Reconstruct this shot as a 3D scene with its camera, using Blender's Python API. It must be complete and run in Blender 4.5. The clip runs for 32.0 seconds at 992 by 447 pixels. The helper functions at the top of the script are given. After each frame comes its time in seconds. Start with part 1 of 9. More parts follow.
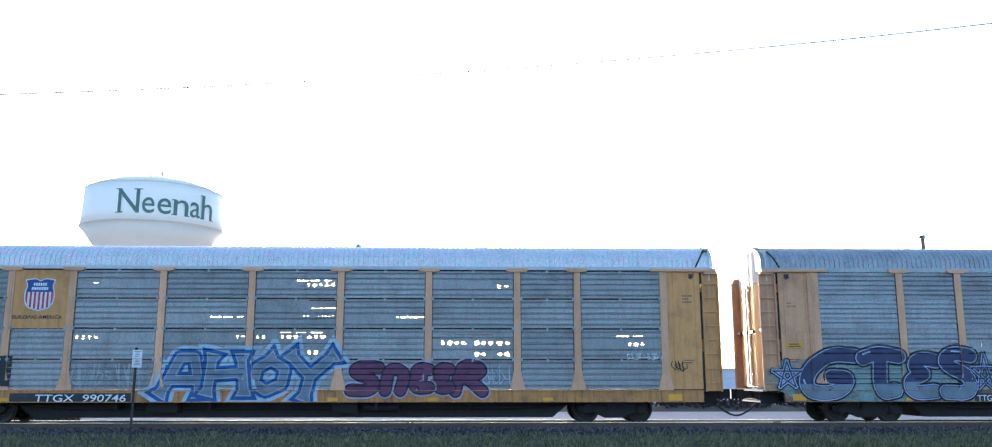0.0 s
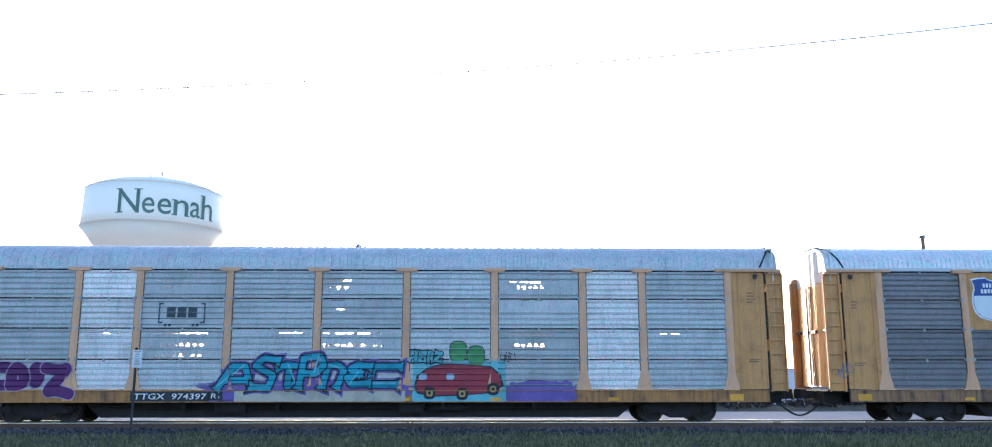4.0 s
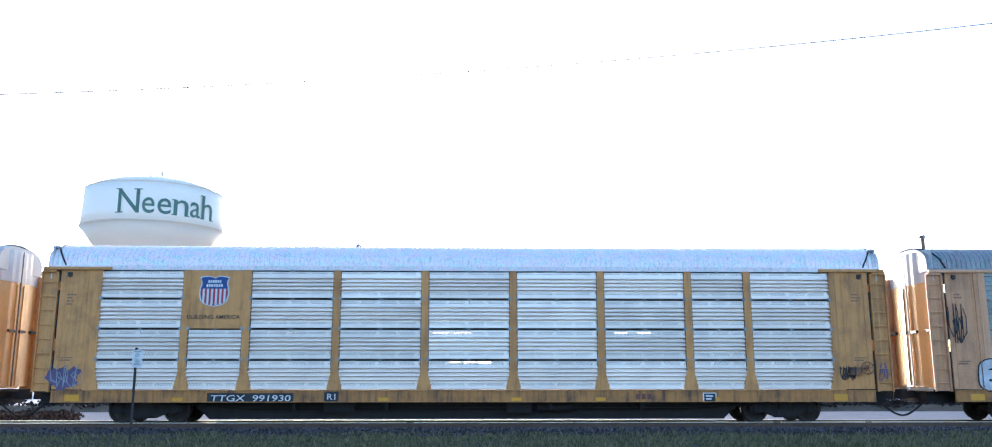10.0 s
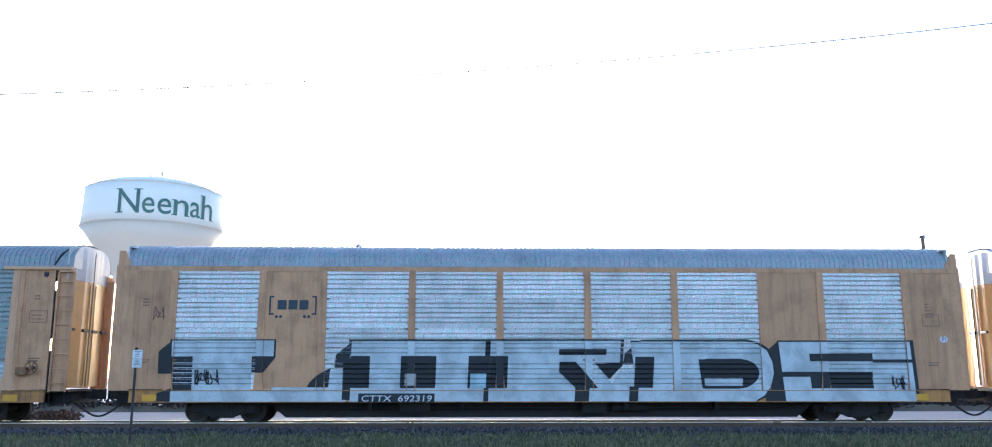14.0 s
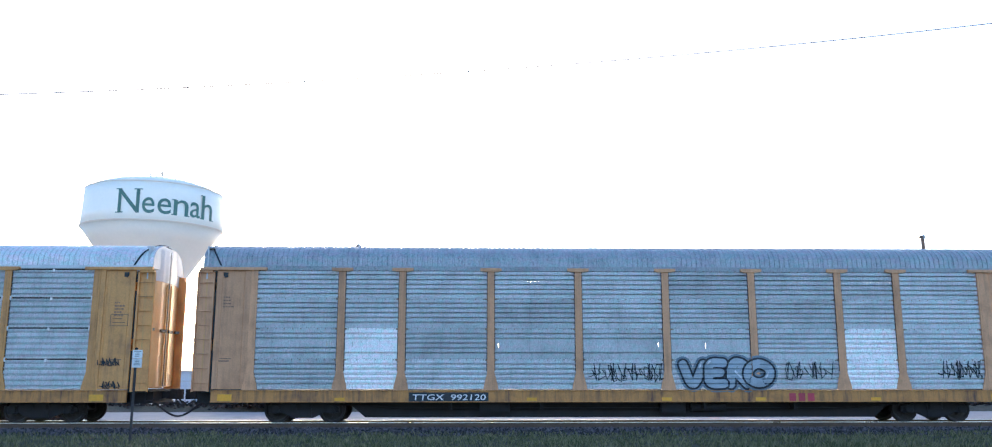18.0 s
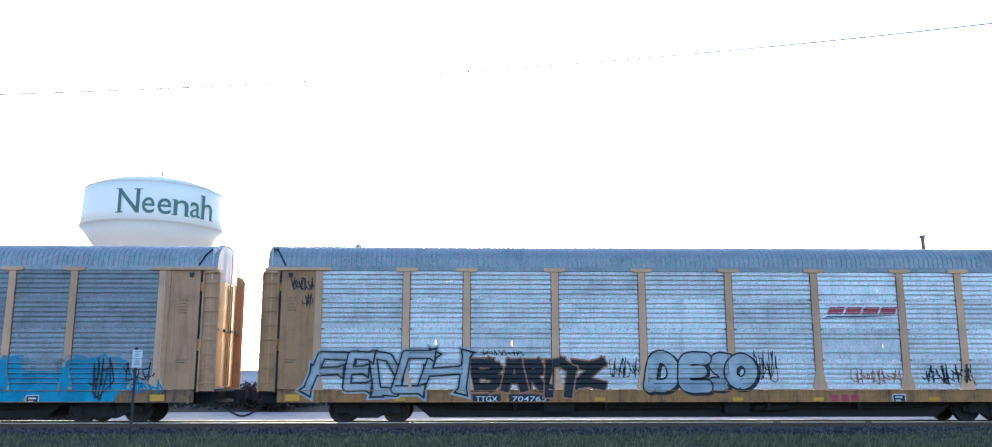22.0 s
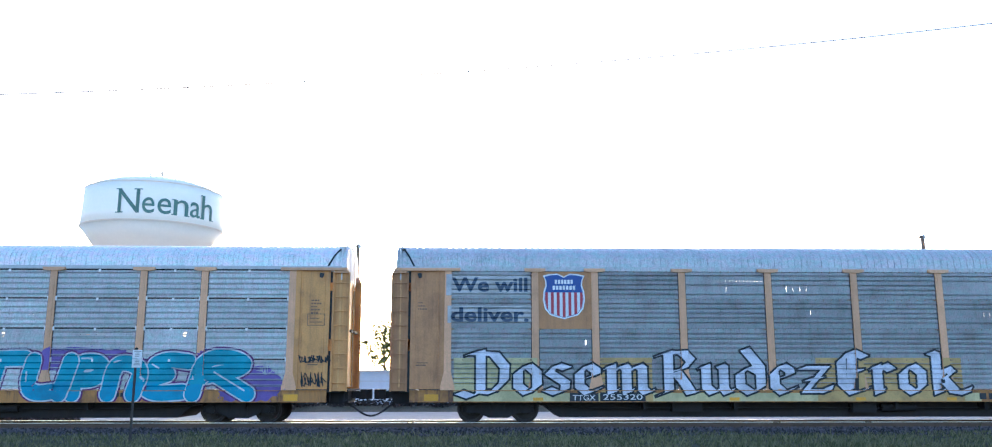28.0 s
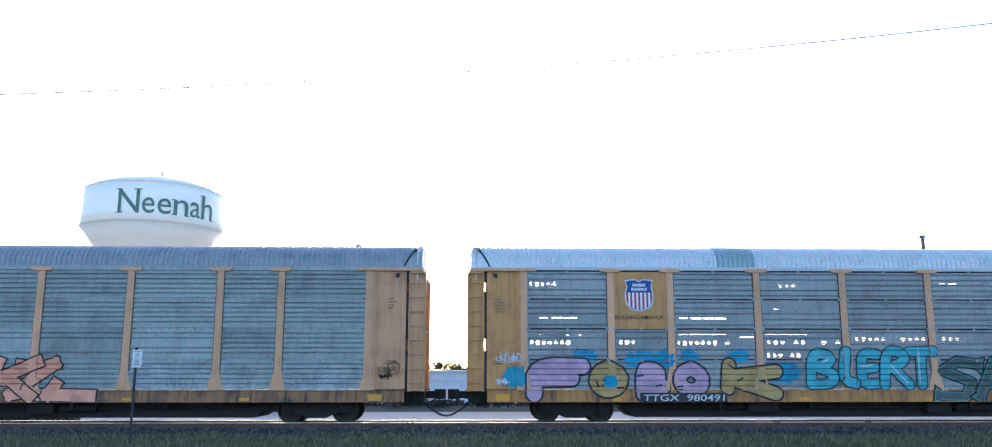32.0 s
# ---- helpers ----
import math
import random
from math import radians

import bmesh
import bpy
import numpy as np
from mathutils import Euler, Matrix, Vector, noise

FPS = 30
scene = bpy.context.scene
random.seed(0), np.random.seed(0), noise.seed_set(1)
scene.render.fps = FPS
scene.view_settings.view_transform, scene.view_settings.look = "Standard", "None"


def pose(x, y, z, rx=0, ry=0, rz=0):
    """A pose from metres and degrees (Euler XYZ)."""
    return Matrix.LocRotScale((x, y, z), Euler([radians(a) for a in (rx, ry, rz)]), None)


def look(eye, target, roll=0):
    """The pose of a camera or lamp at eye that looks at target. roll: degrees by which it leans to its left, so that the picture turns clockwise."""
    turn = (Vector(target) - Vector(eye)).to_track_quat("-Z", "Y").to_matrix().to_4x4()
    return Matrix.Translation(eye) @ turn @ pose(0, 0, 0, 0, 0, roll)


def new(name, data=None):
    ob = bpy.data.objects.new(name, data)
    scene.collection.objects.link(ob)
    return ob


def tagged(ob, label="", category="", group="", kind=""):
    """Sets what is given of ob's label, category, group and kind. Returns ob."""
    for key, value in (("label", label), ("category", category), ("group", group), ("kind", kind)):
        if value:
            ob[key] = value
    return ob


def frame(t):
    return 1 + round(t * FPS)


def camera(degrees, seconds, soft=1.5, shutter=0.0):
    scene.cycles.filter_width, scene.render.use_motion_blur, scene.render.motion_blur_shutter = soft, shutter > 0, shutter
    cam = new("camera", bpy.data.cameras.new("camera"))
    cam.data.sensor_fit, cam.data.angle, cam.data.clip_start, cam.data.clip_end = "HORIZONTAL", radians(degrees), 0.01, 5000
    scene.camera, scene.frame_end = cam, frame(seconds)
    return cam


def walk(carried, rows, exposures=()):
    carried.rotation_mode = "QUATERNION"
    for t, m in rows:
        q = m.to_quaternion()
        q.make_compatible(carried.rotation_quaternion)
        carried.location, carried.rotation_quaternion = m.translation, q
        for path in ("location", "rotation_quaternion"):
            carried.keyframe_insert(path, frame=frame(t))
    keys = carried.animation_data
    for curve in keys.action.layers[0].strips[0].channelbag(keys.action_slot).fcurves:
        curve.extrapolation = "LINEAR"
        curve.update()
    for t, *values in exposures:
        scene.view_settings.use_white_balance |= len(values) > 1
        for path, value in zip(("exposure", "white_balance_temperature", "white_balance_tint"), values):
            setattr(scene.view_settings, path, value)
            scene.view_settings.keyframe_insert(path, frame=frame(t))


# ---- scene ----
# camera: stands still beside the line
cam = camera(60.8, 32.0, soft=1.1)
EYE = (0.0, 0.0, 1.45)
CAMERA_POSE = pose(EYE[0], EYE[1], EYE[2], 100.26, 0.0, -1.59)
walk(cam, [(0.0, CAMERA_POSE), (32.0, CAMERA_POSE)], exposures=[(0.0, 2.27, 5150, 16), (27.2, 2.27, 5150, 16), (27.9, 2.42, 5150, 16), (28.6, 2.27, 5150, 16), (32.0, 2.27, 5150, 16)])

# sky and low sun behind the train
SUN_AZ, SUN_EL = -6.2, 1.6
world = bpy.data.worlds.new("sky")
scene.world = world
world.use_nodes = True
wn, wl = world.node_tree.nodes, world.node_tree.links
sky = wn.new("ShaderNodeTexSky")
sky.sky_type, sky.sun_disc = "NISHITA", False
sky.sun_elevation, sky.sun_rotation = radians(6.0), radians(SUN_AZ)
sky.air_density, sky.dust_density, sky.ozone_density = 0.8, 2.0, 1.0
wn["Background"].inputs["Strength"].default_value = 0.15
wl.new(sky.outputs["Color"], wn["Background"].inputs["Color"])
sun = new("sun", bpy.data.lights.new("sun", "SUN"))
sun.data.energy, sun.data.angle, sun.data.color = 3.6, radians(0.5), (1.0, 0.84, 0.62)
sa, se = radians(SUN_AZ), radians(SUN_EL)
sun.matrix_world = look((0, 0, 0), (-math.sin(sa) * math.cos(se), -math.cos(sa) * math.cos(se), -math.sin(se)))
# ---------------------------------------------------------------- materials
def node_mat(name):
    m = bpy.data.materials.new(name)
    m.use_nodes = True
    return m, m.node_tree.nodes, m.node_tree.links, m.node_tree.nodes["Principled BSDF"]


def ramp_of(nodes, a, b, p0=0.35, p1=0.65):
    r = nodes.new("ShaderNodeValToRGB")
    r.color_ramp.elements[0].position, r.color_ramp.elements[1].position = p0, p1
    r.color_ramp.elements[0].color, r.color_ramp.elements[1].color = (*a, 1), (*b, 1)
    return r


def mixed(nodes, links, fac, a, b, kind="MIX"):
    n = nodes.new("ShaderNodeMix")
    n.data_type, n.blend_type = "RGBA", kind
    for sock, val in ((0, fac), (6, a), (7, b)):
        if isinstance(val, (int, float)):
            n.inputs[sock].default_value = val
        elif isinstance(val, tuple):
            n.inputs[sock].default_value = (*val, 1)
        else:
            links.new(val, n.inputs[sock])
    return n.outputs[2]


def noise_of(nodes, links, vec, scale, detail=4, rough=0.6):
    n = nodes.new("ShaderNodeTexNoise")
    n.inputs["Scale"].default_value, n.inputs["Detail"].default_value, n.inputs["Roughness"].default_value = scale, detail, rough
    links.new(vec, n.inputs["Vector"])
    return n.outputs["Fac"]


def weathered(name, col, dirt, rough=0.55, metal=0.0, streak=0.5, grain=0.16, dirt_amount=0.6, bump=0.15, spec=0.5, size=1.0, spread=0.12):
    """Painted or bare sheet: base colour with vertical run-off streaks, blotches of dirt and fine grain."""
    m, nodes, links, bsdf = node_mat(name)
    tex = nodes.new("ShaderNodeTexCoord")
    info = nodes.new("ShaderNodeObjectInfo")
    add = nodes.new("ShaderNodeVectorMath")
    add.operation = "MULTIPLY_ADD"
    links.new(info.outputs["Random"], add.inputs[0])
    add.inputs[1].default_value = (37.0, 11.0, 5.0)
    links.new(tex.outputs["Object"], add.inputs[2])
    vec = add.outputs[0]
    stretch = nodes.new("ShaderNodeMapping")
    stretch.inputs["Scale"].default_value = (7.0 / size, 7.0 / size, 0.55 / size)
    links.new(vec, stretch.inputs["Vector"])
    runs = noise_of(nodes, links, stretch.outputs["Vector"], 1.0, 5, 0.65)
    blot = noise_of(nodes, links, vec, 1.3 / size, 5, 0.6)
    fine = noise_of(nodes, links, vec, 26.0 / size, 4, 0.7)
    r1 = ramp_of(nodes, (0, 0, 0), (1, 1, 1), 0.47, 0.75)
    links.new(runs, r1.inputs["Fac"])
    r2 = ramp_of(nodes, (0, 0, 0), (1, 1, 1), 0.48, 0.8)
    links.new(blot, r2.inputs["Fac"])
    s1 = nodes.new("ShaderNodeMath")
    s1.operation = "MULTIPLY_ADD"
    links.new(r1.outputs["Color"], s1.inputs[0])
    s1.inputs[1].default_value = streak
    links.new(r2.outputs["Color"], s1.inputs[2])
    s2 = nodes.new("ShaderNodeMath")
    s2.operation, s2.use_clamp = "MULTIPLY", True
    links.new(s1.outputs[0], s2.inputs[0])
    s2.inputs[1].default_value = dirt_amount
    c = mixed(nodes, links, s2.outputs[0], tuple(col), tuple(dirt))
    fr = ramp_of(nodes, (1 - grain,) * 3, (1 + grain,) * 3, 0.25, 0.75)
    links.new(fine, fr.inputs["Fac"])
    c = mixed(nodes, links, 1.0, c, fr.outputs["Color"], "MULTIPLY")
    vr = ramp_of(nodes, (1 - spread,) * 3, (1 + spread,) * 3, 0.0, 1.0)
    links.new(info.outputs["Random"], vr.inputs["Fac"])
    c = mixed(nodes, links, 1.0, c, vr.outputs["Color"], "MULTIPLY")
    links.new(c, bsdf.inputs["Base Color"])
    rr = nodes.new("ShaderNodeMapRange")
    rr.inputs["To Min"].default_value, rr.inputs["To Max"].default_value = max(0.05, rough - 0.12), min(1.0, rough + 0.15)
    links.new(blot, rr.inputs["Value"])
    links.new(rr.outputs[0], bsdf.inputs["Roughness"])
    bsdf.inputs["Metallic"].default_value = metal
    bsdf.inputs["Specular IOR Level"].default_value = spec
    bp = nodes.new("ShaderNodeBump")
    bp.inputs["Strength"].default_value, bp.inputs["Distance"].default_value = bump, 0.02
    links.new(fine, bp.inputs["Height"])
    links.new(bp.outputs["Normal"], bsdf.inputs["Normal"])
    return m


def perforated(name, col, dirt):
    """Galvanised sheet with rows of small punched holes along the edges of each panel."""
    m = weathered(name, col, dirt, rough=0.42, metal=0.35, streak=0.4, dirt_amount=0.45)
    nodes, links = m.node_tree.nodes, m.node_tree.links
    bsdf = nodes["Principled BSDF"]
    old = bsdf.inputs["Base Color"].links[0].from_socket
    tex = nodes.new("ShaderNodeTexCoord")
    sep = nodes.new("ShaderNodeSeparateXYZ")
    links.new(tex.outputs["Object"], sep.inputs[0])

    def op(kind, a, b=0.0, c=0.0):
        n = nodes.new("ShaderNodeMath")
        n.operation = kind
        for i, v in enumerate((a, b, c)):
            if isinstance(v, (int, float)):
                n.inputs[i].default_value = v
            else:
                links.new(v, n.inputs[i])
        return n.outputs[0]
    x, z = sep.outputs[0], sep.outputs[2]
    row = op("FLOOR", op("DIVIDE", z, 0.05))
    cx = op("SUBTRACT", op("FRACT", op("ADD", op("DIVIDE", x, 0.085), op("MULTIPLY", row, 0.5))), 0.5)
    cz = op("SUBTRACT", op("FRACT", op("DIVIDE", z, 0.05)), 0.5)
    d2 = op("ADD", op("MULTIPLY", op("MULTIPLY", cx, cx), 2.9), op("MULTIPLY", cz, cz))
    dot = op("LESS_THAN", d2, 0.13)
    low = op("MULTIPLY", op("GREATER_THAN", z, 0.10), op("LESS_THAN", z, 0.2))
    top = op("MULTIPLY", op("GREATER_THAN", z, 0.75), op("LESS_THAN", z, 0.85))
    group = op("GREATER_THAN", op("FRACT", op("ADD", op("DIVIDE", x, 0.62), 0.1)), 0.16)
    mask = op("MULTIPLY", op("MULTIPLY", dot, op("ADD", low, top)), group)
    links.new(mixed(nodes, links, mask, old, (0.03, 0.035, 0.045)), bsdf.inputs["Base Color"])
    return m


_spray = {}


def spray(col, col2=None):
    """Spray paint: matt, slightly clouded, with the odd bare speck."""
    key = (col, col2)
    if key not in _spray:
        m, nodes, links, bsdf = node_mat("spray_paint")
        tex = nodes.new("ShaderNodeTexCoord")
        blot = noise_of(nodes, links, tex.outputs["Object"], 1.4, 4, 0.6)
        fine = noise_of(nodes, links, tex.outputs["Object"], 30.0, 4, 0.75)
        r = ramp_of(nodes, col, col2 or tuple(c * 0.72 for c in col), 0.42, 0.62)
        links.new(blot, r.inputs["Fac"])
        fr = ramp_of(nodes, (0.72,) * 3, (1.2,) * 3, 0.25, 0.75)
        links.new(fine, fr.inputs["Fac"])
        links.new(mixed(nodes, links, 1.0, r.outputs["Color"], fr.outputs["Color"], "MULTIPLY"), bsdf.inputs["Base Color"])
        bsdf.inputs["Roughness"].default_value = 0.6
        _spray[key] = m
    return _spray[key]


def overspray(col):
    """Thin dusted paint that leaves much of the sheet bare."""
    m, nodes, links, bsdf = node_mat("overspray")
    tex = nodes.new("ShaderNodeTexCoord")
    big = noise_of(nodes, links, tex.outputs["Object"], 0.9, 3, 0.6)
    dust = noise_of(nodes, links, tex.outputs["Object"], 45.0, 2, 0.8)
    add = nodes.new("ShaderNodeMath")
    add.operation = "MULTIPLY_ADD"
    links.new(big, add.inputs[0])
    add.inputs[1].default_value = 1.6
    links.new(dust, add.inputs[2])
    r = ramp_of(nodes, (0, 0, 0), (1, 1, 1), 1.05, 1.6)
    half = nodes.new("ShaderNodeMath")
    half.operation = "MULTIPLY"
    links.new(add.outputs[0], half.inputs[0])
    half.inputs[1].default_value = 0.5
    r.color_ramp.elements[0].position, r.color_ramp.elements[1].position = 0.52, 0.8
    links.new(half.outputs[0], r.inputs["Fac"])
    bsdf.inputs["Base Color"].default_value = (*col, 1)
    bsdf.inputs["Roughness"].default_value = 0.7
    links.new(r.outputs["Color"], bsdf.inputs["Alpha"])
    return m


STENCIL = weathered("worn_brown_stencil", (0.20, 0.12, 0.075), (0.36, 0.21, 0.11), rough=0.7, dirt_amount=0.9, size=0.1)
YELLOW = weathered("yellow_car_paint", (0.66, 0.315, 0.095), (0.28, 0.135, 0.06), rough=0.6, dirt_amount=0.7, streak=0.8)
YELLOW_PALE = weathered("faded_tan_paint", (0.64, 0.33, 0.165), (0.30, 0.16, 0.085), rough=0.65, dirt_amount=0.65, streak=0.8)
TAN_POST = weathered("faded_tan_post_paint", (0.74, 0.41, 0.225), (0.42, 0.24, 0.135), rough=0.65, dirt_amount=0.5, streak=0.7)
BROWN = weathered("rusty_brown_car_paint", (0.48, 0.235, 0.10), (0.25, 0.125, 0.065), rough=0.7, dirt_amount=0.7, streak=0.8)
SILL = weathered("yellow_sill_paint", (0.48, 0.22, 0.06), (0.13, 0.07, 0.045), rough=0.7, dirt_amount=0.9, streak=1.0, size=0.8)
SILL_GREY = weathered("grimy_sill_paint", (0.34, 0.17, 0.075), (0.06, 0.05, 0.046), rough=0.75, dirt_amount=1.0, streak=1.1, size=0.8)
DOOR = weathered("glossy_tan_door_paint", (0.66, 0.36, 0.11), (0.42, 0.23, 0.09), rough=0.36, dirt_amount=0.5, spec=0.6, bump=0.05)
DOOR_RED = weathered("glossy_red_door_paint", (0.42, 0.12, 0.10), (0.28, 0.10, 0.08), rough=0.28, dirt_amount=0.4, spec=0.9, bump=0.05)
RED = weathered("red_car_paint", (0.36, 0.075, 0.085), (0.20, 0.07, 0.06), rough=0.6, dirt_amount=0.5)
REDWHITE = weathered("chalked_red_paint", (0.34, 0.085, 0.075), (0.62, 0.55, 0.52), rough=0.7, dirt_amount=0.9, streak=0.9)
BLACK = weathered("black_underframe_steel", (0.014, 0.012, 0.013), (0.035, 0.024, 0.02), rough=0.8, dirt_amount=0.6)
WHEEL = weathered("worn_wheel_steel", (0.05, 0.04, 0.035), (0.025, 0.02, 0.02), rough=0.75, metal=0.2)
TREAD = weathered("polished_tread_steel", (0.72, 0.72, 0.73), (0.5, 0.49, 0.48), rough=0.3, metal=1.0)
INNER = weathered("dark_inner_steel", (0.06, 0.06, 0.065), (0.04, 0.035, 0.03), rough=0.85)
GABLE = weathered("white_end_cap_paint", (0.58, 0.58, 0.58), (0.34, 0.38, 0.38), rough=0.5, dirt_amount=0.5)
LATCH = weathered("bare_latch_steel", (0.36, 0.37, 0.38), (0.16, 0.15, 0.14), rough=0.5, metal=0.3)
LATCH_PALE = weathered("pale_latch_paint", (0.80, 0.78, 0.76), (0.5, 0.48, 0.46), rough=0.6, dirt_amount=0.3)
GASKET = weathered("black_rubber", (0.02, 0.02, 0.022), (0.05, 0.05, 0.05), rough=0.6)
REFLECT = weathered("yellow_reflective_tape", (0.72, 0.34, 0.02), (0.45, 0.28, 0.05), rough=0.4, dirt_amount=0.4)
WHITE = weathered("white_lettering_paint", (0.72, 0.72, 0.72), (0.45, 0.44, 0.42), rough=0.6, dirt_amount=0.4)
DECAL_BLACK = weathered("black_lettering_paint", (0.025, 0.025, 0.03), (0.05, 0.05, 0.05), rough=0.6)
LOGO_BLUE = weathered("blue_emblem_paint", (0.03, 0.07, 0.27), (0.05, 0.08, 0.2), rough=0.5, dirt_amount=0.3)
LOGO_RED = weathered("red_emblem_paint", (0.45, 0.05, 0.07), (0.35, 0.08, 0.08), rough=0.5, dirt_amount=0.3)
LOGO_WHITE = weathered("white_emblem_paint", (0.75, 0.76, 0.78), (0.6, 0.6, 0.6), rough=0.5, dirt_amount=0.3)


def galv(name, v, tint=(1.10, 1.02, 0.97), dirt=(0.16, 0.13, 0.11), amount=0.55, metal=0.2, rough=0.5):
    m = weathered(name, tuple(v * t for t in tint), dirt, rough=rough, metal=metal, streak=0.6, dirt_amount=amount, spread=0.15, grain=0.34)
    nodes, links = m.node_tree.nodes, m.node_tree.links
    bsdf = nodes["Principled BSDF"]
    col = bsdf.inputs["Base Color"].links[0].from_socket
    tex = nodes.new("ShaderNodeTexCoord")

    def layer(col, scale, detail, a, b, p0, p1):
        stretch = nodes.new("ShaderNodeMapping")
        stretch.inputs["Scale"].default_value = scale
        links.new(tex.outputs["Object"], stretch.inputs["Vector"])
        r = ramp_of(nodes, a, b, p0, p1)
        links.new(noise_of(nodes, links, stretch.outputs["Vector"], 1.0, detail, 0.7), r.inputs["Fac"])
        return mixed(nodes, links, 1.0, col, r.outputs["Color"], "MULTIPLY")
    col = layer(col, (34.0, 34.0, 5.0), 2, (0.66, 0.64, 0.62), (1.10, 1.10, 1.10), 0.28, 0.46)
    col = layer(col, (3.2, 3.2, 7.0), 5, (0.86, 1.03, 1.0), (1.10, 0.98, 1.04), 0.38, 0.62)
    links.new(col, bsdf.inputs["Base Color"])
    return m


PANELS = {
    "mid": galv("weathered_galvanised_panel", 0.275, tint=(1.03, 1.02, 1.01)),
    "old": galv("old_galvanised_panel", 0.285, tint=(1.02, 1.02, 1.06), amount=0.6),
    "dark": galv("grimy_galvanised_panel", 0.175, tint=(1.10, 1.0, 1.02), amount=0.6),
    "light": galv("clean_galvanised_panel", 0.46, tint=(1.03, 1.02, 1.0), amount=0.35),
    "pale": galv("bright_galvanised_panel", 0.68, amount=0.35),
    "bright": galv("new_galvanised_panel", 0.80, amount=0.2),
    "perf": perforated("perforated_galvanised_panel", (0.92, 0.82, 0.74), (0.70, 0.60, 0.55)),
    "black": galv("dark_brown_panel", 0.16, tint=(1.05, 1.0, 1.06), dirt=(0.03, 0.028, 0.028), amount=0.5, metal=0.0),
    "teal": galv("greenish_galvanised_panel", 0.31, tint=(0.99, 1.04, 1.0)),
}
ROOFS = {
    "clean": galv("pale_roof_sheet", 0.64, tint=(1.04, 1.0, 0.98), amount=0.25, dirt=(0.3, 0.3, 0.32)),
    "pale": galv("clean_pale_roof_sheet", 0.72, tint=(1.12, 1.0, 0.98), amount=0.2, dirt=(0.5, 0.48, 0.48)),
    "mid": galv("weathered_roof_sheet", 0.44, tint=(1.03, 1.02, 1.01), amount=0.4, dirt=(0.22, 0.22, 0.24)),
    "teal": galv("grey_green_roof_sheet", 0.36, tint=(0.86, 1.05, 1.05), amount=0.3, dirt=(0.2, 0.22, 0.22)),
    "dull": galv("dull_roof_sheet", 0.33, tint=(1.0, 1.02, 1.04), amount=0.5, dirt=(0.16, 0.16, 0.18)),
}
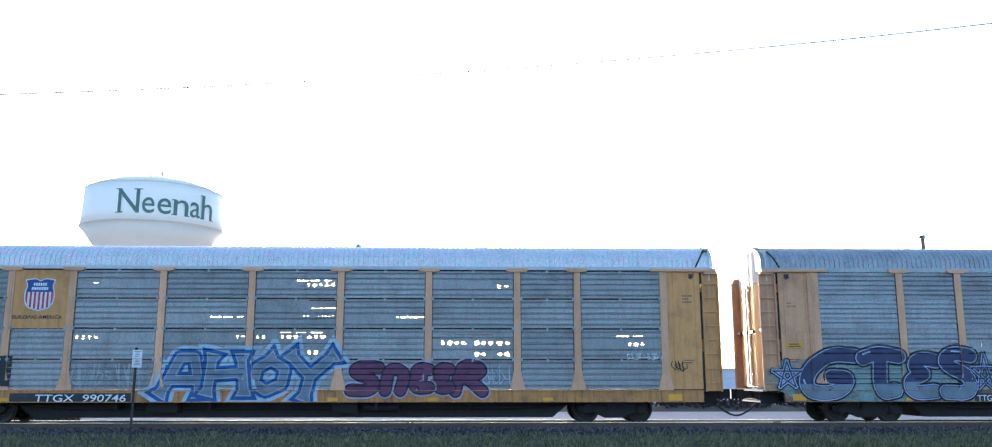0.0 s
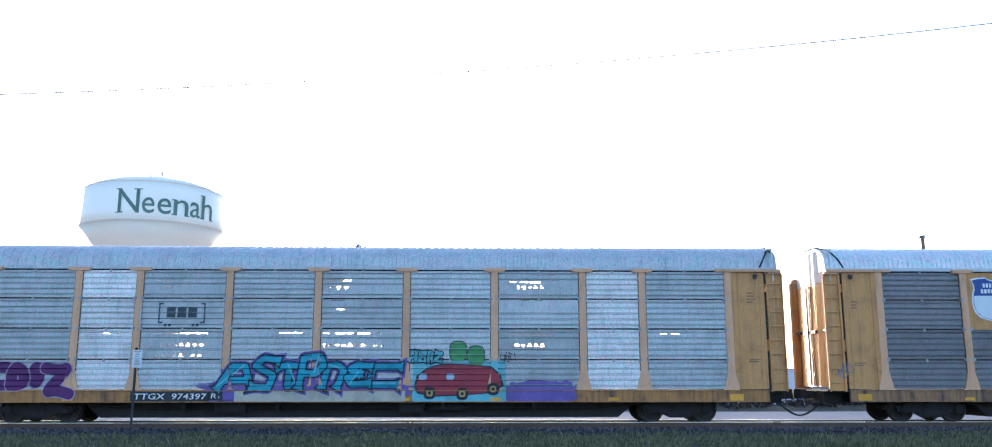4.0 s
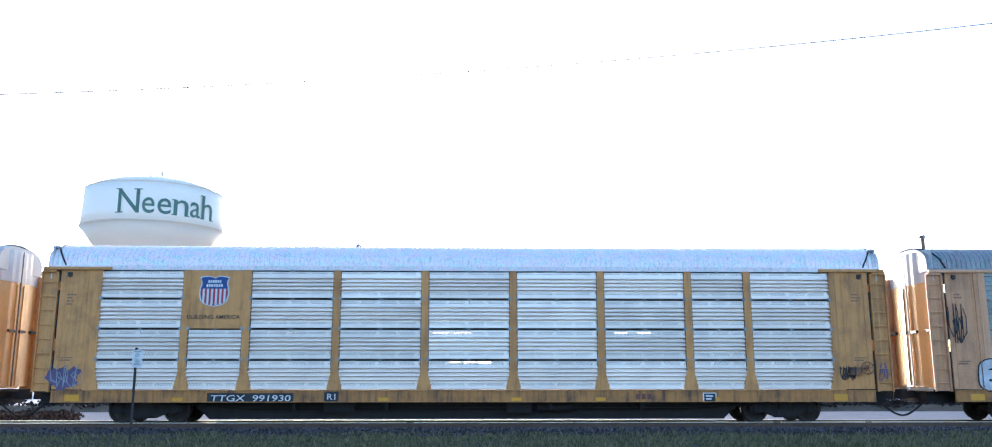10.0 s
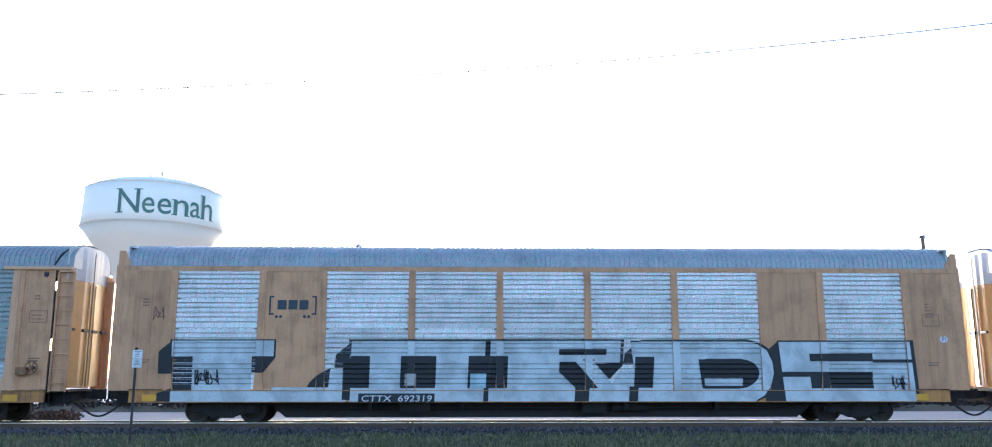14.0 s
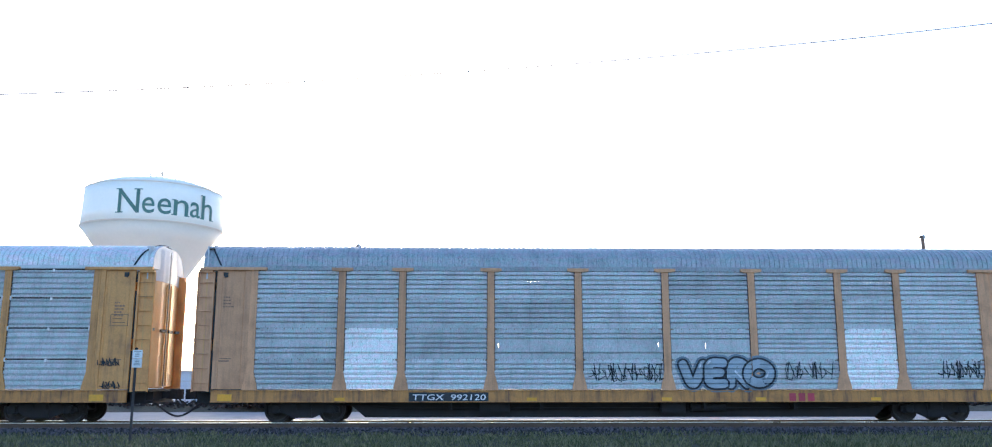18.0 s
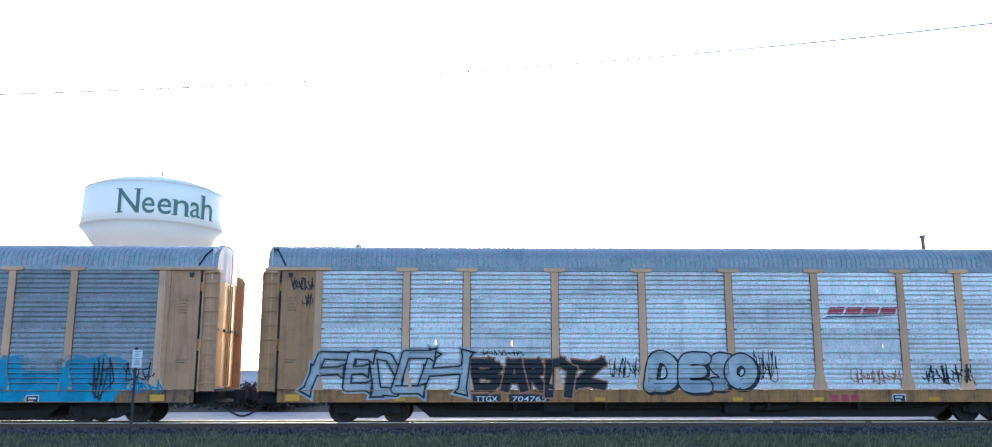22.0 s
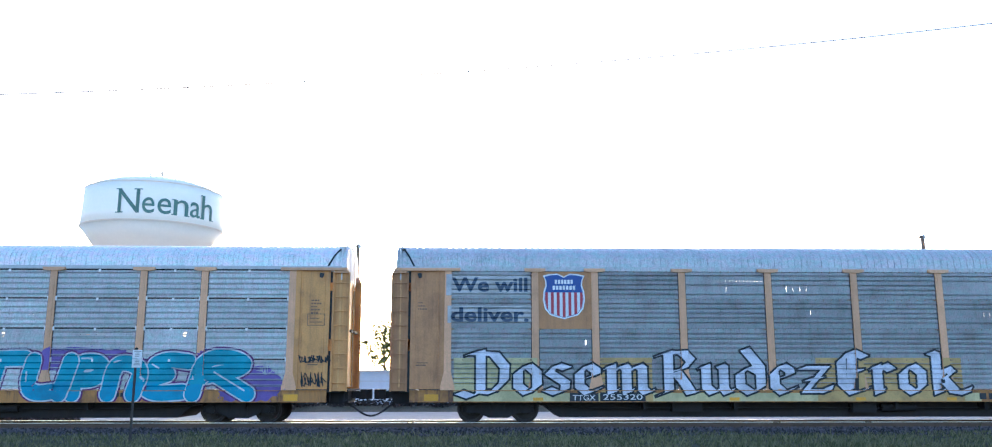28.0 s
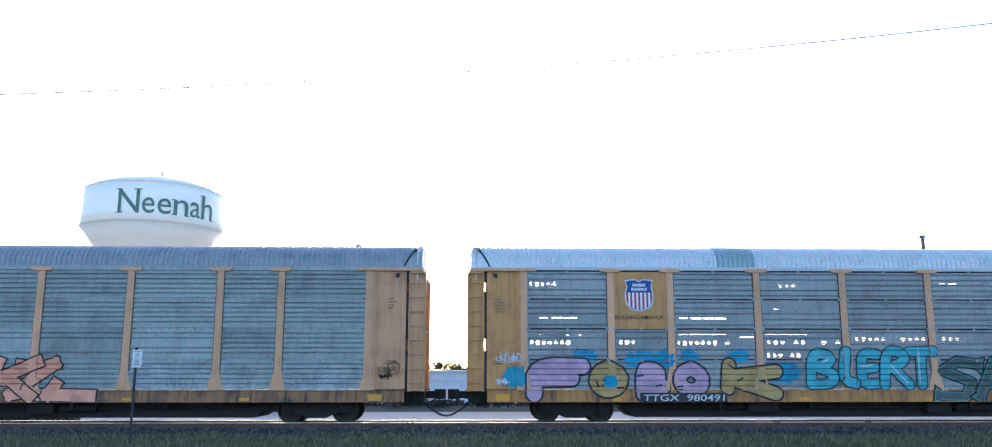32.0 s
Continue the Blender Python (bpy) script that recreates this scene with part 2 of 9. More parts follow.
# ---------------------------------------------------------------- mesh helpers
class Shape:
    """Collects vertices and faces of one mesh."""

    def __init__(self):
        self.v, self.f = [], []

    def add(self, verts, faces):
        n = len(self.v)
        self.v += [tuple(p) for p in verts]
        self.f += [tuple(i + n for i in f) for f in faces]
        return self

    def box(self, x0, x1, y0, y1, z0, z1, bevel=0.0):
        if bevel:
            b = bevel
            v = []
            for z in (z0, z1):
                v += [(x0 + b, y0, z), (x1 - b, y0, z), (x1, y0 + b, z), (x1, y1 - b, z), (x1 - b, y1, z), (x0 + b, y1, z), (x0, y1 - b, z), (x0, y0 + b, z)]
            f = [tuple(range(7, -1, -1)), tuple(range(8, 16))] + [(i, (i + 1) % 8, (i + 1) % 8 + 8, i + 8) for i in range(8)]
            return self.add(v, f)
        v = [(x0, y0, z0), (x1, y0, z0), (x1, y1, z0), (x0, y1, z0), (x0, y0, z1), (x1, y0, z1), (x1, y1, z1), (x0, y1, z1)]
        return self.add(v, [(3, 2, 1, 0), (4, 5, 6, 7), (0, 1, 5, 4), (1, 2, 6, 5), (2, 3, 7, 6), (3, 0, 4, 7)])

    def prism(self, outline, axis, a, b):
        """Outline of (u, v) pairs run along an axis from a to b: 'x' takes (y, z), 'y' takes (x, z), 'z' takes (x, y)."""
        def at(u, v, w):
            return {"x": (w, u, v), "y": (u, w, v), "z": (u, v, w)}[axis]
        n = len(outline)
        v = [at(u, w, a) for u, w in outline] + [at(u, w, b) for u, w in outline]
        f = [tuple(range(n - 1, -1, -1)), tuple(range(n, 2 * n))] + [(i, (i + 1) % n, (i + 1) % n + n, i + n) for i in range(n)]
        return self.add(v, f)

    def ring(self, profile, axis, centre, n=20, closed=False):
        """Lathe: profile of (radius, along) about an axis through centre."""
        v, f = [], []
        for r, a in profile:
            for i in range(n):
                c, s = r * math.cos(2 * math.pi * i / n), r * math.sin(2 * math.pi * i / n)
                p = {"x": (a, c, s), "y": (c, a, s), "z": (c, s, a)}[axis]
                v.append(tuple(p[k] + centre[k] for k in range(3)))
        m = len(profile)
        for j in range(m - 1 + (1 if closed else 0)):
            for i in range(n):
                j2 = (j + 1) % m
                f.append((j * n + i, j * n + (i + 1) % n, j2 * n + (i + 1) % n, j2 * n + i))
        if not closed:
            f += [tuple(range(n - 1, -1, -1)), tuple(range((m - 1) * n, m * n))]
        return self.add(v, f)

    def rod(self, axis, centre, r, a, b, n=10):
        return self.ring([(r, a), (r, b)], axis, centre, n)

    def tube(self, points, r, n=6):
        """Round bar along a polyline."""
        pts = [Vector(p) for p in points]
        v, f = [], []
        for k, p in enumerate(pts):
            d = (pts[min(k + 1, len(pts) - 1)] - pts[max(k - 1, 0)]).normalized()
            u = d.cross(Vector((0, 0, 1)))
            u = Vector((1, 0, 0)) if u.length < 1e-4 else u.normalized()
            w = d.cross(u)
            rr = r[k] if isinstance(r, (list, tuple)) else r
            v += [tuple(p + rr * (math.cos(2 * math.pi * i / n) * u + math.sin(2 * math.pi * i / n) * w)) for i in range(n)]
        for k in range(len(pts) - 1):
            f += [(k * n + i, k * n + (i + 1) % n, (k + 1) * n + (i + 1) % n, (k + 1) * n + i) for i in range(n)]
        f += [tuple(range(n - 1, -1, -1)), tuple(range((len(pts) - 1) * n, len(pts) * n))]
        return self.add(v, f)

    def mesh(self, name, mat, smooth=False):
        me = bpy.data.meshes.new(name)
        me.from_pydata(self.v, [], self.f)
        me.update()
        bm = bmesh.new()
        bm.from_mesh(me)
        bmesh.ops.recalc_face_normals(bm, faces=bm.faces)
        bm.to_mesh(me)
        bm.free()
        me.materials.append(mat)
        if smooth:
            me.shade_smooth()
        return me


def part(name, shape, mat, parent=None, label="", at=(0, 0, 0), smooth=False):
    """One mesh object under a thing or a part; shape is a Shape or a finished mesh."""
    me = shape.mesh(name, mat, smooth) if isinstance(shape, Shape) else shape
    ob = new(name, me)
    if parent is not None:
        ob.parent = parent
    ob.location = at
    if label:
        tagged(ob, label)
    return ob


_made = {}


def shared(key, make, mat, smooth=False):
    """A mesh built once for each key and material, for alike pieces."""
    k = (key, mat.name)
    if k not in _made:
        _made[k] = make().mesh(key[0], mat, smooth)
    return _made[k]
TRACK_Y = 28.62            # centre line of the track
# ---------------------------------------------------------------- ground, tracks, distance
GRASS_GREEN = weathered("dry_roadside_turf", (0.034, 0.034, 0.018), (0.085, 0.066, 0.045), rough=0.95, streak=0.0, dirt_amount=0.8, bump=0.6, size=0.6)
BALLAST = weathered("grey_ballast_stone", (0.045, 0.038, 0.038), (0.022, 0.018, 0.017), rough=0.95, streak=0.0, bump=0.9, size=0.35)
GRAVEL = weathered("pale_gravel", (0.34, 0.33, 0.33), (0.22, 0.21, 0.21), rough=0.95, spec=0.05, streak=0.0, bump=0.4)
BOUNCE_PALE = weathered("pale_bounce_sheet", (0.5, 0.48, 0.45), (0.4, 0.38, 0.36), rough=0.9, streak=0.0, size=6.0)
RAIL_SIDE = weathered("rusty_rail_steel", (0.13, 0.085, 0.06), (0.07, 0.05, 0.04), rough=0.8)
TIE = weathered("creosoted_tie_wood", (0.07, 0.055, 0.045), (0.04, 0.035, 0.03), rough=0.9)

# ground: one sheet that rises to the track and falls away behind it
GROUND = ((-900, -0.55), (-60, -0.50), (0, -0.35), (14, -0.30), (20, -0.26), (24.5, -0.22), (25.6, -0.20), (31.8, -0.45), (33, -0.42), (45.2, -0.45), (47.2, -0.12), (49.5, -0.14), (52, -0.7), (58, -1.2), (200, -1.5), (2600, -3.0))


def ground_z(y):
    for (y0, z0), (y1, z1) in zip(GROUND, GROUND[1:]):
        if y0 <= y <= y1:
            return z0 + (z1 - z0) * (y - y0) / (y1 - y0)
    return -1.0


g = Shape()
gx = [-2500, -300, -80, -40, -20, -10, 0, 10, 20, 40, 80, 300, 2500]
gy = [p[0] for p in GROUND]
g.add([(x, y, ground_z(y) + (0.03 * math.sin(x * 1.7 + y) if abs(x) < 100 and y < 25 else 0)) for y in gy for x in gx],
      [(j * len(gx) + i, j * len(gx) + i + 1, (j + 1) * len(gx) + i + 1, (j + 1) * len(gx) + i) for j in range(len(gy) - 1) for i in range(len(gx) - 1)])
tagged(part("ground", g, GRASS_GREEN), "dry grassy ground along the railway line", "ground", kind="structure")

b = Shape()
b.prism([(25.4, -0.40), (26.55, -0.19), (30.7, -0.19), (31.9, -0.55), (31.9, -0.7), (25.4, -0.7)], "x", -420, 420)
BED = tagged(part("ballast", b, BALLAST), "grey crushed-stone ballast under the track", "ballast", kind="structure")
gr = Shape().box(-420, 420, 32.2, 45.0, -0.9, -0.36)
tagged(part("gravel_road", gr, GRAVEL), "pale gravel service road behind the track", "gravel road", kind="structure")

# unseen pale slab, added to bounce skylight up onto the tower's underside
lot = Shape().box(-150, 40, 80, 270, -1.9, -1.18)
tagged(part("concrete_lot", lot, BOUNCE_PALE), "unseen pale sheet added to bounce light up at the water tower", "lot", kind="structure")


def rail(y, name):
    s = Shape()
    w = 0.036
    s.prism([(y - w, 0.0), (y + w, 0.0), (y + w, -0.035), (y + 0.01, -0.05), (y + 0.01, -0.14), (y + 0.07, -0.17), (y - 0.07, -0.17), (y - 0.01, -0.14), (y - 0.01, -0.05), (y - w, -0.035)], "x", -420, 420)
    ob = tagged(part(name, s, RAIL_SIDE), "steel rail with a polished head on the ballast", "rail", "rails of the track", kind="structure")
    part("rail_head", Shape().box(-420, 420, y - 0.037, y + 0.037, -0.012, 0.004), TREAD, ob, "shiny worn running surface")
    return ob


for y in (TRACK_Y - 0.755, TRACK_Y + 0.755):
    rail(y, "rail")
# ---------------------------------------------------------------- the autorack cars
SIDE = 1.50                # half width over the panels
PITCH = 28.5               # coupled length of a car
POST_X = (-11.77, -8.98, -7.05, -4.22, -1.41, 1.41, 4.22, 7.05, 8.98, 11.77)
TIERS = ((1.065, 1.955), (2.005, 2.925), (2.975, 3.875), (3.925, 4.785))
POST_W, POST_Y = 0.115, 0.045
GROOVE, GROOVE_HALF = 0.050, 0.022
SILL_Z = (0.655, 1.025)


def groove_marks(h, count):
    """Heights of the pressed grooves: evenly spread, or five in a group with a plain band above and below on the close-set sheets."""
    if count >= 6:
        return [h * 0.5 + 0.152 * (k - 2) for k in range(5)]
    return [h * (k + 0.5) / count for k in range(count)]


def sheet_profile(z0, z1, grooves, depth, half=GROOVE_HALF):
    """Front profile (y, z) of a pressed sheet between z0 and z1, with narrow louvre grooves under a raised lip."""
    pts = [(0.0, z0)]
    for g in grooves:
        if z0 + half < g < z1 - half - 0.03:
            pts += [(0.0, g - half), (0.016, g - half + 0.012), (depth, g - half + 0.014), (depth, g + half), (0.004, g + half), (-0.012, g + half + 0.006), (0.0, g + half + 0.03)]
    return pts + [(0.0, z1)]


def ridge_profile(z0, z1, marks):
    """Profile of a sheet with deep rolled channels."""
    pts = [(0.0, z0)]
    for g in marks:
        if z0 + 0.03 < g < z1 - 0.07:
            pts += [(0.0, g - 0.032), (0.088, g - 0.030), (0.088, g + 0.018), (-0.016, g + 0.024), (-0.030, g + 0.042), (0.0, g + 0.066)]
    return pts + [(0.0, z1)]


def panel_shape(w, h, count, rows=(), deep=False):
    """A pressed steel side panel; rows are (x0, x1, z, height, kind) bands of see-through openings."""
    s, t = Shape(), 0.12 if deep else {6: 0.058, 7: 0.085}.get(count, 0.055)
    marks = [h * (0.27 + 0.145 * k) for k in range(4)] if deep else groove_marks(h, count)

    def band(a, b, x0=0.0, x1=w):
        if b - a > 0.004 and x1 - x0 > 0.004:
            pts = ridge_profile(a, b, marks) if deep else sheet_profile(a, b, marks, t - 0.012)
            s.prism(pts + [(t, b), (t, a)], "x", x0, x1)
    z = 0.0
    merged = {}
    for x0, x1, zc, hh, kind in rows:
        zc = min(max(zc, hh / 2 + 0.015), h - hh / 2 - 0.015)
        key = next((k for k in merged if abs(k - zc) < (hh + merged[k][0]) / 2 + 0.012), None)
        if key is None:
            merged[zc] = [hh, [(x0, x1, kind)]]
        else:
            merged[key][1].append((x0, x1, kind))
    for zc in sorted(merged):
        hh, spans = merged[zc]
        a, b = zc - hh / 2, zc + hh / 2
        if a < z:
            continue
        band(z, a)
        x = 0.0
        for x0, x1, kind in sorted(spans):
            x0, x1 = max(x0, x + 0.02), min(x1, w - 0.02)
            if x1 - x0 < 0.05:
                continue
            s.box(x, x0, 0.0, t, a, b)
            step = {"o": 0.205, "s": 0.42, "d": 0.12, "v": 0.2}[kind]
            n = max(1, round((x1 - x0) / step))
            dx = (x1 - x0) / n
            for i in range(n):
                ca, cb = x0 + i * dx, x0 + (i + 1) * dx
                if kind == "o":
                    q = 0.5 + 0.5 * math.sin(i * 2.7 + x0 * 5.0 + zc * 9.0)
                    if (i * 7 + int(x0 * 13.0)) % 9 == 4:
                        s.box(ca, cb, 0.0, t, a, b)
                        continue
                    cx, rx, rz, zz = (ca + cb) / 2, dx * (0.30 + 0.14 * q), hh * (0.36 + 0.12 * q), a
                    for j in range(5):
                        zs = (a + b) / 2 + rz * (j - 2) * 0.42
                        hs = 0.0045 + 0.0035 * math.sin(j * 2.1 + i * 1.3 + x0)
                        half = rx * math.sqrt(max(0.1, 1.0 - ((j - 2) * 0.42) ** 2)) * (0.85 + 0.15 * math.sin(j * 3.7 + i))
                        s.box(ca, cb, 0.0, t, zz, zs - hs)
                        s.box(ca, cx - half, 0.0, t, zs - hs, zs + hs)
                        s.box(cx + half, cb, 0.0, t, zs - hs, zs + hs)
                        zz = zs + hs
                    s.box(ca, cb, 0.0, t, zz, b)
                else:
                    q = 0.5 + 0.5 * math.sin(i * 5.3 + x0 * 3.0)
                    e = {"s": 0.01 + 0.09 * q, "d": dx * (0.36 + 0.11 * q), "v": dx * 0.5 - 0.004 - 0.004 * q}[kind]
                    s.box(ca, ca + e, 0.0, t, a, b)
                    s.box(cb - e, cb, 0.0, t, a, b)
                    if kind == "s" and q > 0.45:
                        s.box(ca + e, cb - e, 0.0, t, a, a + (b - a) * 0.45 * q)
            x = x1
        s.box(x, w, 0.0, t, a, b)
        z = b
    band(z, h)
    return s


def rivet_row(w):
    """Rusty rivet heads along a seam, and a short clip at each end."""
    s = Shape()
    n = round(w / 0.27)
    for k in range(n):
        x = (k + 0.5) * w / n
        s.prism([(x - 0.014, -0.014), (x + 0.014, -0.014), (x + 0.014, 0.014), (x - 0.014, 0.014)], "y", -0.012, 0.0)
    for x in (0.0, w - 0.09):
        s.box(x, x + 0.09, -0.016, 0.0, -0.022, 0.022)
    return s


def far_panel_shape(w, h):
    """Far-side panel, out of sight: left open in two broad bands so light shows through the near side."""
    s = Shape()
    for a, b in ((0.0, 0.07), (0.44, 0.47), (0.86, h)):
        s.box(0.0, w, -0.04, 0.0, a, b)
    return s


def post_shape(cap, flare):
    s = Shape()
    w, f = POST_W, (0.235 if flare else 0.15)
    out = [(-f, 1.03), (f, 1.03), (f * 0.94, 1.16), (w, 1.58), (w * 0.92, 4.80), (-w * 0.92, 4.80), (-w, 1.58), (-f * 0.94, 1.16)]
    s.prism(out, "y", -POST_Y, 0.05)
    s.box(-0.098, 0.098, 0.05, 0.16, 1.03, 4.80)
    s.prism([(-w * 0.45, 1.2), (w * 0.45, 1.2), (w * 0.4, 4.7), (-w * 0.4, 4.7)], "y", -POST_Y - 0.012, -POST_Y)
    if cap:
        s.prism([(-0.34, 4.885), (-0.34, 4.80), (-0.19, 4.77), (0.19, 4.77), (0.34, 4.80), (0.34, 4.885)], "y", -POST_Y - 0.04, 0.05)
    return s


def roof_profile():
    pts = []
    for k in range(15):
        a = math.pi * k / 14
        y = -1.43 * math.cos(a)
        pts.append((y, 4.92 + 0.82 * math.sin(a) ** 0.62))
    return pts


def roof_shape(length, pitch, depth):
    """Arched roof of ribbed cross sheets, open underneath, with thickness."""
    s, prof = Shape(), roof_profile()
    xs, up = [], []
    n = int(length / pitch)
    for k in range(n):
        x = -length / 2 + k * length / n
        xs += [x, x + 0.45 * length / n, x + 0.5 * length / n, x + 0.95 * length / n]
        up += [0.0, 0.0, depth, depth]
    xs.append(length / 2)
    up.append(0.0)
    m = len(prof)
    v, f = [], []
    for x, u in zip(xs, up):
        for y, z in prof:
            k = 1 + u / 1.45
            v.append((x, y * k, 4.92 + (z - 4.92) * (1 + u / 0.8)))
    for i in range(len(xs) - 1):
        f += [(i * m + j, (i + 1) * m + j, (i + 1) * m + j + 1, i * m + j + 1) for j in range(m - 1)]
    s.add(v, f)
    return s


def gable_shape():
    """End cap under the roof arch: white sheet with a shallow point."""
    s = Shape()
    prof = [(y * 0.97, min(z, 5.70)) for y, z in roof_profile()]
    s.prism([(-1.36, 4.87)] + prof + [(1.36, 4.87)], "x", -0.03, 0.03)
    return s


def sweep(z):
    """How far along the car the end gasket lies at a height of the roof's arch."""
    return 12.86 + 0.52 * max(0.0, min(1.0, (z - 4.92) / 0.82)) ** 1.2


def hood_shape():
    """Dark folded gasket that sweeps forward over the roof's end."""
    s, prof = Shape(), roof_profile()
    s.tube([(sweep(z), y * 1.018, z + 0.018) for y, z in prof], 0.030, 5)
    return s


def end_hood_shape():
    """Smooth cap that closes the last of the roof, from the gasket to the end."""
    s, prof = Shape(), roof_profile()
    m, steps = len(prof), (0.0, 0.5, 0.9, 1.0)
    s.add([(sweep(z) + (13.45 - sweep(z)) * t, y * (1.010 - 0.012 * (t == 1.0)), 4.90 + (z - 4.90) * (1.010 - 0.012 * (t == 1.0))) for t in steps for y, z in prof],
          [(i * m + j, (i + 1) * m + j, (i + 1) * m + j + 1, i * m + j + 1) for i in range(len(steps) - 1) for j in range(m - 1)])
    return s


def door_outline(out, thick, y0=0.02, y1=1.44):
    """Bowed plan of one leaf of the end door, set off from it by out."""
    pts = []
    for k in range(9):
        pts.append((out + 0.22 * math.cos(k / 8 * 1.42) + (0.006 * math.sin(k * 2.4) if 0 < k < 8 else 0.0), y0 + (y1 - y0) * k / 8))
    return pts + [(x - thick, y) for x, y in reversed(pts)]


def end_door_shape():
    """One leaf of the folding end door, bowed, with a lock rod."""
    s = Shape()
    s.prism(door_outline(0.0, 0.045), "z", 1.12, 4.86)
    s.rod("z", (0.235, 0.20, 0), 0.018, 1.15, 4.45, 6)
    for z in (1.5, 2.3, 3.6, 4.3):
        s.box(0.19, 0.25, 0.16, 0.24, z, z + 0.06)
    return s


def end_panel_shape(plain):
    """Solid side sheet beside the end door with pressed border."""
    s = Shape()
    if plain:
        out = [(0.0, 0.0), (0.03, -0.03), (0.20, -0.03), (0.21, 0.0), (0.60, 0.0), (0.605, -0.012), (0.62, -0.012), (0.625, 0.0), (1.17, 0.0), (1.17, 0.05), (0.0, 0.05)]
    else:
        out = [(0.0, 0.0), (0.03, -0.03), (0.20, -0.03), (0.21, 0.0), (0.258, 0.0), (0.262, -0.012), (0.275, -0.012), (0.28, 0.0), (0.955, 0.0), (0.96, -0.012), (0.975, -0.012), (0.98, 0.0), (1.13, 0.0), (1.13, 0.05), (0.0, 0.05)]
    s.prism(out, "z", 1.06, 4.80)
    return s


def ladder_shape():
    s = Shape()
    s.box(0.0, 0.53, 0.06, 0.09, 1.00, 4.72)
    s.box(0.0, 0.055, -0.02, 0.06, 0.98, 4.74)
    s.prism([(0.50, 0.06), (0.50, -0.02), (0.535, -0.02), (0.55, 0.015), (0.53, 0.06)], "z", 0.98, 4.74)
    return s


def rung_shape():
    s = Shape()
    s.tube([(0.05, 0.05, 0), (0.06, -0.02, 0), (0.51, -0.02, 0), (0.52, 0.05, 0)], 0.016, 6)
    return s


def corner_beam_shape():
    s = Shape()
    s.box(-0.42, 1.70, -0.10, 0.06, 4.795, 4.885, 0.01)
    s.box(1.30, 1.74, -0.05, 0.10, 4.72, 4.80)
    return s


def sill_shape():
    s = Shape()
    a, b = SILL_Z
    s.prism([(-0.065, a), (-0.065, a + 0.025), (-0.035, a + 0.03), (-0.035, b - 0.025), (-0.065, b - 0.02), (-0.065, b), (0.06, b), (0.06, a)], "x", -12.95, 12.95)
    return s


def centre_sill_shape(low):
    s = Shape()
    s.prism([(-8.75, 0.62), (-8.2, low), (8.2, low), (8.75, 0.62), (8.75, 0.94), (-8.75, 0.94)], "y", -0.95, 0.95)
    s.box(-13.5, 13.5, -0.35, 0.35, 0.62, 0.94)
    for x in (-5.5, -2.6, 2.6, 5.5):
        s.box(x - 0.05, x + 0.05, -1.35, 1.35, 0.42, 0.9)
    s.box(-4.6, -3.6, -1.2, -0.6, 0.34, 0.64, 0.03)
    s.box(1.2, 2.0, -1.25, -0.7, 0.32, 0.62, 0.03)
    s.rod("x", (0, -1.1, 0.47), 0.12, 2.2, 3.3, 10)
    s.tube([(-9.0, -1.0, 0.60), (-7.0, -1.05, 0.45), (7.0, -1.05, 0.45), (9.0, -1.0, 0.60)], 0.03, 5)
    return s


def deck_shape(z):
    return Shape().box(-13.3, 13.3, -1.38, 1.38, z, z + 0.07)


def side_frame_shape():
    """Cast truck side frame with its two pedestals and window."""
    s = Shape()
    top = [(-1.12, 0.50), (-1.12, 0.34), (-0.66, 0.32), (-0.44, 0.22), (-0.30, 0.16), (0.30, 0.16), (0.44, 0.22), (0.66, 0.32), (1.12, 0.34), (1.12, 0.50), (0.80, 0.60), (0.35, 0.68), (-0.35, 0.68), (-0.80, 0.60)]
    s.prism(top, "y", -0.07, 0.07)
    for x in (-0.865, 0.865):
        s.rod("y", (x, 0, 0.42), 0.12, -0.13, 0.05, 14)
        s.box(x - 0.16, x + 0.16, -0.09, 0.08, 0.30, 0.55, 0.02)
    s.box(-0.27, 0.27, -0.10, -0.07, 0.20, 0.62)
    return s


def spring_shape():
    s = Shape()
    pts = [(0.055 * math.cos(k * 0.9), 0.055 * math.sin(k * 0.9), 0.24 + 0.26 * k / 34) for k in range(35)]
    s.tube(pts, 0.016, 5)
    return s


def wheelset_shape():
    """Axle with two flanged wheels, about its own centre."""
    s = Shape()
    s.rod("y", (0, 0, 0), 0.075, -1.0, 1.0, 12)
    for side in (-1, 1):
        prof = [(0.09, -0.10), (0.14, -0.09), (0.16, -0.02), (0.33, 0.0), (0.36, -0.065), (0.415, -0.07), (0.42, 0.045), (0.45, 0.06), (0.445, 0.085), (0.36, 0.085), (0.33, 0.03), (0.16, 0.03), (0.12, 0.09), (0.09, 0.1)]
        s.ring([(r, -side * a * -1 if side > 0 else a) for r, a in prof] if side < 0 else [(r, -a) for r, a in prof], "y", (0, side * 0.755, 0), 28)
        for k in range(3):
            a = 2 * math.pi * k / 3
            s.box(0.22 * math.cos(a) - 0.02, 0.22 * math.cos(a) + 0.02, side * 0.755 - 0.05, side * 0.755 + 0.05, 0.22 * math.sin(a) - 0.02, 0.22 * math.sin(a) + 0.02)
    return s


def coupler_shape():
    s = Shape()
    s.box(13.3, 13.86, -0.11, 0.11, 0.74, 0.98, 0.03)
    s.box(13.2, 13.45, -0.42, 0.42, 0.70, 1.06, 0.04)
    s.prism([(13.84, -0.20), (14.05, -0.24), (14.20, -0.14), (14.22, 0.02), (14.05, 0.20), (13.84, 0.18)], "z", 0.72, 1.04)
    return s


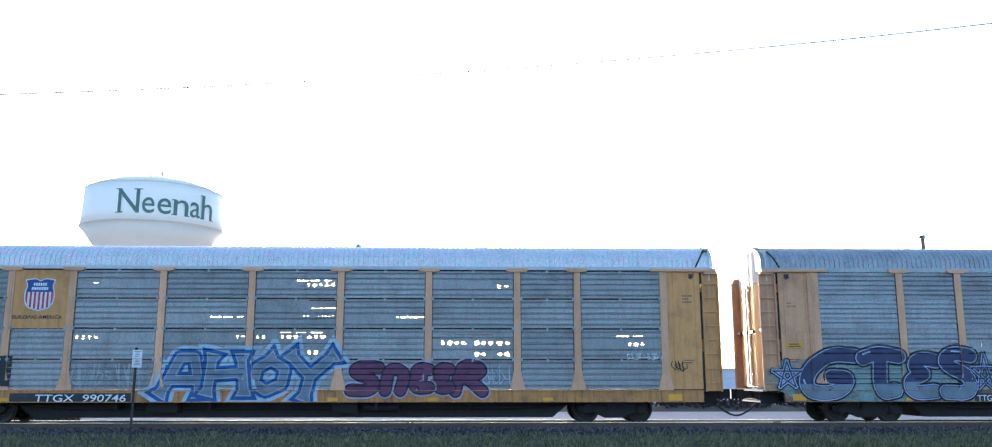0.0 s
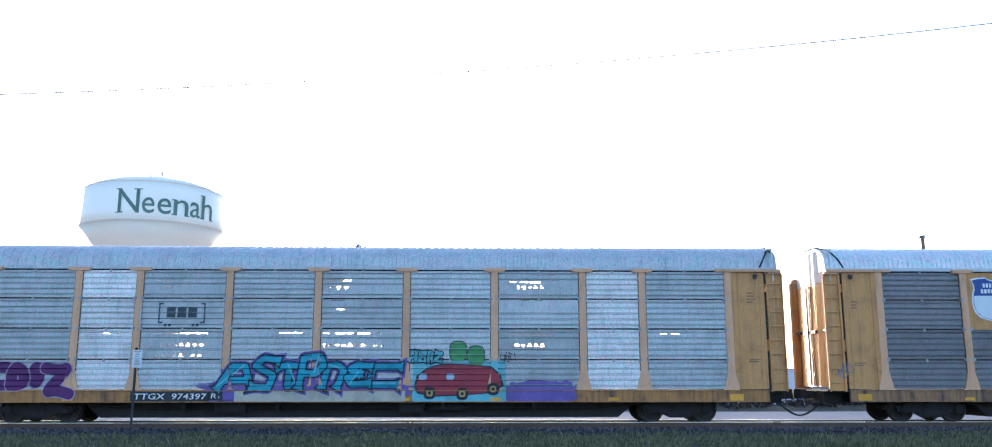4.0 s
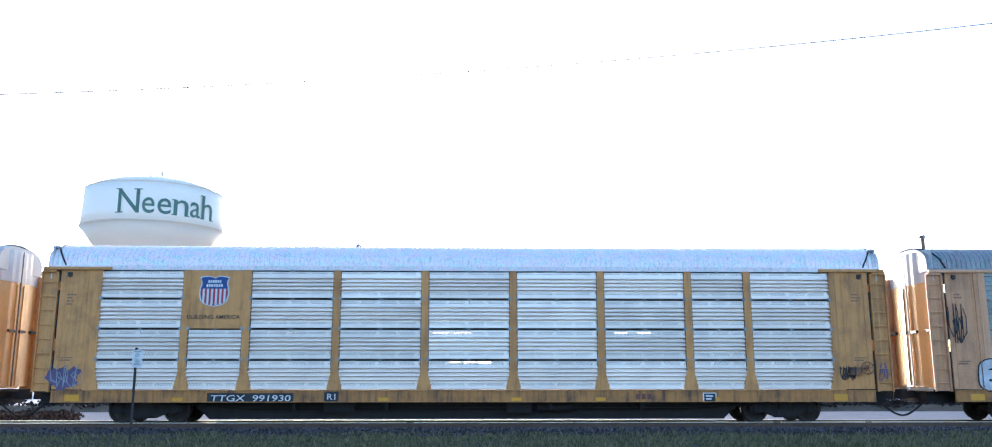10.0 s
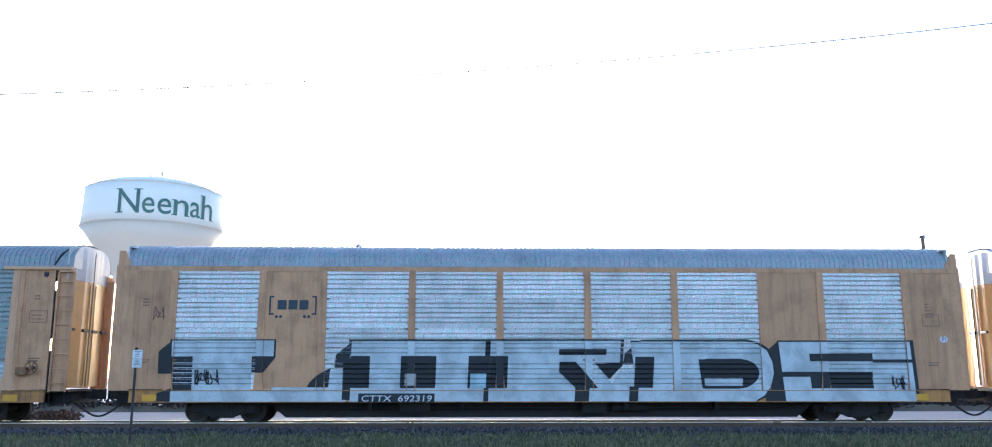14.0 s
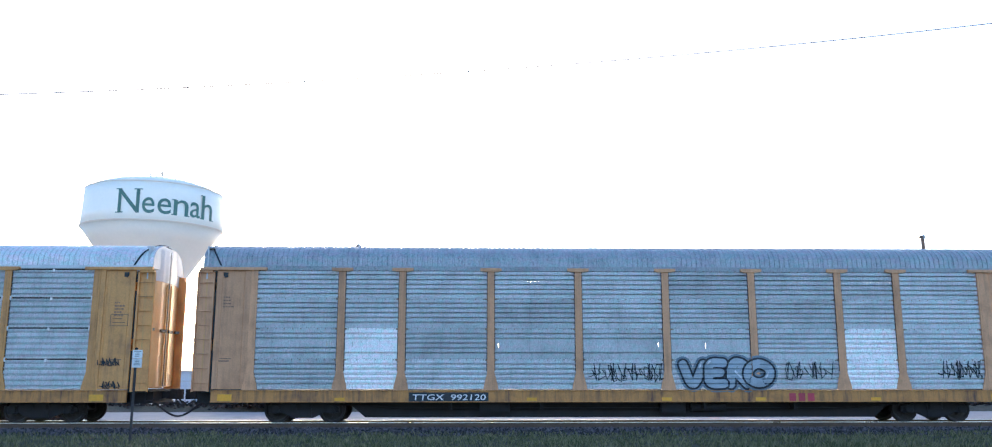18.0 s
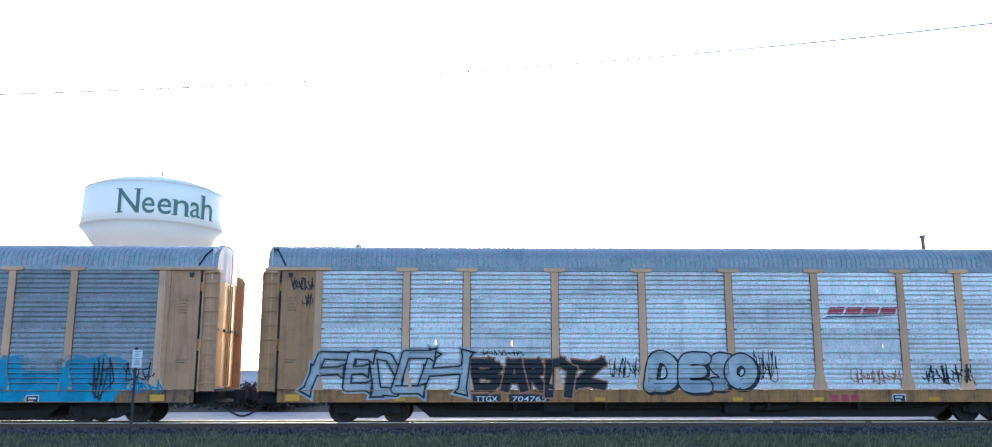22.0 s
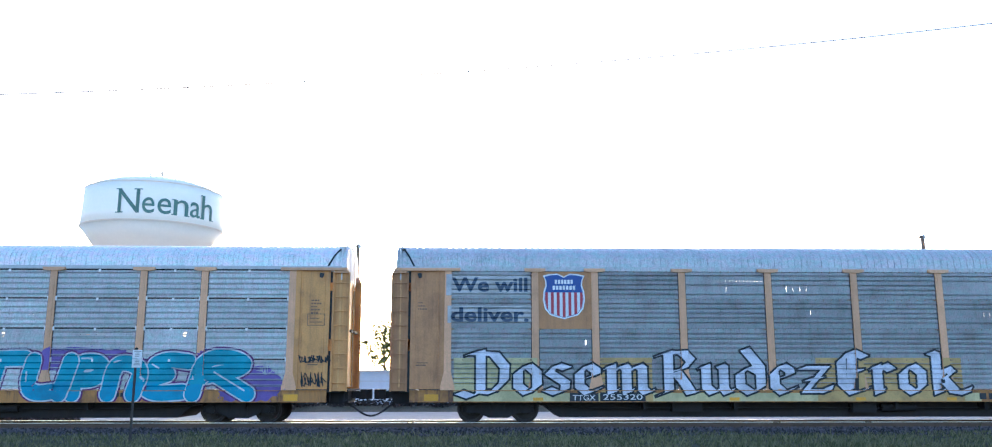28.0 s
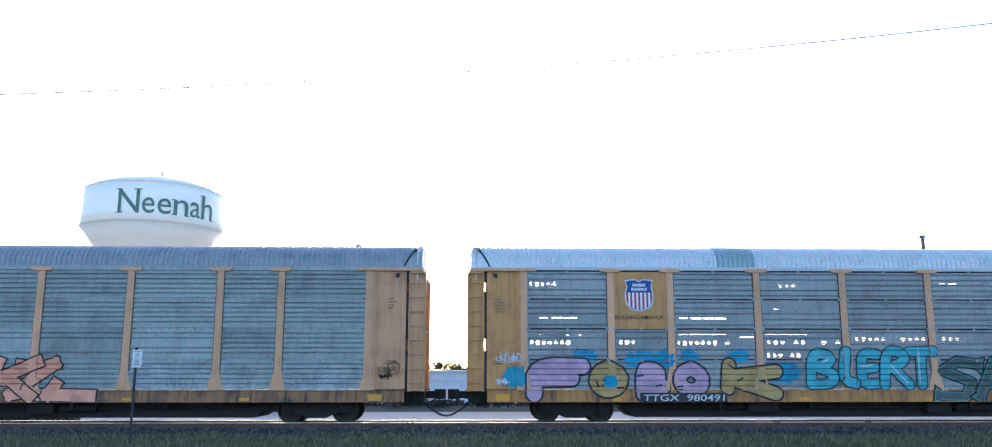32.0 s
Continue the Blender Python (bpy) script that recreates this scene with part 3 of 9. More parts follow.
def platform_shape():
    s = Shape()
    s.box(13.05, 13.62, -1.42, 1.42, 0.98, 1.04)
    s.box(12.95, 13.55, -0.9, 0.9, 0.62, 0.98)
    s.tube([(13.50, -1.40, 1.0), (13.50, -1.40, 0.55), (13.05, -1.40, 0.55), (13.05, -1.40, 0.98)], 0.02, 5)
    s.tube([(13.45, -1.36, 0.70), (13.68, -0.7, 0.72), (13.68, 0.5, 0.80)], 0.018, 5)
    return s


def hose_shape():
    s = Shape()
    pts = [(13.40 + 0.86 * k / 12, -0.55, 0.66 - 0.46 * math.sin(math.pi * min(1.0, k / 12) * 0.5) ** 1.4) for k in range(13)]
    s.tube(pts, 0.035, 6)
    s.tube([(12.6 + 0.95 * k / 8, -0.95, 0.66 - 0.05 * math.sin(math.pi * k / 8)) for k in range(9)], 0.025, 5)
    return s


def brake_shape():
    s = Shape()
    s.box(-0.30, 0.06, -0.16, 0.0, 1.50, 1.74, 0.03)
    prof = [(0.19 + 0.02 * math.cos(a), 0.02 * math.sin(a)) for a in (0, 1.57, 3.14, 4.71)]
    s.ring([(r, a - 0.2) for r, a in prof], "y", (0.22, 0, 1.72), 18, closed=True)
    for k in range(3):
        a = k * math.pi / 3
        s.tube([(0.22 - 0.19 * math.cos(a), -0.2, 1.72 - 0.19 * math.sin(a)), (0.22 + 0.19 * math.cos(a), -0.2, 1.72 + 0.19 * math.sin(a))], 0.014, 5)
    s.rod("y", (0.22, 0, 1.72), 0.05, -0.22, 0.0, 8)
    return s


WHEELSETS = []


def truck(car, x):
    """A two-axle truck; its wheelsets turn as the car rolls."""
    tr = part("truck", shared(("truck",), lambda: Shape().box(-0.22, 0.22, -1.15, 1.15, 0.42, 0.70, 0.03).box(-0.5, 0.5, -0.4, 0.4, 0.60, 0.72), BLACK), BLACK, car, "black cast-steel two-axle truck", (x, 0, 0))
    for side in (-1, 1):
        fr = part("side_frame", shared(("side_frame",), side_frame_shape, BLACK), BLACK, tr, "", (0, side * 1.0, 0))
        if side > 0:
            fr.rotation_euler = (0, 0, math.pi)
        for dx in (-0.12, 0.12):
            part("spring", shared(("spring",), spring_shape, WHEEL), WHEEL, tr, "", (dx, side * 1.0, 0))
    for dx in (-0.865, 0.865):
        w = part("wheelset", shared(("wheelset",), wheelset_shape, WHEEL), WHEEL, tr, "rust-brown steel axle with two flanged wheels", (dx, 0, 0.42))
        WHEELSETS.append((w, car, x, dx))
    return tr


def autorack(spec):
    """A whole enclosed autorack car about its own centre at rail level."""
    car = tagged(new("autorack_car"), spec["label"], "railroad car", "autorack cars of the train")
    k = spec["k"]
    body, posts, sillm = spec.get("paint", YELLOW), spec.get("posts", TAN_POST), spec.get("sill", SILL)
    pm, roofm = PANELS[spec["panel"]], ROOFS[spec["roof"]]
    latch_mat = LATCH_PALE if spec.get("pale_latches") else LATCH
    count, plain, deep = spec.get("grooves", 5), spec.get("plain", False), spec["panel"] == "perf"
    # underframe
    part("centre_sill", shared(("centre_sill", posts is YELLOW), lambda: centre_sill_shape(0.12 if posts is YELLOW else 0.17), BLACK), BLACK, car)
    part("floor_deck", shared(("floor_deck",), lambda: deck_shape(0.96), INNER), INNER, car)
    part("upper_deck", shared(("upper_deck",), lambda: deck_shape(3.02), INNER), INNER, car)
    for side in (-1, 1):
        s = part("side_sill", shared(("side_sill",), sill_shape, sillm), sillm, car, "", (0, side * SIDE, 0))
        if side > 0:
            s.rotation_euler = (0, 0, math.pi)
    for x in (-10.15, 10.15):
        truck(car, x)
    for d in (0, math.pi):
        for nm, fn in (("coupler", coupler_shape), ("end_platform", platform_shape), ("brake_hose", hose_shape)):
            ob = part(nm, shared((nm,), fn, BLACK), BLACK, car)
            ob.rotation_euler = (0, 0, d)
            if nm == "brake_hose" and d:
                ob.scale = (1, -1, 1)
    # roof
    part("roof", shared(("roof", plain, spec.get("ribs", 0.16)), lambda: roof_shape(26.7, spec.get("ribs", 0.16), 0.022), roofm), roofm, car, "", (0, 0, 0))
    for side in (-1, 1):
        open_eave = not spec.get("tight") and not deep and not plain
        part("roof_rail", shared(("roof_rail", open_eave), lambda: Shape().box(-13.3, 13.3, -0.03, 0.03, 4.838 if open_eave else 4.80, 4.945), roofm if spec["roof"] != "clean" else GABLE), GABLE, car, "", (0, side * (SIDE - 0.03), 0))
    for d in (0, math.pi):
        endm = spec.get("gable", GABLE)
        g = part("end_cap", shared(("end_cap",), gable_shape, endm), endm, car, "", (13.42 * math.cos(d), 0, 0))
        if not plain:
            hd = part("end_hood", shared(("end_hood",), end_hood_shape, roofm), roofm, car, "", (0, 0, 0))
            hd.rotation_euler = (0, 0, d)
        if not plain:
            h = part("roof_gasket", shared(("roof_gasket",), hood_shape, GASKET), GASKET, car, "", (0, 0, 0))
            h.rotation_euler = (0, 0, d)
        for sy in (-1, 1):
            dr = part("end_door", shared(("end_door", sy), end_door_shape, spec.get("doors", DOOR)), DOOR, car, "", (13.28 * math.cos(d), 0, 0))
            dr.rotation_euler = (0, 0, d)
            dr.scale = (1, sy, 1)
            part("door_cap", shared(("door_cap", sy), lambda: Shape().prism(door_outline(0.012, 0.04, 0.03, 1.445), "z", 4.52, 5.58).box(-0.10, 0.10, 0.03, 1.30, 5.54, 5.60), endm), endm, dr, "white upper band of the door")
            part("door_bar", shared(("door_bar", sy), lambda: Shape().box(0.15, 0.27, 0.14, 0.52, 2.88, 2.97, 0.01).box(0.04, 0.21, 0.98, 1.34, 2.90, 2.98, 0.01), GASKET), GASKET, dr, "black door-locking bar")
            part("door_seal", shared(("door_seal", sy), lambda: Shape().box(0.16, 0.236, 0.0, 0.035, 1.13, 5.50), GASKET), GASKET, dr, "black rubber seal")
    # corners: solid sheet, ladder, beam
    for ex in (-1, 1):
        for side in (-1, 1):
            def corner(nm, shape_fn, mat, key, x, y):
                ob = part(nm, shared(key, shape_fn, mat), mat, car, "", (ex * x, side * y, 0))
                ob.scale = (ex, -side, 1)
                return ob
            corner("end_panel", lambda: end_panel_shape(plain), body, ("end_panel", plain), 11.83, SIDE)
            if plain:
                corner("fascia", lambda: Shape().box(-25.3, 1.7, -0.02, 0.03, 4.775, 4.925), body, ("fascia",), 11.9, SIDE) if ex > 0 else None
                corner("corner_post", lambda: Shape().box(0.0, 0.60, 0.0, 0.06, 1.02, 4.93).prism([(0.18, 4.93), (0.60, 4.93), (0.60, 5.42), (0.42, 5.42)], "y", 0.03, 0.09).box(0.60, 0.64, 0.02, 0.3, 1.02, 4.95), body, ("corner_post",), 13.0, SIDE)
            else:
                ld = corner("ladder", ladder_shape, body, ("ladder",), 13.04, SIDE)
                for r in range(8):
                    part("rung", shared(("rung",), rung_shape, body), body, ld, "", (0, 0, 1.25 + 0.45 * r))
                if side < 0:
                    corner("door_hook", lambda: Shape().prism([(0.0, 4.58), (0.09, 4.56), (0.13, 4.64), (0.13, 4.72), (0.0, 4.72)], "y", -0.05, 0.0), GASKET, ("door_hook",), 12.62, SIDE)
                    # black strips stand in for the shaded gap between end sheet and ladder
                    corner("door_slot", lambda: Shape().box(0.0, 0.12, 0.07, 0.10, 1.02, 2.25).box(0.0, 0.12, 0.07, 0.10, 2.62, 4.15).box(0.0, 0.12, 0.07, 0.10, 4.42, 4.78), GASKET, ("door_slot",), 12.93, SIDE)
                corner("corner_beam", corner_beam_shape, posts, ("corner_beam",), 11.80, SIDE)
    if spec.get("roof_patch"):
        pa, pb = spec["roof_patch"]
        pt = part("roof_patch", roof_shape(pb - pa, 0.16, 0.022).mesh("roof_patch", ROOFS["teal"]), ROOFS["teal"], car, "grey-green replacement roof sheet", ((pa + pb) / 2, 0, -0.02))
        pt.scale = (1, 1.006, 1.006)
    # posts
    for x in POST_X:
        for side in (-1, 1):
            cap = not plain and abs(x) < 11 and not spec.get("flat_tops")
            p = part("post", shared(("post", cap, not plain and spec.get("flare", True)), lambda: post_shape(cap, not plain and spec.get("flare", True)), posts), posts, car, "", (x, side * SIDE, 0))
            if side > 0:
                p.rotation_euler = (0, 0, math.pi)
            elif not plain and abs(x) < 11:
                # thin dark line down both edges of the post
                part("post_seal", shared(("post_seal",), lambda: Shape().prism([(POST_W, 1.62), (POST_W + 0.026, 1.62), (POST_W * 0.92 + 0.026, 4.77), (POST_W * 0.92, 4.77)], "y", -0.004, 0.0).prism([(-POST_W - 0.026, 1.62), (-POST_W, 1.62), (-POST_W * 0.92, 4.77), (-POST_W * 0.92 - 0.026, 4.77)], "y", -0.004, 0.0), GASKET), GASKET, p, "thin dark strip beside the post")
    # panels
    for i in range(9):
        a, b = POST_X[i] + 0.10, POST_X[i + 1] - 0.10
        short = i in (1, 7)
        board = spec.get("board") is not None and i == 1
        if plain and short:
            part("blank_panel", shared(("blank_panel",), lambda: Shape().box(0, b - a, 0, 0.05, 1.06, 4.80).box((b - a) / 2 - 0.01, (b - a) / 2 + 0.01, -0.008, 0, 1.06, 4.80), body), body, car, "", (a, -SIDE, 0))
            part("blank_panel", shared(("blank_panel",), lambda: Shape(), body), body, car, "", (a, SIDE - 0.05, 0))
            continue
        for ti, (z0, z1) in enumerate(TIERS):
            if board and ti >= 2:
                continue
            rows = []
            for (x0, x1, z, kind) in spec.get("holes", ()):
                if z0 <= z < z1 + 0.03 and x1 > a and x0 < b:
                    hh = {"o": 0.14, "s": 0.036, "d": 0.024, "v": 0.15}[kind]
                    rows.append((max(x0 - a, 0.04), min(x1 - a, b - a - 0.04), z - z0, hh, kind))
            mat = PANELS[spec.get("odd", {}).get((i, ti), spec["panel"])]
            w, h = b - a, z1 - z0 - (0.03 if deep else 0.0) + (0.042 if spec.get("tight") and ti < 3 else 0.0)
            if rows:
                me = panel_shape(w, h, count, rows, deep).mesh("panel", mat)
            else:
                me = shared(("panel", round(w, 3), round(h, 3), count, deep), lambda: panel_shape(w, h, count, (), deep), mat)
            part("panel", me, mat, car, "", (a, -SIDE, z0))
            if spec.get("tight"):
                rivets = part("rivet_row", shared(("rivet_row", round(w, 3)), lambda: rivet_row(w), STENCIL), STENCIL, car, "", (a, -SIDE, z1 + 0.012))
                tagged(rivets, kind="stuff")
            if not spec.get("tight"):
                part("hinge", shared(("hinge",), lambda: Shape().box(-0.035, 0.035, -0.022, 0.0, -0.05, 0.035, 0.006), latch_mat), latch_mat, car, "", ((a + b) / 2, -SIDE, z1))
            if not spec.get("tight") and ti < 3:
                for hx in (a + 0.02, b - 0.02):
                    part("latch", shared(("latch", spec.get("pale_latches", False)), (lambda: Shape().box(-0.034, 0.034, -0.03, 0.0, -0.045, 0.085, 0.008).box(-0.012, 0.012, -0.042, -0.03, -0.01, 0.05)) if spec.get("pale_latches") else (lambda: Shape().rod("y", (0, 0, 0.025), 0.052, -0.072, 0.0, 12).box(-0.02, 0.02, -0.085, -0.072, -0.03, 0.08)), latch_mat), latch_mat, car, "", (hx, -SIDE, z1))
            fm = shared(("panel", "far", round(w, 3), round(h, 3)), lambda: far_panel_shape(w, h), pm)
            part("panel", fm, pm, car, "", (a, SIDE, z0))
        if board:
            z0, z1 = TIERS[2][0] - 0.03, TIERS[3][1]
            part("emblem_board", shared(("emblem_board",), lambda: Shape().box(0, b - a, -0.012, 0.05, 0, z1 - z0), body), body, car, "", (a, -SIDE, z0))
    # black bars added behind the tier seams, so the gaps read as dark lines
    for z in (1.985, 2.955, 3.905, 4.82):
        for side in (-1,):
            part("backing_rail", shared(("backing_rail",), lambda: Shape().box(-11.9, 11.9, -0.02, 0.02, -0.08, 0.08), GASKET), GASKET, car, "", (0, side * (SIDE - 0.17), z))
    if spec.get("brake"):
        part("hand_brake", shared(("hand_brake",), brake_shape, SILL_GREY), SILL_GREY, car, "", (spec["brake"], -SIDE - 0.01, 0))
    # reflective tape along the sill
    for x in (-12.4, -8.99, -5.6, -2.8, 1.41, 4.25, 7.9, 11.9):
        dx = 0.14 * math.sin(k * 7.1 + x * 3.3)
        part("reflector", shared(("reflector", abs(x) > 10), lambda: Shape().box(-0.22 if abs(x) > 10 else -0.16, 0.22 if abs(x) > 10 else 0.16, -0.006, 0.0, 0.70, 0.90 if abs(x) > 10 else 0.80), REFLECT), REFLECT, car, "", (x + dx, -SIDE - 0.036, 0.0))
    return car
# ---------------------------------------------------------------- paint, lettering and emblems, laid on the pressed sides
_glyphs = {}


def glyphs(text, weight=0.0):
    """Triangles (x, z) of a text in the built-in font, thickened by weight."""
    key = (text, weight)
    if key not in _glyphs:
        cu = bpy.data.curves.new("lettering", "FONT")
        cu.body, cu.size, cu.offset, cu.resolution_u = text, 1.0, weight, 4
        ob = bpy.data.objects.new("lettering", cu)
        me = bpy.data.meshes.new_from_object(ob)
        pts = [(v.co.x, v.co.y) for v in me.vertices]
        _glyphs[key] = [[pts[i] for i in p.vertices] for p in me.polygons]
        bpy.data.meshes.remove(me)
        bpy.data.objects.remove(ob)
        bpy.data.curves.remove(cu)
    return _glyphs[key]


def fitted(polys, x0, x1, z0, z1, shear=0.0):
    """Polygons scaled into a box."""
    ax = [p[0] for q in polys for p in q]
    az = [p[1] for q in polys for p in q]
    lx, hx, lz, hz = min(ax), max(ax), min(az), max(az)
    return [[(x0 + (x - lx) / (hx - lx) * (x1 - x0) + shear * (z - lz) / max(hz - lz, 1e-6) * (z1 - z0), z0 + (z - lz) / max(hz - lz, 1e-6) * (z1 - z0)) for x, z in q] for q in polys]


def split(polys, axis, value):
    out = []
    for q in polys:
        d = [p[axis] - value for p in q]
        if min(d) >= -1e-6 or max(d) <= 1e-6:
            out.append(q)
            continue
        lo, hi = [], []
        for i, p in enumerate(q):
            n, dn = q[(i + 1) % len(q)], d[(i + 1) % len(q)]
            if d[i] <= 0:
                lo.append(p)
            if d[i] >= 0:
                hi.append(p)
            if d[i] * dn < 0:
                t = d[i] / (d[i] - dn)
                c = (p[0] + t * (n[0] - p[0]), p[1] + t * (n[1] - p[1]))
                lo.append(c)
                hi.append(c)
        out += [r for r in (lo, hi) if len(r) > 2]
    return out


def side_depth(spec, cx, cz):
    """How the side lies at a place: a function of z for the depth, or None where there is a gap."""
    if cz < SILL_Z[0]:
        return None
    if cz < SILL_Z[1]:
        return lambda z: -0.036
    ax = abs(cx)
    if ax > 13.02:
        return lambda z: -0.021
    if ax > 12.04:
        return lambda z: -0.013
    if ax > 11.66:
        return lambda z: -POST_Y - 0.013
    plain = spec.get("plain", False)
    for p in POST_X:
        w = POST_W if cz > 1.5 or plain or not spec.get("flare", True) else POST_W + 0.12 * min(1.0, (1.58 - cz) / 0.42)
        if abs(cx - p) < w:
            return lambda z: -POST_Y - 0.013
    if plain and 7.0 < ax < 9.0:
        return lambda z: -0.009
    if spec.get("board") is not None and -9.0 < cx < -7.0 and cz > 2.94:
        return lambda z: -0.013
    for ti, (z0, z1) in enumerate(TIERS):
        top = z1 + (0.042 if spec.get("tight") and ti < 3 else 0.0)
        if z0 - 0.03 <= cz <= top:
            marks = [z0 + m for m in groove_marks(top - z0, spec.get("grooves", 5))]

            def depth(z, marks=marks):
                g = min(abs(z - m) for m in marks)
                return GROOVE * (1 - g / GROOVE_HALF) if g < GROOVE_HALF else 0.0
            return depth
    return None


def cut_lines(spec):
    zs = [SILL_Z[0], SILL_Z[1]]
    for ti, (z0, z1) in enumerate(TIERS):
        top = z1 + (0.042 if spec.get("tight") and ti < 3 else 0.0)
        zs += [z0, top]
        for m in groove_marks(top - z0, spec.get("grooves", 5)):
            zs += [z0 + m - GROOVE_HALF, z0 + m, z0 + m + GROOVE_HALF]
    xs = [s * v for v in (11.66, 12.04, 13.02) for s in (-1, 1)] + [p + s * POST_W for p in POST_X for s in (-1, 1)]
    return xs, zs


def paint(car, spec, polys, mat, layer=1, name="graffiti", label="", parent=None):
    """Lay flat polygons on the car's near side, over posts, grooves and sill."""
    if polys and isinstance(polys[0], tuple):
        groups = {}
        for q, up in polys:
            groups.setdefault(up, []).append(q)
    else:
        groups = {0.0: polys}
    polys = [q for g in groups.values() for q in g]
    xs, zs = cut_lines(spec)
    lo = [min(p[k] for q in polys for p in q) for k in (0, 1)]
    hi = [max(p[k] for q in polys for p in q) for k in (0, 1)]
    v, f = [], []
    pieces = []
    for up, some in groups.items():
        for z in zs:
            if lo[1] < z < hi[1]:
                some = split(some, 1, z)
        for x in xs:
            if lo[0] < x < hi[0]:
                some = split(some, 0, x)
        pieces += [(q, up) for q in some]
    for q, up in pieces:
        off = 0.0035 * layer + up
        cx, cz = sum(p[0] for p in q) / len(q), sum(p[1] for p in q) / len(q)
        dep = side_depth(spec, cx, cz)
        if dep is None or ("scuff" in label and (cz < 1.03 or min(abs(cx - p) for p in POST_X) < 0.30)):
            continue
        n = len(v)
        v += [(x, -SIDE + dep(z) - off, z) for x, z in q]
        f.append(tuple(range(n, n + len(q))))
    if not f:
        return None
    me = bpy.data.meshes.new(name)
    me.from_pydata(v, [], f)
    me.update()
    bm = bmesh.new()
    bm.from_mesh(me)
    bmesh.ops.remove_doubles(bm, verts=bm.verts, dist=0.00002)
    for face in bm.faces:
        face.normal_update()
        if face.normal.y > 0:
            face.normal_flip()
    bm.to_mesh(me)
    bm.free()
    me.materials.append(mat)
    return part(name, me, mat, parent or car, label)


def rect(x0, x1, z0, z1):
    return [[(x0, z0), (x1, z0), (x1, z1), (x0, z1)]]


def oval(x, z, rx, rz, n=28, wob=0.0, seed=0):
    """An oval as a fan of triangles; a wobbling one is ragged, with specks of spray along its edge."""
    r = random.Random(seed)
    ph = [r.uniform(0, 6.28) for _ in range(3)]
    ragged = wob > 0.045
    if ragged:
        n = max(44, min(96, int(26 * (rx + rz))))
    pts = []
    for k in range(n):
        a = 2 * math.pi * k / n
        m = 1 + wob * (math.sin(3 * a + ph[0]) * 0.5 + math.sin(5 * a + ph[1]) * 0.3 + math.sin(9 * a + ph[2]) * 0.25)
        c, s = math.cos(a), math.sin(a)
        jag = r.uniform(-0.075, 0.03) if ragged else 0.0
        pts.append((x + (rx * m + jag) * math.copysign(abs(c) ** 0.7, c), z + (rz * m + jag) * math.copysign(abs(s) ** 0.7, s)))
    out = [[(x, z), pts[k], pts[(k + 1) % n]] for k in range(n)]
    if ragged:
        for px, pz in pts:
            if r.random() < 0.55:
                u, w, q = r.uniform(-0.06, 0.06), r.uniform(0.02, 0.11), r.uniform(0.012, 0.03)
                d = math.hypot(px - x, pz - z) or 1.0
                cx, cz = px + (px - x) / d * w + u, pz + (pz - z) / d * w
                out.append([(cx - q, cz - q * 0.4), (cx + q * 0.8, cz - q * 0.6), (cx + q * 0.2, cz + q)])
    return out


def ribbon(points, width, ext=0.4):
    """A painted stroke along a polyline."""
    out = []
    for (ax, az), (bx, bz) in zip(points, points[1:]):
        dx, dz = bx - ax, bz - az
        d = math.hypot(dx, dz) or 1e-6
        ux, uz = dx / d * width * ext, dz / d * width * ext
        nx, nz = -dz / d * width / 2, dx / d * width / 2
        out.append([(ax - ux + nx, az - uz + nz), (ax - ux - nx, az - uz - nz), (bx + ux - nx, bz + uz - nz), (bx + ux + nx, bz + uz + nz)])
    return out


def scribble(x0, x1, z0, z1, seed, width=0.025, loops=6):
    """A quick hand tag: one running line of loops, hooks and upright strokes in a box."""
    r = random.Random(seed)
    pts, n = [], loops * 5
    ph = r.uniform(0, 6)
    for k in range(n + 1):
        t = k / n
        a = t * loops * 2 * math.pi + ph
        amp = 0.5 + 0.35 * math.sin(t * 11 + ph)
        x = x0 + (x1 - x0) * (0.06 + 0.88 * t) + (x1 - x0) / loops * 0.5 * math.cos(a + r.uniform(-0.7, 0.7))
        z = (z0 + z1) / 2 + (z1 - z0) / 2 * (amp + 0.15) * math.sin(a * 0.97 + r.uniform(-0.7, 0.7))
        pts.append((min(max(x, x0), x1), min(max(z, z0), z1)))
        if k % 7 == 3:
            pts += [(pts[-1][0] + r.uniform(-0.04, 0.08), z1), (pts[-1][0] + r.uniform(-0.08, 0.08), z0 + 0.1 * (z1 - z0))]
    return ribbon(pts, width)


def piece(car, spec, text, box, fill, line, label, weight=0.02, jitter=1.0, edge=0.045, rim=None, shadow=None, seed=1, tight=0.04, layer=2, inner=None):
    """A graffiti piece: rim, outline, letters and inner strokes in layers of paint."""
    bone_piece(car, spec, text, box, fill, line, label, weight < 0.038, jitter, edge, rim, shadow, seed, tight, layer, inner)


def plate_text(car, spec, text, box, mat=None, plate=None, pad=0.06, shear=0.0, name="lettering", layer=4, weight=0.006):
    x0, x1, z0, z1 = box
    lift = max(0.0, SILL_Z[0] + 0.025 - z0) if z1 < 1.05 else 0.0
    z0, z1 = z0 + lift, z1 + lift
    holder = None
    if plate is not None:
        holder = paint(car, spec, rect(x0 - pad * 1.6, x1 + pad * 1.6, max(z0 - pad, SILL_Z[0] + 0.01), min(z1 + pad, SILL_Z[1] - 0.005) if z1 < 1.05 else z1 + pad), plate, layer - 1, "number_panel", "black painted background panel")
    paint(car, spec, fitted(glyphs(text, weight), x0, x1, z0, z1, shear), mat or WHITE, layer, name, parent=holder)


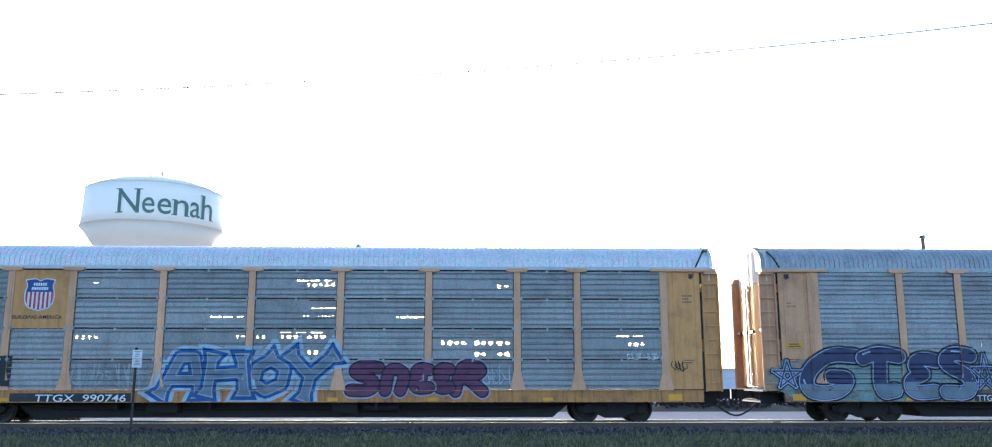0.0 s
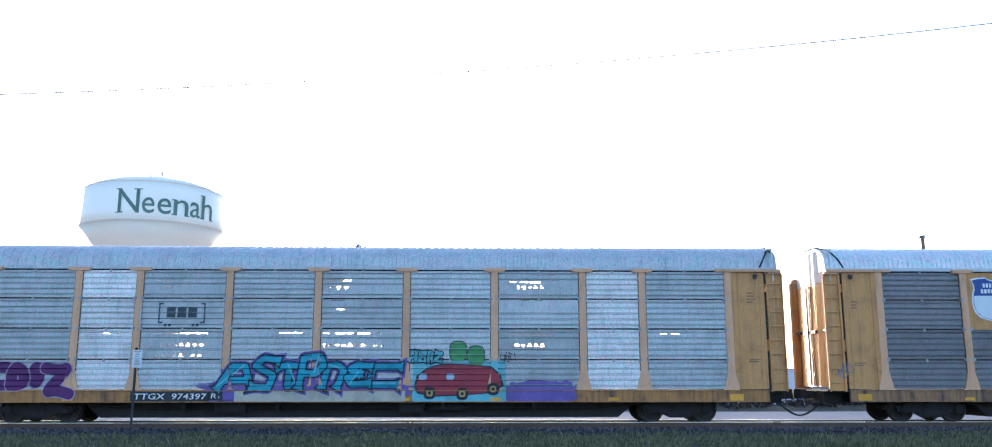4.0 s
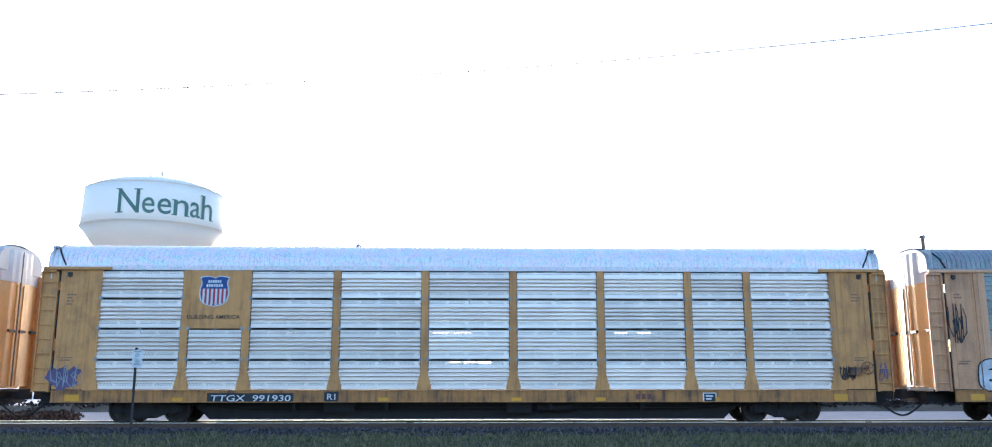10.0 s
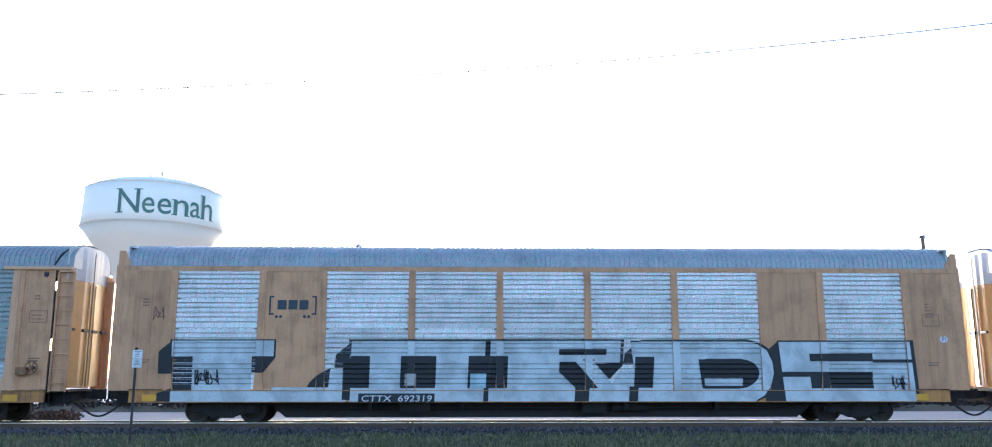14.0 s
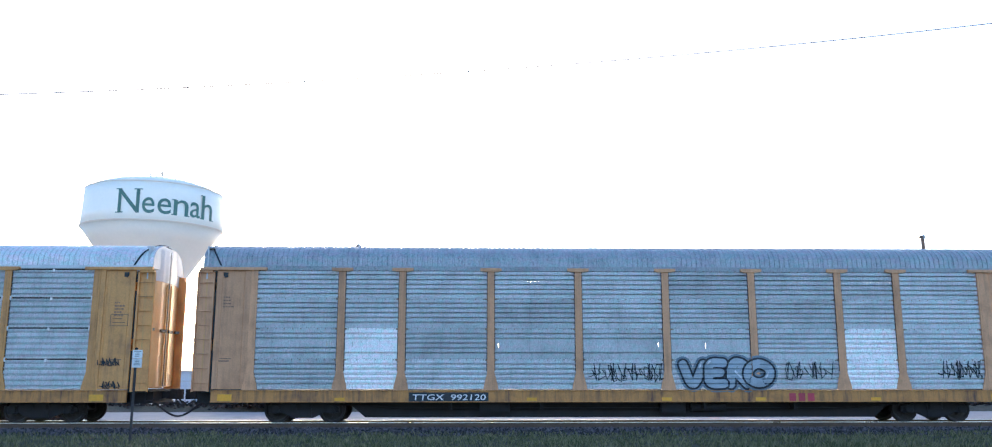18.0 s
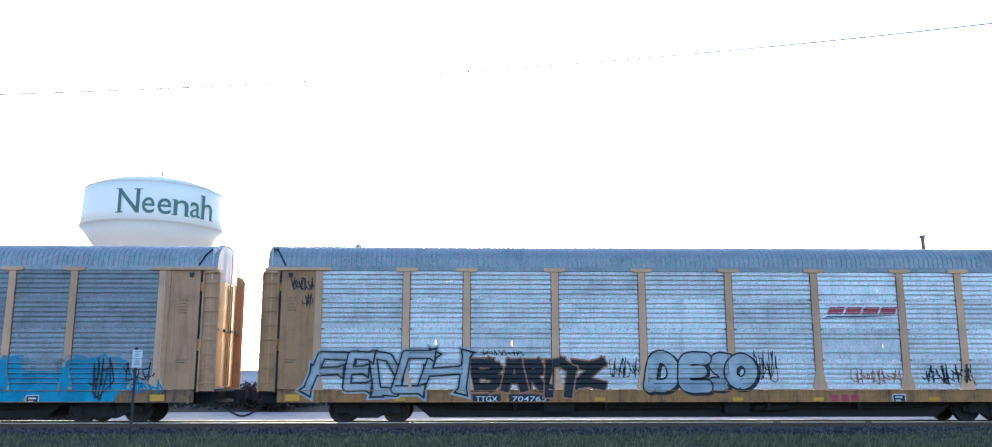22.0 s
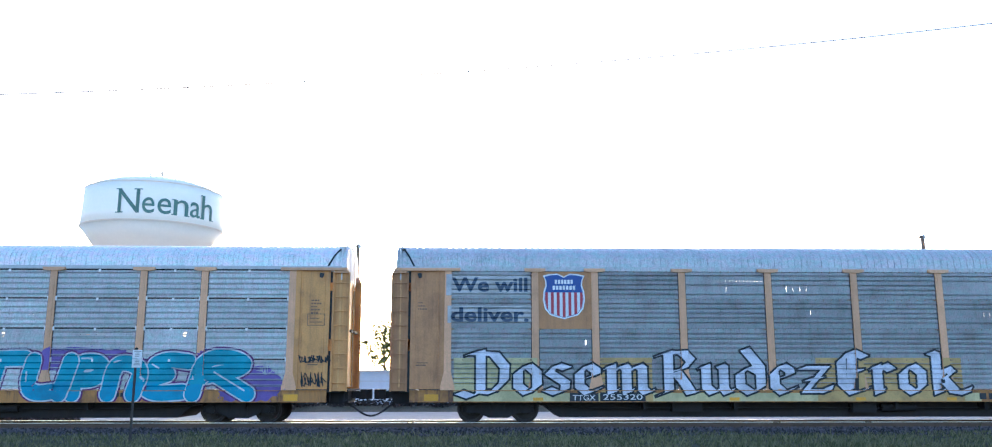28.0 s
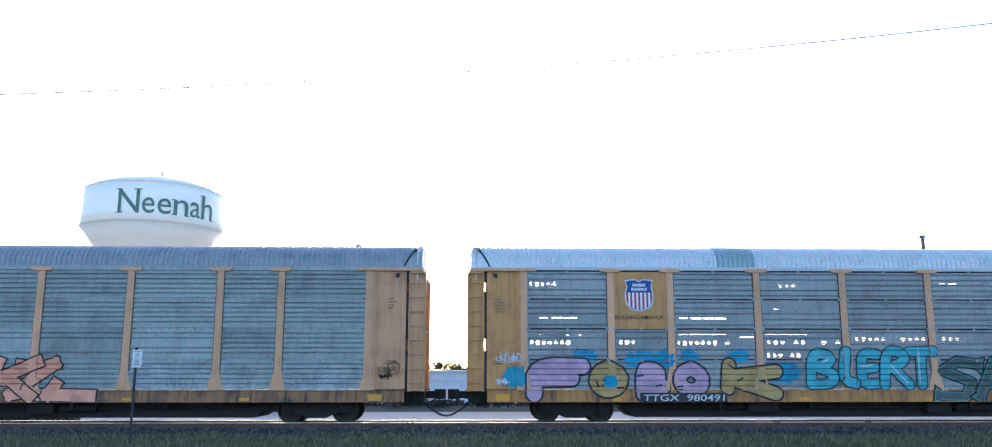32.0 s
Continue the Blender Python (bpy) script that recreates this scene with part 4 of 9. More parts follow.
def shield_outline(x, z, w, h):
    half = [(0.0, 0.93), (0.16, 1.0), (0.36, 0.985), (0.50, 0.955), (0.455, 0.86), (0.44, 0.74), (0.49, 0.60), (0.505, 0.42), (0.46, 0.22), (0.34, 0.09), (0.16, 0.04), (0.0, 0.0)]
    pts = [(u, v) for u, v in half] + [(-u, v) for u, v in reversed(half[1:-1])]
    return [(x + u * w, z + (v - 0.5) * h) for u, v in pts]


def fan(pts, c):
    return [[c, pts[i], pts[(i + 1) % len(pts)]] for i in range(len(pts))]


def clipped(polys, axis, value, keep_low):
    out = []
    for q in split(polys, axis, value):
        c = sum(p[axis] for p in q) / len(q)
        if (c < value) == keep_low:
            out.append(q)
    return out


def emblem(car, spec, x, z, w, h, stripes=True):
    """Shield emblem: blue chief, striped field; its lettering stays plain bars."""
    base = paint(car, spec, fan(shield_outline(x, z, w * 1.1, h * 1.08), (x, z)), LOGO_WHITE, 1, "emblem", "white-edged blue and red striped shield emblem" if stripes else "blue and white shield emblem")
    body = fan(shield_outline(x, z, w, h), (x, z))
    cut = z + 0.09 * h
    paint(car, spec, fan(shield_outline(x, z, w * 1.02, h * 1.02), (x, z)), LOGO_BLUE, 2, "emblem_edge", parent=base)
    paint(car, spec, clipped(body, 1, cut, True), LOGO_WHITE, 3, "emblem_field", parent=base)
    if stripes:
        red = []
        n = 13
        for k in range(0, n, 2):
            a, b = x - w * 0.5 + w * k / n, x - w * 0.5 + w * (k + 1) / n
            q = clipped(clipped(clipped(fan(shield_outline(x, z, w * 0.99, h * 0.99), (x, z)), 1, cut, True), 0, a, False), 0, b, True)
            red += q
        paint(car, spec, red, LOGO_RED, 4, "emblem_stripes", parent=base)
    bars = []
    for row, wid in ((0.34, 0.50), (0.20, 0.62)):
        n = 6 if row > 0.3 else 7
        for k in range(n):
            c = x + w * wid * ((k + 0.5) / n - 0.5)
            bars += rect(c - w * wid / n * 0.36, c + w * wid / n * 0.36, z + h * (row - 0.05), z + h * (row + 0.05))
    for bar in bars:
        paint(car, spec, [bar], LOGO_WHITE, 4, "emblem_bar", parent=base)


def stencils(car, spec, seed):
    """Small worn data stencils, placards and tape on the solid end sheets."""
    r = random.Random(seed)
    for ex in (-1, 1):
        cx = ex * 12.55
        rows = []
        zt = r.uniform(3.7, 4.15)
        for k in range(r.randint(2, 5)):
            z = zt - 0.10 * k
            w = r.uniform(0.16, 0.34)
            c = cx - 0.17 + w / 2
            u = 0.0
            while u < w - 0.05:
                q = r.uniform(0.03, 0.09)
                rows += rect(c - w / 2 + u, c - w / 2 + u + q, z, z + 0.045)
                u += q + 0.02
        paint(car, spec, rows, STENCIL, 1, "data_stencil")
        z = 3.05 + r.uniform(-0.1, 0.1)
        frame_bars = rect(cx - 0.28, cx + 0.28, z, z + 0.02) + rect(cx - 0.28, cx + 0.28, z + 0.36, z + 0.38) + rect(cx - 0.28, cx - 0.26, z + 0.02, z + 0.36) + rect(cx + 0.26, cx + 0.28, z + 0.02, z + 0.36)
        if r.random() < 0.5:
            frame_bars += rect(cx - 0.2, cx + 0.18, z + 0.10, z + 0.125) + rect(cx - 0.2, cx + 0.1, z + 0.22, z + 0.245)
        if ex > 0 and r.random() < 0.8:
            paint(car, spec, frame_bars, STENCIL, 1, "data_box")
        if r.random() < 0.12:
            z = 2.35 + r.uniform(-0.1, 0.1)
            pl = paint(car, spec, rect(cx - 0.27, cx + 0.27, z, z + 0.2), REFLECT, 1, "placard", "small yellow warning placard")
            paint(car, spec, rect(cx - 0.2, cx + 0.2, z + 0.05, z + 0.08) + rect(cx - 0.18, cx + 0.15, z + 0.12, z + 0.15), DECAL_BLACK, 2, "placard_text", parent=pl)
        z = 1.85 + r.uniform(-0.1, 0.1)
        paint(car, spec, rect(cx - 0.22, cx + 0.1, z, z + 0.04) + rect(cx - 0.2, cx + 0.16, z + 0.08, z + 0.11), STENCIL, 1, "data_stencil")
# broad-nib letters, drawn stroke by stroke in a cell one wide and one high
NIB = {
    "o": [[(.5, .68), (.15, .5), (.15, .18), (.5, 0), (.85, .18), (.85, .5), (.5, .68)]],
    "s": [[(.85, .60), (.45, .68), (.15, .5), (.78, .25), (.75, .08), (.45, 0), (.05, .1)]],
    "e": [[(.2, .33), (.8, .45), (.8, .55), (.5, .68), (.15, .5), (.15, .18), (.5, 0), (.9, .12)]],
    "m": [[(0, .6), (.1, .68), (.1, 0), (.18, .08)], [(.1, .5), (.38, .68), (.45, .6), (.45, 0), (.53, .08)], [(.45, .5), (.73, .68), (.82, .6), (.82, .1), (.92, 0), (1, .06)]],
    "u": [[(.05, .62), (.18, .68), (.18, .15), (.4, 0), (.75, .15)], [(.68, .68), (.78, .62), (.78, .1), (.9, 0), (1, .08)]],
    "d": [[(.35, 1.08), (.85, .62), (.85, .15), (.5, 0), (.15, .18), (.15, .48), (.5, .64), (.85, .5)]],
    "z": [[(.08, .62), (.88, .62), (.15, .05), (.9, .05), (.97, .16)], [(.25, .33), (.7, .36)]],
    "r": [[(.0, .6), (.18, .68), (.18, 0), (.3, .08)], [(.18, .5), (.5, .7), (.85, .56)]],
    "k": [[(.05, 1.0), (.22, .95), (.22, 0), (.34, .08)], [(.22, .35), (.55, .62), (.72, .5), (.4, .35)], [(.4, .35), (.75, .05), (1.15, .0), (1.25, .12)]],
    "D": [[(.0, .95), (.3, 1.02), (.3, .05), (.05, -.08), (-.25, .02)], [(.12, .98), (.65, .95), (.92, .65), (.9, .3), (.6, .02), (.3, .05)]],
    "R": [[(.05, .93), (.3, 1.0), (.3, .05), (.05, -.03)], [(.25, .98), (.7, 1.0), (.9, .8), (.7, .6), (.35, .52)], [(.5, .52), (.75, .2), (.88, .0), (1.1, .05)]],
    "E": [[(.9, .88), (.5, 1.02), (.2, .8), (.2, .25), (.5, 0), (.95, .12)], [(.2, .52), (.75, .55)], [(.52, 1.0), (.46, .05)]],
}


def nib_letters(text, x0, x1, z0, z1, nib, edge):
    """Fill and outline polygons of a line of broad-nib letters."""
    wide = {"m": 1.45, "D": 1.3, "R": 1.25, "E": 1.15, "r": 0.72, "s": 0.85, "e": 0.85, "o": 0.9}
    total = sum(wide.get(c, 1.0) for c in text)
    x, h, fill, line = x0, z1 - z0, [], []
    for ch in text:
        w = (x1 - x0) * wide.get(ch, 1.0) / total
        for stroke in NIB[ch]:
            pts = [(x + (0.08 + 0.84 * u) * w, z0 + v * h) for u, v in stroke]
            for (ax, az), (bx, bz) in zip(pts, pts[1:]):
                q = [(ax - nib[0], az - nib[1]), (ax + nib[0], az + nib[1]), (bx + nib[0], bz + nib[1]), (bx - nib[0], bz - nib[1])]
                area = (bx - ax) * nib[1] - (bz - az) * nib[0]
                if abs(area) < 1e-4:
                    continue
                fill.append(q if area > 0 else q[::-1])
                line += ribbon(q + [q[0]], edge * 2)
        x += w
    return fill, line


def nib_piece(car, spec, text, box, fill_mat, line_mat, label, nib=(0.115, 0.09), edge=0.06):
    fill, line = nib_letters(text, *box, nib, edge)
    top = paint(car, spec, stacked([line + fill]), line_mat, 3, "graffiti", label)
    paint(car, spec, stacked([fill]), fill_mat, 5, "letter_fill", parent=top)


# thick-stroke graffiti letters: skeletons in a unit cell
BONES = {
    "A": [[(.08, 0), (.42, .95), (.58, .95), (.92, 0)], [(.25, .32), (.75, .32)]],
    "B": [[(.18, 0), (.18, .95), (.6, .95), (.82, .75), (.55, .52), (.2, .52)], [(.55, .52), (.9, .28), (.65, 0), (.18, 0)]],
    "C": [[(.9, .78), (.6, .97), (.25, .85), (.1, .5), (.25, .12), (.6, .02), (.92, .2)]],
    "D": [[(.15, 0), (.15, .95), (.55, .93), (.88, .65), (.88, .3), (.55, .02), (.15, 0)]],
    "E": [[(.9, .92), (.2, .95), (.15, .5), (.15, .03), (.92, .05)], [(.18, .5), (.75, .52)]],
    "F": [[(.92, .92), (.18, .95), (.18, 0)], [(.18, .5), (.75, .52)]],
    "G": [[(.9, .8), (.55, .97), (.2, .82), (.1, .45), (.3, .06), (.7, .03), (.92, .2), (.88, .45), (.6, .45)]],
    "H": [[(.15, 0), (.15, .97)], [(.85, 0), (.85, .97)], [(.15, .5), (.85, .5)]],
    "I": [[(.5, .03), (.5, .95)], [(.22, .95), (.78, .95)], [(.2, .03), (.8, .03)]],
    "J": [[(.85, .95), (.85, .25), (.55, .02), (.15, .15)], [(.45, .95), (1, .95)]],
    "K": [[(.15, 0), (.15, .97)], [(.92, .95), (.2, .45), (.95, .02)]],
    "L": [[(.18, .97), (.15, .05), (.95, .05)]],
    "M": [[(.05, 0), (.18, .95), (.5, .35), (.82, .95), (.95, 0)]],
    "N": [[(.12, 0), (.15, .95), (.85, .05), (.88, .97)]],
    "O": [[(.5, .98), (.15, .75), (.1, .3), (.45, .02), (.85, .22), (.9, .7), (.5, .98)]],
    "P": [[(.15, 0), (.15, .95), (.62, .95), (.88, .72), (.6, .46), (.2, .46)]],
    "R": [[(.15, 0), (.15, .95), (.62, .95), (.88, .72), (.6, .48), (.2, .48)], [(.5, .48), (.95, 0)]],
    "S": [[(.9, .82), (.55, .97), (.18, .82), (.25, .58), (.75, .42), (.9, .2), (.55, .02), (.08, .15)]],
    "T": [[(.0, .92), (1.0, .95)], [(.5, .93), (.48, 0)]],
    "U": [[(.12, .97), (.12, .3), (.35, .03), (.65, .03), (.88, .3), (.88, .97)]],
    "V": [[(.05, .95), (.5, .03), (.95, .95)]],
    "Y": [[(.05, .97), (.5, .5), (.95, .97)], [(.5, .5), (.45, 0)]],
    "Z": [[(.08, .93), (.92, .93), (.1, .05), (.95, .05)]],
}


def disc(x, z, r, n=16):
    return [[(x + r * math.cos(2 * math.pi * k / n), z + r * math.sin(2 * math.pi * k / n)) for k in range(n)]]


def bone_letters(text, box, thick, wild, jitter, seed, tight):
    """Skeleton strokes of each letter after swinging and bending it: lists of polylines."""
    r = random.Random(seed)
    x0, x1, z0, z1 = box
    h = z1 - z0
    wide = {"I": 0.62, "M": 1.35, "L": 0.85, "F": 0.9, "J": 0.8}
    total = sum(wide.get(c, 1.0) for c in text)
    out, x = [], x0
    for ch in text:
        w = (x1 - x0) * wide.get(ch, 1.0) / total
        cw = w * (1.0 + tight)
        rot, up = r.uniform(-1, 1) * jitter * 0.10, r.uniform(-1, 1) * jitter * 0.035 * h
        lean, bulge = r.uniform(-1, 1) * jitter * 0.16, r.uniform(-0.2, 1) * jitter * 0.12
        strokes = []
        for bone in BONES[ch]:
            pts = []
            for u, v in bone:
                px = (u - 0.5) * max(cw - thick * 0.9, 0.2) * (1 + bulge * math.cos(math.pi * v))
                pz = (v - 0.5) * (h - thick)
                px += lean * pz + 0.05 * jitter * w * math.sin(5 * v + seed)
                pts.append((x + w / 2 + px * math.cos(rot) - pz * math.sin(rot), (z0 + z1) / 2 + up + px * math.sin(rot) + pz * math.cos(rot)))
            if not wild and len(pts) > 2:
                soft = [pts[0]]
                for a, b, c in zip(pts, pts[1:], pts[2:]):
                    soft += [(0.25 * a[0] + 0.75 * b[0], 0.25 * a[1] + 0.75 * b[1]), (0.25 * c[0] + 0.75 * b[0], 0.25 * c[1] + 0.75 * b[1])]
                pts = soft + [pts[-1]]
            strokes.append(pts)
        out.append(strokes)
        x += w
    return out


def fat(strokes, width, wild):
    """Polygons of thick strokes: round joints, or flared square ends."""
    polys = []
    for pts in strokes:
        polys += ribbon(pts, width, 0.0)
        if not wild:
            for x, z in pts:
                polys += disc(x, z, width / 2, 16)
        else:
            for x, z in pts[1:-1]:
                polys += disc(x, z, width / 2, 8)
            for (ax, az), (bx, bz) in ((pts[1], pts[0]), (pts[-2], pts[-1])):
                d = math.hypot(bx - ax, bz - az) or 1e-6
                ux, uz = (bx - ax) / d * width, (bz - az) / d * width
                polys.append([(bx - uz * 0.5 - ux * 0.2, bz + ux * 0.5 - uz * 0.2), (bx + uz * 0.5 - ux * 0.2, bz - ux * 0.5 - uz * 0.2), (bx + uz * 0.95 + ux * 0.45, bz - ux * 0.95 + uz * 0.45), (bx - uz * 0.75 + ux * 0.65, bz + ux * 0.75 + uz * 0.65)])
    return polys


def stacked(groups, step=0.00006, cycle=53):
    """Polygons with a small rise of their own, so that none lie in one plane."""
    return [(q, step * (k % cycle)) for k, q in enumerate(p for g in groups for p in g)]


def bone_piece(car, spec, text, box, fill, line, label, wild, jitter, edge, rim, shadow, seed, tight, layer, inner):
    h = box[3] - box[2]
    layer += 0.05 * (seed % 8)
    edge *= 1.25
    thick = min(h * (0.255 if wild else 0.35), (box[1] - box[0]) / len(text) * (0.40 if wild else 0.47))
    letters = bone_letters(text, box, thick, wild, jitter, seed, tight)
    top = None
    for n, s in enumerate(letters):
        base = paint(car, spec, stacked([fat(s, thick + 2 * edge, wild)]), line, layer + 1 + 1.6 * (n % 2), "graffiti" if top is None else "letter_outline", label if top is None else "", parent=top)
        if base is None:
            continue
        top = top or base
        paint(car, spec, stacked([fat(s, thick, wild)]), fill, layer + 2 + 1.6 * (n % 2), "letter", parent=top)
    if top is None:
        return
    if rim:
        paint(car, spec, stacked([fat(s, thick + 3.7 * edge, wild) for s in letters]), rim, layer, "halo", parent=top)
    if shadow:
        paint(car, spec, stacked([[[(x + shadow[0], z + shadow[1]) for x, z in q] for q in fat(s, thick + 2 * edge, wild)] for s in letters]), rim or line, layer, "drop_shadow", parent=top)
    rq = random.Random(seed + 5)
    creases = []
    for s in letters:
        for pts in s:
            (ax, az), (bx, bz) = pts[0], pts[1]
            for _ in range(2 if wild else 1):
                q = rq.choice(pts)
                a, ln = rq.uniform(0, 6.28), thick * rq.uniform(0.35, 0.6)
                creases += ribbon([q, (q[0] + ln * math.cos(a), q[1] + ln * math.sin(a))], edge * 0.8)
    paint(car, spec, stacked([creases]), line, layer + 4.4, "crease_strokes", parent=top)
    if inner:
        r = random.Random(seed)
        lines = []
        for s in letters:
            for pts in s:
                k = r.randrange(len(pts) - 1)
                (ax, az), (bx, bz) = pts[k], pts[k + 1]
                d = math.hypot(bx - ax, bz - az) or 1e-6
                ox, oz = -(bz - az) / d * thick * 0.22, (bx - ax) / d * thick * 0.22
                lines += ribbon([(ax + ox, az + oz), ((ax + bx) / 2 + ox, (az + bz) / 2 + oz), (0.15 * ax + 0.85 * bx + ox, 0.15 * az + 0.85 * bz + oz)], 0.035)
        paint(car, spec, stacked([lines]), inner, layer + 4.9, "paint_stroke", parent=top)
# letter skeletons with their own character, in the same unit cells
BONES.update({
    "c": [[(1, 1), (0, 1), (0, 0), (1, 0)]],
    "g": [[(.95, .95), (.45, 1), (.1, .7), (0, .3), (.2, 0), (.75, .02), (.95, .4), (.55, .42)]],
    "e": [[(1, .92), (.45, 1), (.12, .78), (.55, .56)], [(.55, .56), (0, .34), (.25, 0), (1, .06)]],
    "i": [[(.5, 0), (.5, .52)], [(.35, .92), (.65, .92)]],
    "n": [[(0, 0), (.05, .95), (.55, 1), (1, .75), (.82, 0)]],
    "q": [[(0, 0), (0, 1), (.8, 1), (1, .8), (1, .2), (.8, 0), (0, 0)]],
    "m": [[(0, 0), (.08, 1), (.32, .3), (.55, 1), (.72, 1), (1, 0)]],
    "k": [[(0, 0), (.1, 1)], [(.95, 1), (.12, .46), (.45, .5), (1, 0)]],
    "r": [[(0, 0), (.1, 1), (.7, 1), (.95, .72), (.12, .46)], [(.4, .5), (1, 0)]],
    "s": [[(1, .92), (.4, 1), (.02, .74), (.9, .42), (.75, .02), (0, .05)]],
    "t": [[(0, .86), (.45, 1), (1, .9)], [(.5, .95), (.42, 0), (.85, .08)]],
    "u": [[(.05, 1), (0, .3), (.25, 0), (.8, .1)], [(.95, 1), (.85, 0)]],
    "z": [[(.02, .95), (.55, .86), (.98, 1), (.06, .05), (.5, .14), (1, 0)]],
    "d": [[(0, 0), (.08, 1), (.7, .92), (1, .4), (.75, 0), (0, .04)]],
    "l": [[(.1, 1), (0, .1), (1, 0)]],
    "a": [[(0, 0), (.3, 1), (.68, 1), (1, 0)], [(.2, .36), (.85, .36)]],
    "p": [[(.05, 0), (0, .95), (.75, 1), (1, .7), (.7, .42), (.05, .42)]],
    "b": [[(0, 0), (.05, 1), (.75, .96), (.85, .68), (.1, .54)], [(.3, .54), (1, .3), (.8, 0), (0, 0)]],
    "v": [[(0, 1), (.45, 0), (1, 1)]],
    "h": [[(.05, 1), (0, 0)], [(.05, .5), (.8, .56)], [(.85, 1), (1, 0)]],
    "o": [[(.5, 1), (.05, .75), (0, .25), (.45, 0), (.95, .22), (1, .72), (.5, 1)]],
    "*": [[(.5, 1), (.78, 0), (0, .62), (1, .62), (.22, 0), (.5, 1)]],
})


def skeleton(ch, x0, x1, z0, z1, lean, width, soft):
    """Strokes of one letter stretched to a box, so that strokes of that width just fill it."""
    bones = BONES[ch]
    us, vs = [u for b in bones for u, v in b], [v for b in bones for u, v in b]
    lu, hu, lv, hv = min(us), max(us), min(vs), max(vs)
    wx, wz = max(x1 - x0 - width, 0.05), max(z1 - z0 - width, 0.05)
    out = []
    for b in bones:
        pts = []
        for u, v in b:
            q = (v - lv) / max(hv - lv, 1e-6)
            pts.append((x0 + width / 2 + wx * ((u - lu) / (hu - lu) if hu - lu > 0.01 else 0.5) + lean * (q - 0.5) * wz, z0 + width / 2 + wz * q))
        for _ in range(soft):
            if len(pts) > 2:
                ring = math.dist(pts[0], pts[-1]) < 1e-6
                cut = [] if ring else [pts[0]]
                for p, q in zip(pts, pts[1:]):
                    cut += [(0.75 * p[0] + 0.25 * q[0], 0.75 * p[1] + 0.25 * q[1]), (0.25 * p[0] + 0.75 * q[0], 0.25 * p[1] + 0.75 * q[1])]
                pts = cut + ([cut[0]] if ring else [pts[-1]])
        out.append(pts)
    return out


def slab(strokes, width, style):
    """Thick strokes: round, square-ended or flared."""
    if style == "square":
        polys = []
        for pts in strokes:
            n = len(pts) - 1
            for k, (p, q) in enumerate(zip(pts, pts[1:])):
                d = math.dist(p, q) or 1e-6
                ux, uz = (q[0] - p[0]) / d * width / 2, (q[1] - p[1]) / d * width / 2
                polys.append([(p[0] - ux - uz, p[1] - uz + ux), (p[0] - ux + uz, p[1] - uz - ux), (q[0] + ux + uz, q[1] + uz - ux), (q[0] + ux - uz, q[1] + uz + ux)])
        return polys
    return fat(strokes, width, style == "wild")


def throwup(car, spec, cells, width, fill, line, label, edge=0.05, style="round", rim=None, key=None, low=None, shine=None, shadow=None, layer=2, seed=1):
    """A graffiti piece laid letter by letter: cells are (letter, x0, x1, z0, z1, lean); key is a thin line inside the outline, low a second tone in the feet."""
    r = random.Random(seed)
    top, letters = None, []
    for ch, x0, x1, z0, z1, lean in cells:
        letters.append(skeleton(ch, x0, x1, z0, z1, lean, width, 2 if style == "round" else 0))
    layer += 0.05 * (seed % 8)
    for n, (s, cell) in enumerate(zip(letters, cells)):
        up = layer + 1 + 3.4 * (n % 2)
        base = paint(car, spec, stacked([slab(s, width + 2 * edge, style)]), line, up, "graffiti" if top is None else "letter_outline", label if top is None else "", parent=top)
        if base is None:
            continue
        top = top or base
        w = width
        if key:
            paint(car, spec, stacked([slab(s, w, style)]), key, up + 1, "letter_keyline", parent=top)
            w -= 0.065
        body = slab(s, w, style)
        paint(car, spec, stacked([body]), fill, up + 2, "letter", parent=top)
        if low:
            cut = cell[3] + (cell[4] - cell[3]) * r.uniform(0.22, 0.42)
            feet = clipped(slab(s, w - 0.04, style), 1, cut, True)
            if feet:
                paint(car, spec, stacked([feet]), low, up + 3, "letter_foot", parent=top)
        if shine:
            pts = r.choice(s)
            k = r.randrange(len(pts) - 1)
            (ax, az), (bx, bz) = pts[k], pts[min(k + 2, len(pts) - 1)]
            ox, oz = w * 0.2, w * 0.22
            paint(car, spec, ribbon([(ax - ox, az + oz), (bx - ox, bz + oz)], 0.05), shine, up + 3.2, "highlight", parent=top)
    if top is None:
        return
    if shadow:
        paint(car, spec, stacked([[[(x + shadow[0], z + shadow[1]) for x, z in q] for q in slab(s, width + 2 * edge, style)] for s in letters]), line, layer, "drop_shadow", parent=top)
    if rim:
        paint(car, spec, stacked([slab(s, width + 4.2 * edge, style) for s in letters]), rim, layer - 1, "halo", parent=top)


